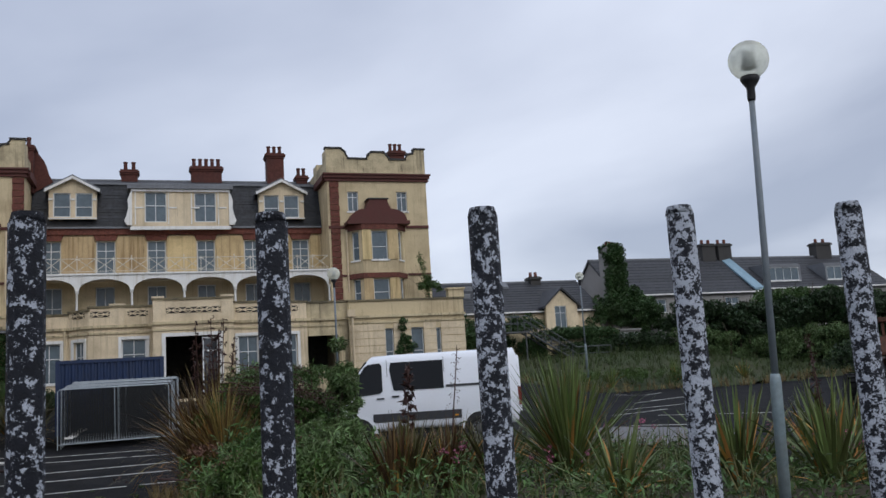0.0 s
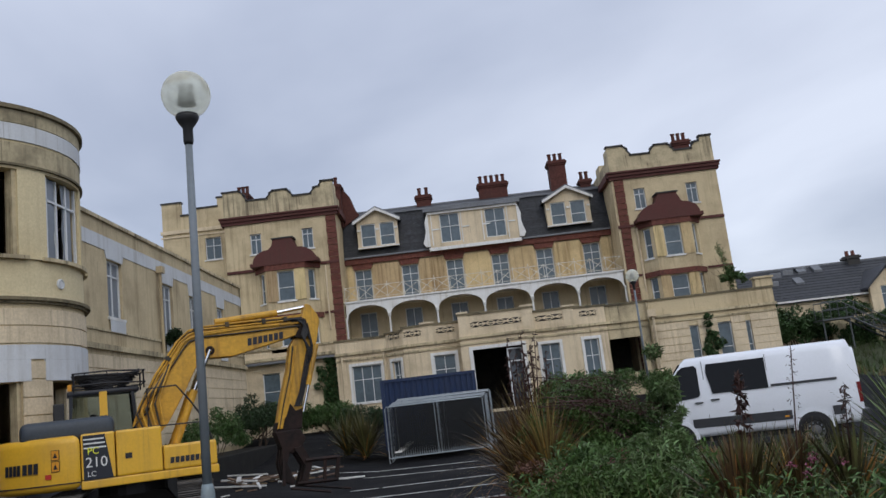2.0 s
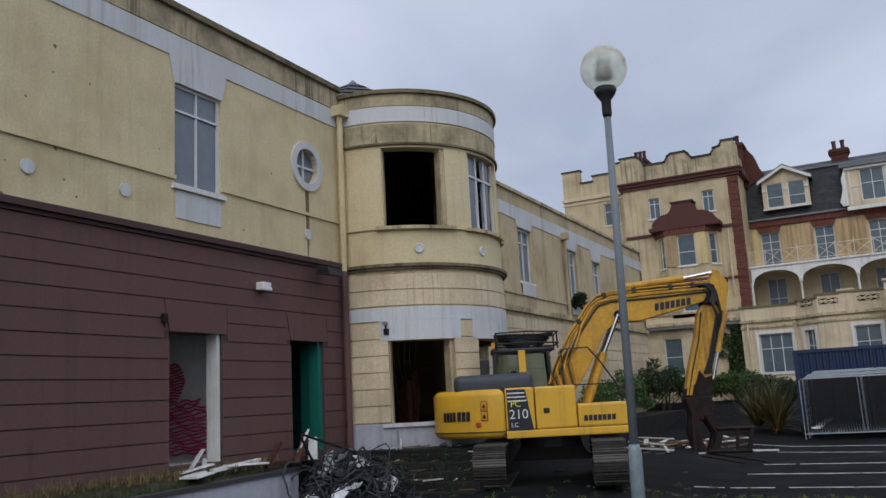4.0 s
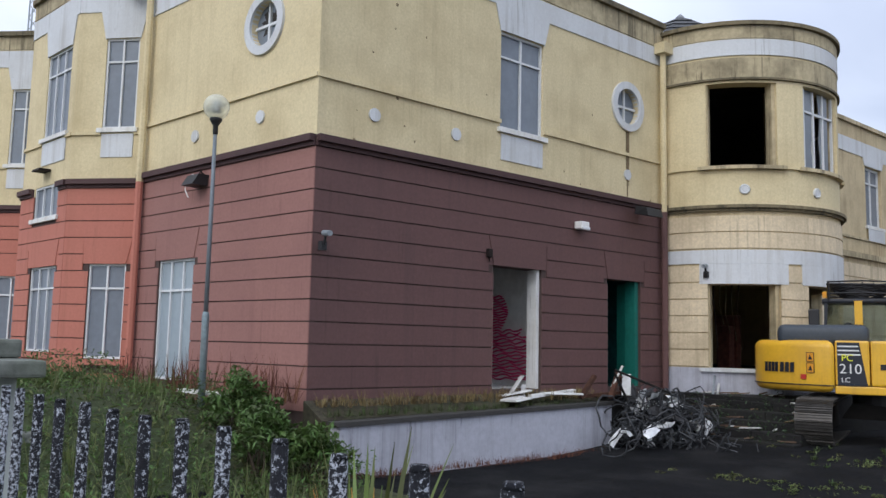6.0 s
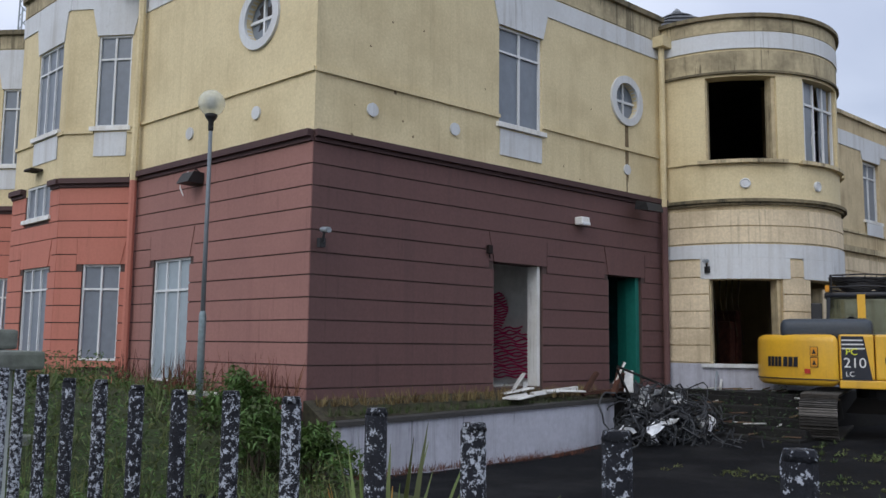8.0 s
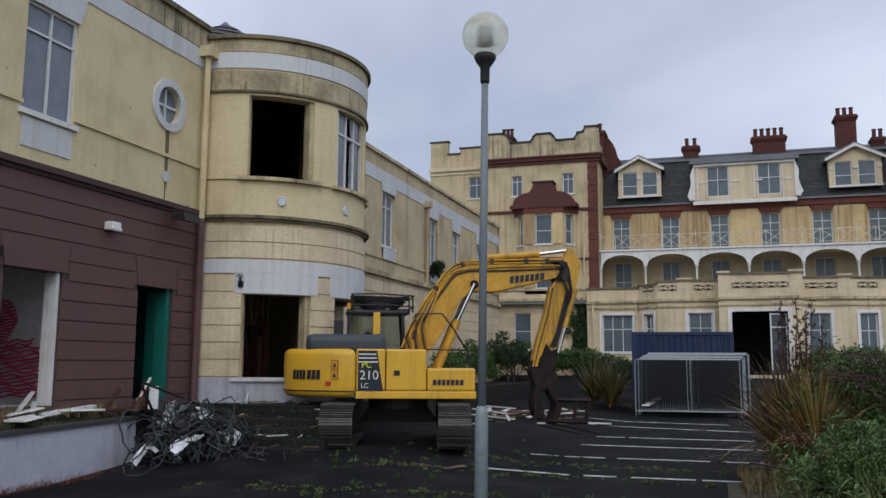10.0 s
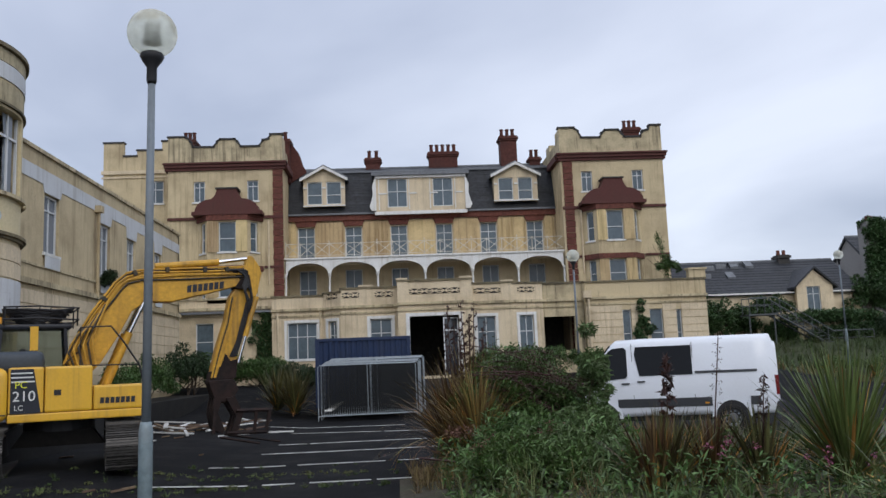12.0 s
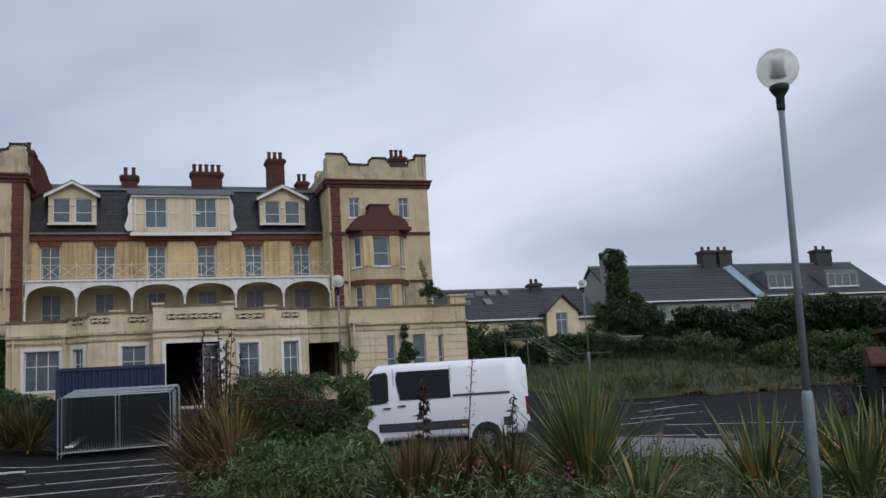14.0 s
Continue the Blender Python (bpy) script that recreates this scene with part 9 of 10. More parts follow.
# island in front of the van
shrub("shrub", "dense dark green shrub thicket in the planting bed", (2.15, 16.8, 1.0), (0.9, 1.2, 1.2), 11500, 0.11, "leaf_green", 80, 0.30, 14)
shrub("shrub", "dense dark green shrub thicket in the planting bed", (2.72, 16.2, 0.9), (0.82, 1.0, 1.05), 9500, 0.11, "leaf_green", 60, 0.28, 12)
shrub("shrub", "paler straggling shrub mixed through the thicket", (2.1, 15.6, 1.05), (1.2, 0.7, 1.1), 5600, 0.11, "leaf_bright", 70, 0.22, 12, wid=0.3)
shrub("buddleia", "slender pale green buddleia with long pointed leaves", (3.42, 15.1, 1.3), (0.24, 0.28, 1.15), 2100, 0.18, "leaf_grey", 20, 0.17, 6, wid=0.22)
shrub("buddleia", "pale green buddleia with long pointed leaves", (3.25, 15.0, 0.65), (0.55, 0.5, 0.7), 2400, 0.18, "leaf_grey", 24, 0.22, 7, wid=0.22)
shrub("shrub", "low leafy shrub at the bed's edge", (1.95, 14.5, 0.5), (0.75, 0.9, 0.6), 4200, 0.10, "leaf_green", 60, 0.28, 8)
shrub("buddleia", "pale green buddleia with long pointed leaves", (2.6, 12.9, 0.5), (0.9, 0.9, 0.55), 4200, 0.17, "leaf_grey", 44, 0.26, 9, wid=0.22)
shrub("shrub", "low leafy shrub at the bed's edge", (1.9, 12.6, 0.45), (1.1, 0.9, 0.5), 5500, 0.09, "leaf_bright", 50, 0.25, 8)
# brittle dark flower stems arching over the thicket
tt = thing("seed_stalks", "dark dry flower stems arching over the thicket", "dry stalks", kind="stuff")
for k in range(20):
    a0 = np.array([1.45 + RG.normal(0, 0.3), 15.2 + RG.normal(0, 0.25), 1.75 + RG.normal(0, 0.28)])
    d = np.array([RG.uniform(0.7, 1.9), RG.uniform(-0.6, 0.0), -RG.uniform(0.1, 0.8)])
    line = [a0 + d * f + np.array([0, 0, 0.35 * f * (1 - f)]) for f in np.linspace(0, 1, 6)]
    bm = bmesh.new()
    tube(bm, line, 0.009, 5, True, 0.004)
    part("stem", bm, "seed_dark", tt)
    fr = RG.uniform(0.1, 1, 70)
    pts = a0 + d * fr[:, None] + np.stack([0 * fr, 0 * fr, 0.35 * fr * (1 - fr)], 1) + RG.normal(0, 0.045, (70, 3))
    v, f = leaf_cloud(RG, pts, 0.06, 0.03, 0.1)
    raw("seed_head", v, f, "seed_dark", tt, "", "stuff")
flax("bronze_flax", "tall bronze and olive flax clump beside the thicket", 1.05, 16.2, 460, 1.9, 0.03, "flax_bronze", 0.62, 1.7, 90, 5, 2.6, stiff=1.0)
flax("bronze_flax", "tall bronze and olive flax clump beside the thicket", 1.35, 16.4, 400, 2.1, 0.03, "flax_tan", 0.66, 1.7, 80, 7, 2.8, stiff=1.0)
flax("bronze_flax", "tall bronze and olive flax clump beside the thicket", 1.35, 15.0, 360, 1.5, 0.028, "flax_tan", 0.7, 1.7, 60, 0, z=0.35, stiff=1.0)
for k in range(16):
    # loose shoots standing out of the thicket
    x, y = RG.uniform(1.5, 3.1), RG.uniform(15.3, 16.6)
    z0, h = 1.2, RG.uniform(0.75, 1.15) - 0.22 * max(0, x - 2.2)
    sh = thing("shrub_shoot", "slender leafy shoot standing out of the thicket", "shoot", "shoots of the thicket")
    bm = bmesh.new()
    tx = x + RG.normal(0, 0.12)
    tube(bm, [(x, y, ground_z(x, y)), (x, y, z0), (tx, y, z0 + h)], 0.01, 5, True, 0.003)
    part("stem", bm, "bark", sh)
    fr = RG.uniform(0.1, 1.0, 60)
    v, f = leaf_cloud(RG, np.stack([x + (tx - x) * fr, np.full(60, y), z0 + h * fr], 1) + RG.normal(0, 0.06, (60, 3)), 0.11, 0.035, 0.2)
    raw("foliage", v, f, "leaf_grey" if k % 3 else "leaf_bright", sh, "", "stuff")
flax("bronze_flax", "low bronze flax clump at the thicket's foot", 1.05, 15.4, 200, 1.2, 0.028, "flax_bronze", 0.95, 1.0, 60, 0)
flax("bronze_flax", "dark reddish flax clump with orange dying blades", 3.35, 11.6, 130, 1.08, 0.05, "flax_bronze", 0.85, 0.45, 26, 0, pod=0.14, stiff=0.75)
flax("bronze_flax", "dark reddish flax clump with orange dying blades", 3.55, 11.75, 140, 1.15, 0.045, "flax_olive", 0.85, 0.5, 18, 1, 1.7, pod=0.17, stiff=0.75)
flax("bronze_flax", "dark reddish flax clump with orange dying blades", 4.2, 11.9, 140, 1.08, 0.05, "flax_bronze", 0.9, 0.5, 24, 1, 2.1, pod=0.05, stiff=0.75)
flax("bronze_flax", "dark reddish flax clump with orange dying blades", 4.85, 11.8, 120, 1.1, 0.045, "flax_olive", 0.9, 0.5, 18, 1, 1.75, pod=0.1, stiff=0.75)
flax("cordyline", "green spiky cordyline with dry yellow skirt blades", 6.0, 11.7, 460, 1.8, 0.034, "flax_green", 0.85, 0.6, 80, 0, 1.7)
flax("green_flax", "green flax clump in the planting bed", 7.2, 9.4, 90, 1.35, 0.05, "flax_green", 0.85, 0.5, 25, 0)
flax("green_flax", "green flax clump in the planting bed", 8.0, 8.7, 90, 1.35, 0.05, "flax_green", 0.9, 0.6, 20, 1, 1.8)
flax("green_flax", "green flax clump in the planting bed", 8.9, 9.3, 80, 1.3, 0.05, "flax_green", 0.9, 0.6, 35, 0)
flax("green_flax", "green flax clump in the planting bed", 9.6, 10.8, 70, 1.2, 0.05, "flax_green", 0.9, 0.6, 30, 0)
flax("green_flax", "green flax clump in the planting bed", 5.6, 9.6, 60, 1.1, 0.045, "flax_green", 0.95, 0.7, 25, 0)
flax("grey_flax", "dark flax clump against the container", -4.2, 35.6, 240, 2.0, 0.05, "flax_olive", 0.9, 1.1, 16, 0)
flax("grey_flax", "dark flax clump against the container", -5.0, 36.4, 200, 1.9, 0.05, "flax_olive", 0.9, 1.1, 12, 0)
flax("yucca", "pale yucca blades inside the railing", -3.0, 2.6, 60, 1.15, 0.045, "flax_green", 1.0, 0.7, 16, 0, z=0.35)
for x, y in ((26.5, 46.8), (31.5, 47.6), (36.0, 46.5), (23.5, 46.0)):
    flax("green_flax", "green flax clump on the grass bank", x, y, 70, 1.5, 0.05, "flax_green", 1.0, 0.8, 20, 0)

# flower stalk lying low across the bed
bm = bmesh.new()
fs = thing("fallen_stalk", "fallen dark flax flower stalk over the bed", "plant")
tube(bm, [(0.3, 13.6, 0.55), (1.2, 13.3, 0.45), (2.3, 13.1, 0.55), (2.6, 13.0, 0.6)], 0.016, 5)
part("stalk", bm, "seed_dark", fs)
v, f = leaf_cloud(RG, np.array([(0.3 + 0.09 * i, 13.6 - 0.03 * i + RG.normal(0, 0.05), 0.58 + RG.normal(0, 0.07)) for i in range(70)]) - np.array([0.6, -0.1, 0]), 0.10, 0.045, -0.2)
raw("seed_head", v, f, "seed_dark", fs, "", "stuff")


def scatter_bed(n, test, x0, x1, y0, y1, zlo, zhi, dens=None):
    out = []
    while len(out) < n:
        x, y = RG.uniform(x0, x1), RG.uniform(y0, y1)
        k = test(x, y)
        if k > 0.02:
            h = zlo + (zhi - zlo) * RG.uniform(0, 1) ** 1.6 * (0.45 + 0.55 * (math.sin(x * 1.3 + 0.4) * math.sin(y * 1.1) * 0.5 + 0.5))
            if y > 14.5 and x > 4.2:
                h *= 0.35
            out.append((x, y, ground_z(x, y) + 0.12 * smooth(0, 0.6, k) + h))
    return np.array(out)


for n, leaf, wid, mt in ((4200, 0.15, 0.05, "leaf_green"), (5200, 0.09, 0.03, "leaf_bright"), (3000, 0.20, 0.035, "leaf_grey"), (2600, 0.07, 0.035, "leaf_dark")):
    v, f = leaf_cloud(RG, scatter_bed(n, in_bed, 0.6, 12, 7.5, 20.8, 0.02, 0.75), leaf, wid, 0.15)
    tagged(raw("bed_weeds", v, f, mt), "low green weeds filling the planting bed", "weeds", "", "stuff")
v, f = leaf_cloud(RG, scatter_bed(6000, in_bed, -6, 13, 1.2, 8, 0.02, 0.5), 0.12, 0.04, 0.1)
tagged(raw("bed_weeds", v, f, "leaf_green"), "low green weeds filling the planting bed", "weeds", "", "stuff")


for k in range(26):
    x, y = RG.uniform(1.2, 4.4), RG.uniform(11.6, 15.0)
    h = RG.uniform(0.6, 1.15)
    zz = ground_z(x, y) + 0.12
    lw = thing("tall_weed", "lanky weed with pale pointed leaves in the bed", "weed", "lanky weeds in the bed")
    bm = bmesh.new()
    tx, ty = x + RG.normal(0, 0.12), y + RG.normal(0, 0.12)
    tube(bm, [(x, y, zz), ((x + tx) / 2, (y + ty) / 2, zz + h * 0.55), (tx, ty, zz + h)], 0.008, 5, True, 0.003)
    part("stem", bm, "leaf_green", lw)
    fr = RG.uniform(0.25, 1.0, 46)
    pts = np.stack([x + (tx - x) * fr, y + (ty - y) * fr, zz + h * fr], 1) + RG.normal(0, 0.06, (46, 3))
    v, f = leaf_cloud(RG, pts, 0.17, 0.035, 0.2)
    raw("foliage", v, f, "leaf_grey" if k % 2 else "leaf_bright", lw, "", "stuff")


def tufts(name, label, pts, length, width, per, mat, spread=0.9):
    V, F = [], []
    for p in pts:
        v, f = blades(RG, p, per, length * RG.uniform(0.6, 1.3), width, spread, 1.0, 3, 0.05)
        o = len(V)
        V += v
        F += [tuple(i + o for i in q) for q in f]
    return tagged(raw(name, V, F, mat), label, "grass", "", "stuff")


tufts("bed_grass", "mixed grass tufts in the planting bed", scatter_bed(480, in_bed, 0.6, 12, 8, 20.8, 0, 0.05), 0.6, 0.012, 9, "grass_mix")
tufts("bed_grass", "dry grass tufts in the planting bed", scatter_bed(160, in_bed, 0.8, 12, 8, 20.8, 0, 0.05), 0.55, 0.012, 8, "dry_grass")
# pink valerian heads
hv = np.concatenate([clumpy(RG, 70, clumps_in(RG, 7, c, (0.6, 0.6, 0.2)), 0.06) for c in ((2.0, 13.4, 0.75), (2.6, 12.9, 0.8), (4.0, 10.9, 0.75), (6.9, 11.6, 0.8), (7.7, 10.2, 0.85), (8.6, 8.9, 0.55), (8.2, 9.3, 0.6), (3.3, 13.5, 0.55), (5.4, 10.4, 0.6))])
v, f = leaf_cloud(RG, hv, 0.045, 0.03, 0.0)
tagged(raw("pink_valerian", v, f, "flower_pink"), "pink valerian flower heads among the weeds", "flowers", "", "stuff")

# bank and far hedge
bank = []
while len(bank) < 1700:
    x, y = RG.uniform(19, 60), RG.uniform(45.0, 60)
    if in_bank(x, y) > 0:
        bank.append((x, y, ground_z(x, y) + 0.2 * smooth(0, 0.9, in_bank(x, y))))
tufts("bank_grass", "long rough grass on the bank", bank, 0.75, 0.03, 11, "bank_blade")
edge = [(x, 45.4 + 0.8 * math.sin(x * 0.4) * -1 + RG.normal(0, 0.5), 0.02) for x in np.arange(19, 48, 0.16)]
edge = [(x, y, ground_z(x, y) + 0.02) for x, y, _ in edge]
tufts("kerb_weeds", "dry reddish weeds along the car park's edge", edge, 0.6, 0.03, 10, "dry_grass")
bushes = clumpy(RG, 3500, clumps_in(RG, 40, (27, 47.5, 0.9), (6.5, 1.2, 0.6)), 0.35)
v, f = leaf_cloud(RG, bushes, 0.16, 0.07)
tagged(raw("bank_weeds", v, f, "leaf_bright"), "leafy weeds on the bank", "weeds", "", "stuff")


def hedge(label, path, half, height, n, mat, leaf=0.24, name="hedge", clump=0.55, base=None):
    t = thing(name, label, "hedge")
    cs = []
    for (ax, ay), (bx, by) in zip(path, path[1:]):
        L = math.hypot(bx - ax, by - ay)
        for k in range(int(L * 13.0)):
            f = RG.uniform(0, 1)
            x, y = ax + (bx - ax) * f, ay + (by - ay) * f
            hh = height * (1.0 + 0.012 * (x - 42)) * (0.78 + 0.28 * math.sin(x * 0.55 + 1) * math.sin(y * 0.35 + x * 0.21))
            gz = ground_z(x, y)
            cs.append((x + RG.normal(0, half * 0.5), y + RG.normal(0, half * 0.5), gz + hh * RG.uniform(0.05, 1.0) ** 0.7))
    v, f = leaf_cloud(RG, clumpy(RG, n, cs, clump), leaf, leaf * 0.5)
    raw("foliage", v, f, mat, t, "", "stuff")
    bm = bmesh.new()
    for (ax, ay), (bx, by) in zip(path, path[1:]):
        for k in range(int(math.hypot(bx - ax, by - ay) / 1.6)):
            f = RG.uniform(0, 1)
            x, y = ax + (bx - ax) * f, ay + (by - ay) * f
            gz = ground_z(x, y)
            tube(bm, [(x, y, gz - 0.1), (x + RG.normal(0, 0.3), y + RG.normal(0, 0.3), gz + height * 0.5), (x + RG.normal(0, 0.6), y + RG.normal(0, 0.6), gz + height * 0.9)], 0.07, 5, True, 0.02)
    part("stem", bm, "bark", t, "", False, "stuff")
    return t


hedge("tall dark overgrown hedge behind the car park", [(38.6, 57.4), (42, 55), (47, 50), (50, 44), (49, 34), (46, 26)], 1.3, 4.9, 92000, "leaf_dark", 0.32, clump=0.75)
hedge("mid-green trees above the hedge", [(44.5, 55.0), (48.5, 51.5), (53, 46), (54, 38)], 1.5, 6.2, 52000, "leaf_green", 0.3, "tree_row", clump=0.7)
hedge("flowering paler shrubs along the hedge", [(38.0, 56.0), (42.5, 52.5), (47, 47)], 0.9, 3.0, 20000, "leaf_grey", 0.2, "shrub_row")
hedge("dark shrubs at the car park's edge", [(30.5, 32), (34, 27), (36, 22)], 1.0, 2.2, 16000, "leaf_dark", 0.2, "shrub_row")
hedge("shrub border below the cottages", [(28.5, 58), (33.2, 57.4), (37.0, 57.6)], 0.7, 1.6, 9000, "leaf_dark", 0.2, "shrub_row")
ivy = thing("ivy", "dense ivy over the chimney and cottage end", "ivy")
cl = np.concatenate([clumps_in(RG, 120, (36.2, 60.2, 5.6), (3.2, 1.2, 2.5)), np.stack([RG.uniform(34.8, 36.0, 130), RG.uniform(60.1, 60.7, 130), RG.uniform(5.0, 11.2, 130)], 1), clumps_in(RG, 40, (38.8, 60.6, 4.4), (2.6, 0.8, 1.8)), clumps_in(RG, 10, (35.4, 61, 11.1), (0.6, 0.5, 0.3))])
v, f = leaf_cloud(RG, clumpy(RG, 34000, cl, 0.5), 0.22, 0.14)
raw("foliage", v, f, "ivy_leaf", ivy, "", "stuff")
ivy2 = thing("ivy", "ivy climbing the cottage wall and fence", "ivy")
cl = np.concatenate([clumps_in(RG, 130, (22.5, 58.8, 3.6), (4.2, 1.0, 2.2)), clumps_in(RG, 30, (26.6, 59.4, 4.8), (1.6, 0.6, 1.1)), clumps_in(RG, 34, (30.5, 59.8, 4.2), (4.0, 0.35, 0.28)), clumps_in(RG, 60, (30.2, 57.8, 4.1), (3.6, 0.35, 0.5)), clumps_in(RG, 50, (31.4, 57.7, 2.9), (1.8, 0.4, 1.1)), clumps_in(RG, 26, (26.4, 57.8, 3.0), (1.1, 0.4, 1.0))])
v, f = leaf_cloud(RG, clumpy(RG, 36000, cl, 0.5), 0.22, 0.13)
raw("foliage", v, f, "ivy_leaf", ivy2, "", "stuff")

for iv, x0, y0 in ((ivy, 35.4, 60.2), (ivy2, 22.5, 58.6)):
    bm = bmesh.new()
    for k in range(7):
        x = x0 + RG.normal(0, 1.0)
        tube(bm, [(x, y0, ground_z(x, y0)), (x + RG.normal(0, 0.3), y0 + 0.2, 4.2), (x + RG.normal(0, 0.4), y0 + 0.3, 5.2)], 0.06, 5, True, 0.02)
    part("stem", bm, "bark", iv)

# along the hotel
shrub("shrub", "rank green bushes at the hotel's foot", (-11.2, 46.6, 1.9), (2.6, 1.2, 1.3), 8000, 0.18, "leaf_green", 60, 0.4, 8, group="bushes at the hotel's foot")
shrub("shrub", "rank green bushes at the hotel's foot", (-7.3, 45.6, 1.7), (2.0, 1.2, 1.1), 6500, 0.18, "leaf_green", 50, 0.4, 8, group="bushes at the hotel's foot")
shrub("shrub", "rank green bushes at the hotel's foot", (-5.0, 44.5, 1.5), (1.6, 1.0, 0.9), 4500, 0.17, "leaf_dark", 40, 0.36, 8, group="bushes at the hotel's foot")
shrub("shrub", "thin young tree growing by the tower", (-12.9, 46.2, 3.2), (0.9, 0.8, 2.0), 3000, 0.16, "leaf_green", 36, 0.35, 7)
shrub("shrub", "bushes in front of the hotel range", (6.5, 44.6, 1.9), (3.6, 1.0, 0.9), 6000, 0.18, "leaf_green", 60, 0.4, 8, group="bushes at the hotel's foot")
cr = thing("creeper", "creeper climbing the tower's corner", "creeper")
v, f = leaf_cloud(RG, clumpy(RG, 4200, np.array([(-7.4 + RG.normal(0, 0.28), 48.95, z) for z in np.linspace(1.2, 5.2, 40)]), 0.28), 0.16, 0.10)
raw("foliage", v, f, "ivy_leaf", cr, "", "stuff")
cr = thing("creeper", "creeper over the wing's window", "creeper")
v, f = leaf_cloud(RG, clumpy(RG, 2400, np.array([(13.75 + RG.normal(0, 0.22), 47.3, z) for z in np.linspace(1.4, 4.1, 26)] + [(13.65, 47.3, 4.6), (13.7, 47.3, 5.0)]), 0.26), 0.17, 0.10)
raw("foliage", v, f, "ivy_leaf", cr, "", "stuff")
rb = shrub("roof_sapling", "sapling growing on the flat roof by the tower", (15.9, 48.6, 7.0), (0.7, 0.4, 0.9), 900, 0.2, "leaf_green", 16, 0.24, 0)
bm = bmesh.new()
for k in range(4):
    tube(bm, [(16.0 + 0.1 * k, 48.6, 5.5), (15.7 - 0.15 * k, 48.6, 7.0), (15.2 - 0.2 * k, 48.6, 8.8 - 0.4 * k)], 0.02, 5, True, 0.006)
part("stem", bm, "bark", rb)
v, f = leaf_cloud(RG, np.array([(15.8 - 0.25 * t + RG.normal(0, 0.1), 48.6 + RG.normal(0, 0.1), 6.4 + 1.3 * t + RG.normal(0, 0.12)) for t in RG.uniform(0, 2, 420)]), 0.18, 0.06)
raw("leaves", v, f, "leaf_bright", rb, "", "stuff")
ws = thing("wall_sapling", "small plant rooted in the annex wall", "plant")
v, f = leaf_cloud(RG, clumpy(RG, 900, clumps_in(RG, 12, (-10.7, 32.9, 5.5), (0.35, 0.5, 0.55)), 0.22), 0.15, 0.06)
raw("leaves", v, f, "leaf_dark", ws, "", "stuff")
ws = thing("wall_sapling", "small plant rooted behind the parapet", "plant")
v, f = leaf_cloud(RG, clumpy(RG, 900, clumps_in(RG, 12, (-16.6, 6.4, 9.3), (0.6, 0.25, 0.3)), 0.2), 0.14, 0.05, 0.8)
raw("leaves", v, f, "leaf_dark", ws, "", "stuff")
shrub("shrub", "rank bushes along the annex's rear wing", (-9.9, 34.5, 1.5), (0.8, 4.5, 1.2), 6000, 0.17, "leaf_green", 60, 0.35, 8, group="bushes along the annex")
shrub("shrub", "rank bushes along the annex's rear wing", (-9.9, 42.0, 2.0), (0.9, 3.0, 1.5), 5000, 0.17, "leaf_dark", 50, 0.35, 8, group="bushes along the annex")

# slope below the brown building
sl = []
while len(sl) < 22000:
    x, y = RG.uniform(-17, -7.6), RG.uniform(0.8, 7.15)
    if x + 0.6 * y > -4.6 or y > 6.5 - 0.10 * (x + 11) * -1 and x < -11:
        continue
    hgt = 0.65 * RG.uniform(0, 1) ** 1.4 * (0.35 + 0.65 * smooth(-0.2, 0.7, math.sin(x * 1.7) * math.sin(y * 1.5 + 1)))
    sl.append((x, y, ground_z(x, y) + 0.03 + hgt))
sl = np.array(sl)
for rows, mt, lf in ((sl[:9000], "leaf_bright", 0.09), (sl[9000:17000], "leaf_green", 0.075), (sl[17000:], "grass_mix", 0.10)):
    v, f = leaf_cloud(RG, rows, lf, lf * 0.32, 0.1)
    tagged(raw("slope_weeds", v, f, mt), "rank mixed weeds on the slope", "weeds", "", "stuff")
gs = []
while len(gs) < 420:
    x, y = RG.uniform(-18, -7.8), RG.uniform(0.8, 7.0)
    if x + 0.6 * y < -4.6:
        gs.append((x, y, ground_z(x, y) + 0.05))
tufts("slope_grass", "mixed grass on the slope", gs, 0.45, 0.012, 9, "grass_mix")
tufts("slope_grass", "dry brown grass along the building's foot", [(-10.72 + RG.normal(0, 0.14), y, 0.98) for y in np.arange(7.3, 13.6, 0.03)] + [(x, 6.85 + 0.11 * (x + 11) + RG.normal(0, 0.12), 1.05) for x in np.arange(-16, -11, 0.08)], 0.22, 0.009, 9, "dry_grass")
tufts("planter_grass", "green grass along the planter coping", [(-10.5 + RG.normal(0, 0.08), y, 0.85) for y in np.arange(7.3, 13.6, 0.05)], 0.15, 0.009, 9, "bank_blade", 1.3)
tufts("wall_foot_weeds", "dry weeds along the planter wall's foot", [(-10.1 + RG.uniform(0, 0.25), y, 0.0) for y in np.arange(7.3, 13.4, 0.04)], 0.13, 0.008, 8, "dock_red", 1.4)
for x, y, h in ((-9.6, 6.6, 0.55), (-9.9, 5.9, 0.7), (-11.2, 6.2, 0.6)):
    shrub("nettle_clump", "bright green leafy weed clump on the slope", (x, y, ground_z(x, y) + h * 0.6), (0.5, 0.5, h), 1500, 0.12, "leaf_bright", 20, 0.2, 5, category="weeds", group="weed clumps on the slope")
for k in range(3):
    bm = bmesh.new()
    rbox(bm, -12.6 - 0.5 * k, -10.9 - 0.5 * k, 3.0 + 0.75 * k, 3.45 + 0.75 * k, 0.4 + 0.15 * k, 0.78 + 0.15 * k, 0.03)
    tagged(part("stone_slab", bm, "concrete"), "half-buried stone step slab on the weedy slope", "stone slab", "stone slabs on the slope")

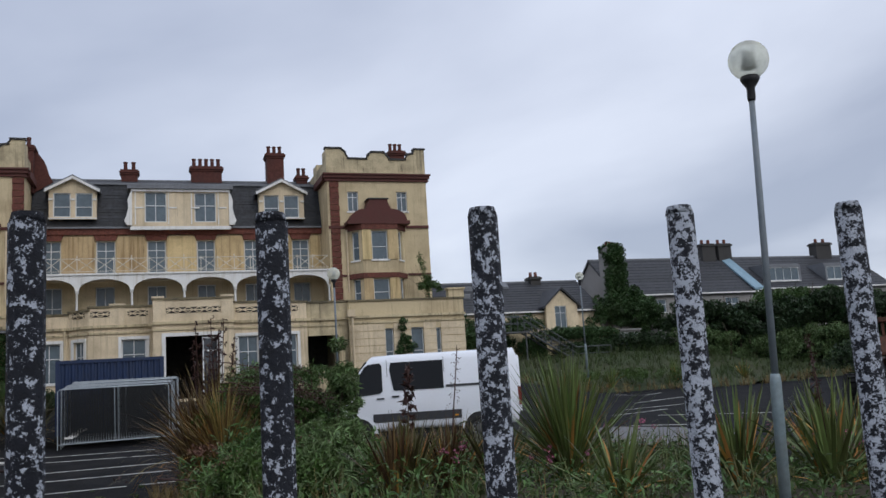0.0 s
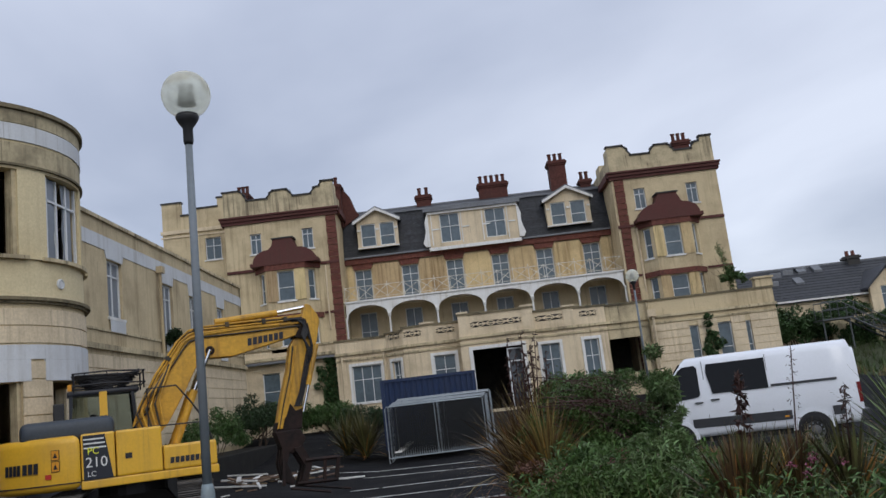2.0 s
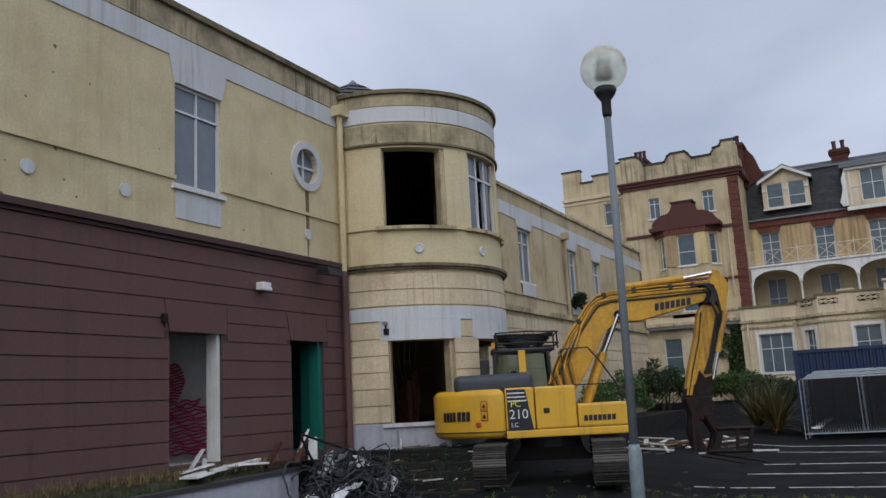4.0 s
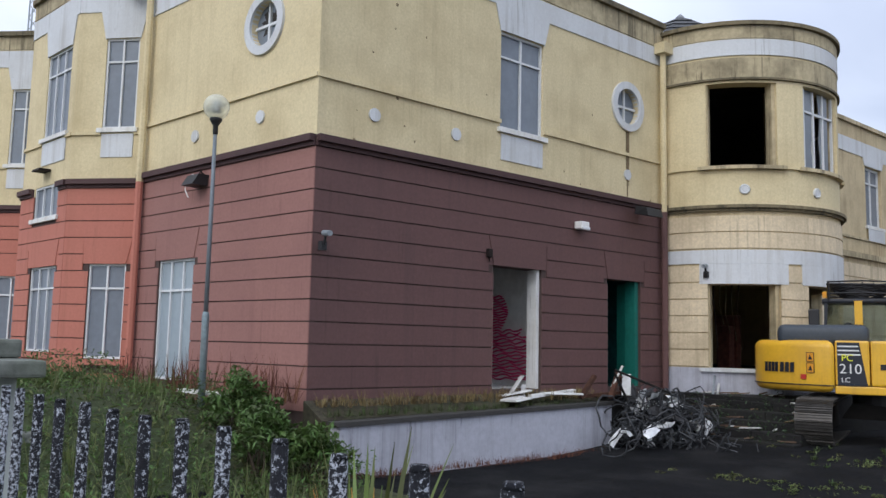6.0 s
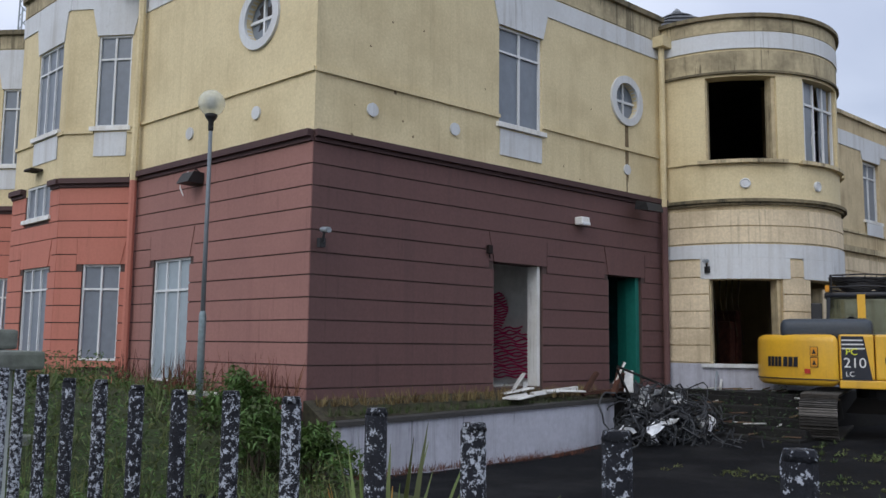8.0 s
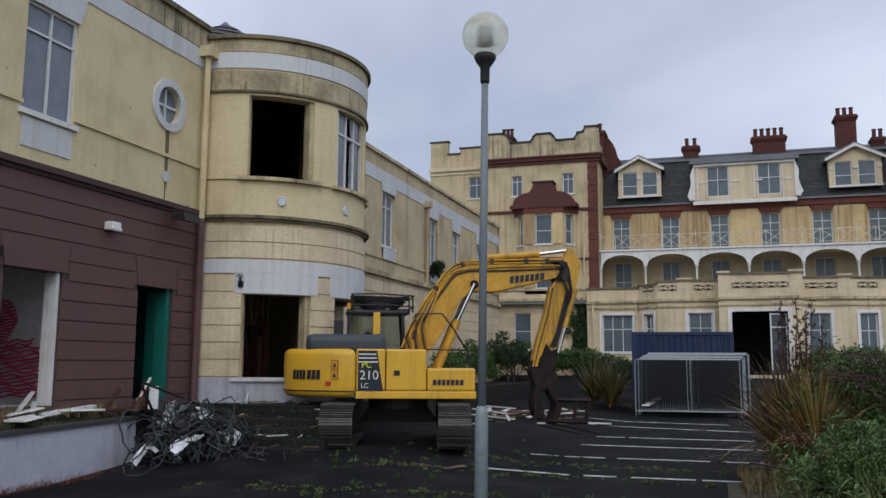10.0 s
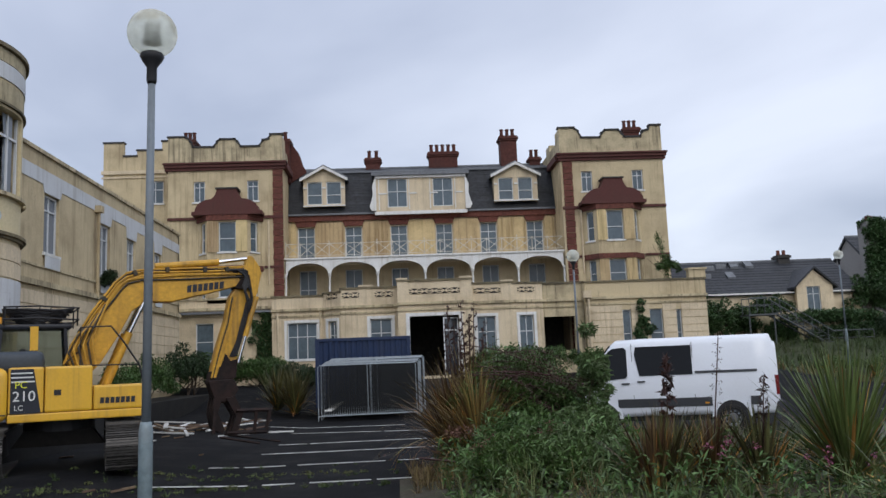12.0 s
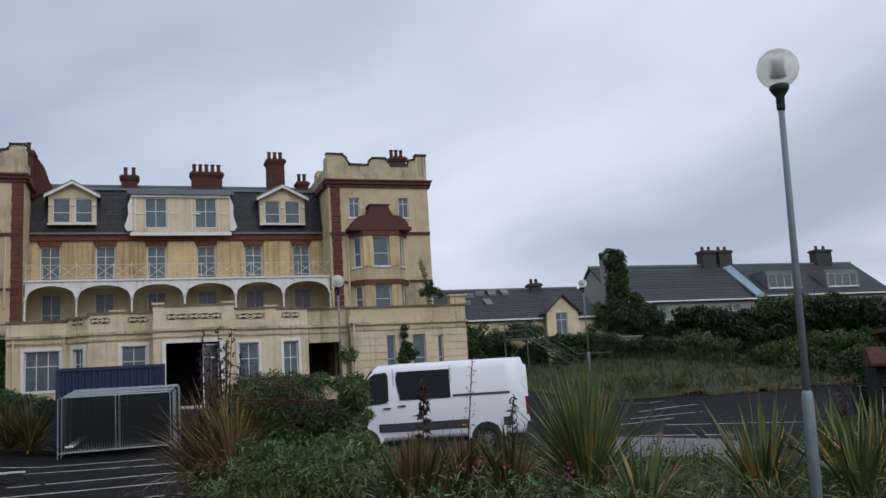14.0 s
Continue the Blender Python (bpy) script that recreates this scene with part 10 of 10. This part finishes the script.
# weeds in the asphalt
crk = [(RG.uniform(-4.5, 0.4), y + RG.normal(0, 0.06), 0.0) for y in (15.2, 15.0, 18.2, 16.4) for _ in range(12)] + [(RG.uniform(-7, -3), RG.uniform(11, 17), 0.0) for _ in range(30)]
tufts("crack_weeds", "weeds growing from cracks in the asphalt", [(x, y, ground_z(x, y)) for x, y, _ in crk], 0.085, 0.014, 22, "bank_blade", 1.7)
tufts("verge_weeds", "weedy fringe round the lamp and the bed", [(RG.uniform(-4.0, 1.0), RG.uniform(7.6, 12.6), 0.05) for _ in range(170)], 0.13, 0.012, 14, "bank_blade", 1.6)
tufts("verge_weeds", "straggling weeds at the thicket's foot", [(RG.uniform(0.2, 1.5), RG.uniform(13.2, 16.2), 0.03) for _ in range(110)], 0.35, 0.016, 10, "dry_grass", 1.2)

mats = np.concatenate([clumpy(RG, 260, np.stack([RG.normal(x, 0.7, 26), RG.normal(y, 0.22, 26), np.full(26, 0.02)], 1), 0.09) for x, y in ((-4.6, 12.6), (-2.6, 12.2), (-5.8, 14.6), (-3.4, 15.2), (-1.6, 16.8), (-6.4, 12.2), (-2.2, 10.4), (-4.4, 17.0))])
mats[:, 2] = [ground_z(x, y) + 0.01 + abs(z) * 0.4 for x, y, z in mats]
v, f = leaf_cloud(RG, mats, 0.07, 0.022, 0.3)
tagged(raw("moss_mats", v, f, "grass_mix"), "low mats of moss and weed on the asphalt", "weeds", "", "stuff")
sw = []
for k in range(600):
    lv = int(RG.integers(0, 5))
    cx = (-9.1, -8.3, -9.9, -7.7)[int(RG.integers(0, 4))]
    sw.append((cx + RG.normal(0, 0.18), 16.3 - 0.26 * lv + RG.normal(0, 0.06), 1.02 - 0.165 * (lv + 0.4) + abs(RG.normal(0, 0.10))))
v, f = leaf_cloud(RG, np.array(sw), 0.08, 0.03, 0.1)
tagged(raw("step_weeds", v, f, "leaf_dark"), "dark weeds growing over the broken steps", "weeds", "", "stuff")
dock = [(x, 6.75 + 0.11 * (x + 11) + RG.normal(0, 0.12), 1.05) for x in np.concatenate([RG.normal(-11.4, 0.35, 26), RG.normal(-13.6, 0.5, 30), RG.normal(-15.3, 0.5, 20)])]
tufts("dock_stalks", "dead reddish dock stalks along the building's foot", dock, 0.62, 0.014, 5, "dock_red", 0.6)
hv = np.concatenate([clumpy(RG, 260, clumps_in(RG, 14, c, (0.55, 0.5, 0.16)), 0.12) for c in ((2.1, 13.6, 0.72), (1.5, 12.8, 0.7), (2.7, 14.1, 0.85), (1.2, 14.2, 0.8))])
v, f = leaf_cloud(RG, hv, 0.05, 0.028, 0.0)
tagged(raw("dead_flowers", v, f, "dead_head"), "brownish dead flower heads among the bed's weeds", "flowers", "", "stuff")
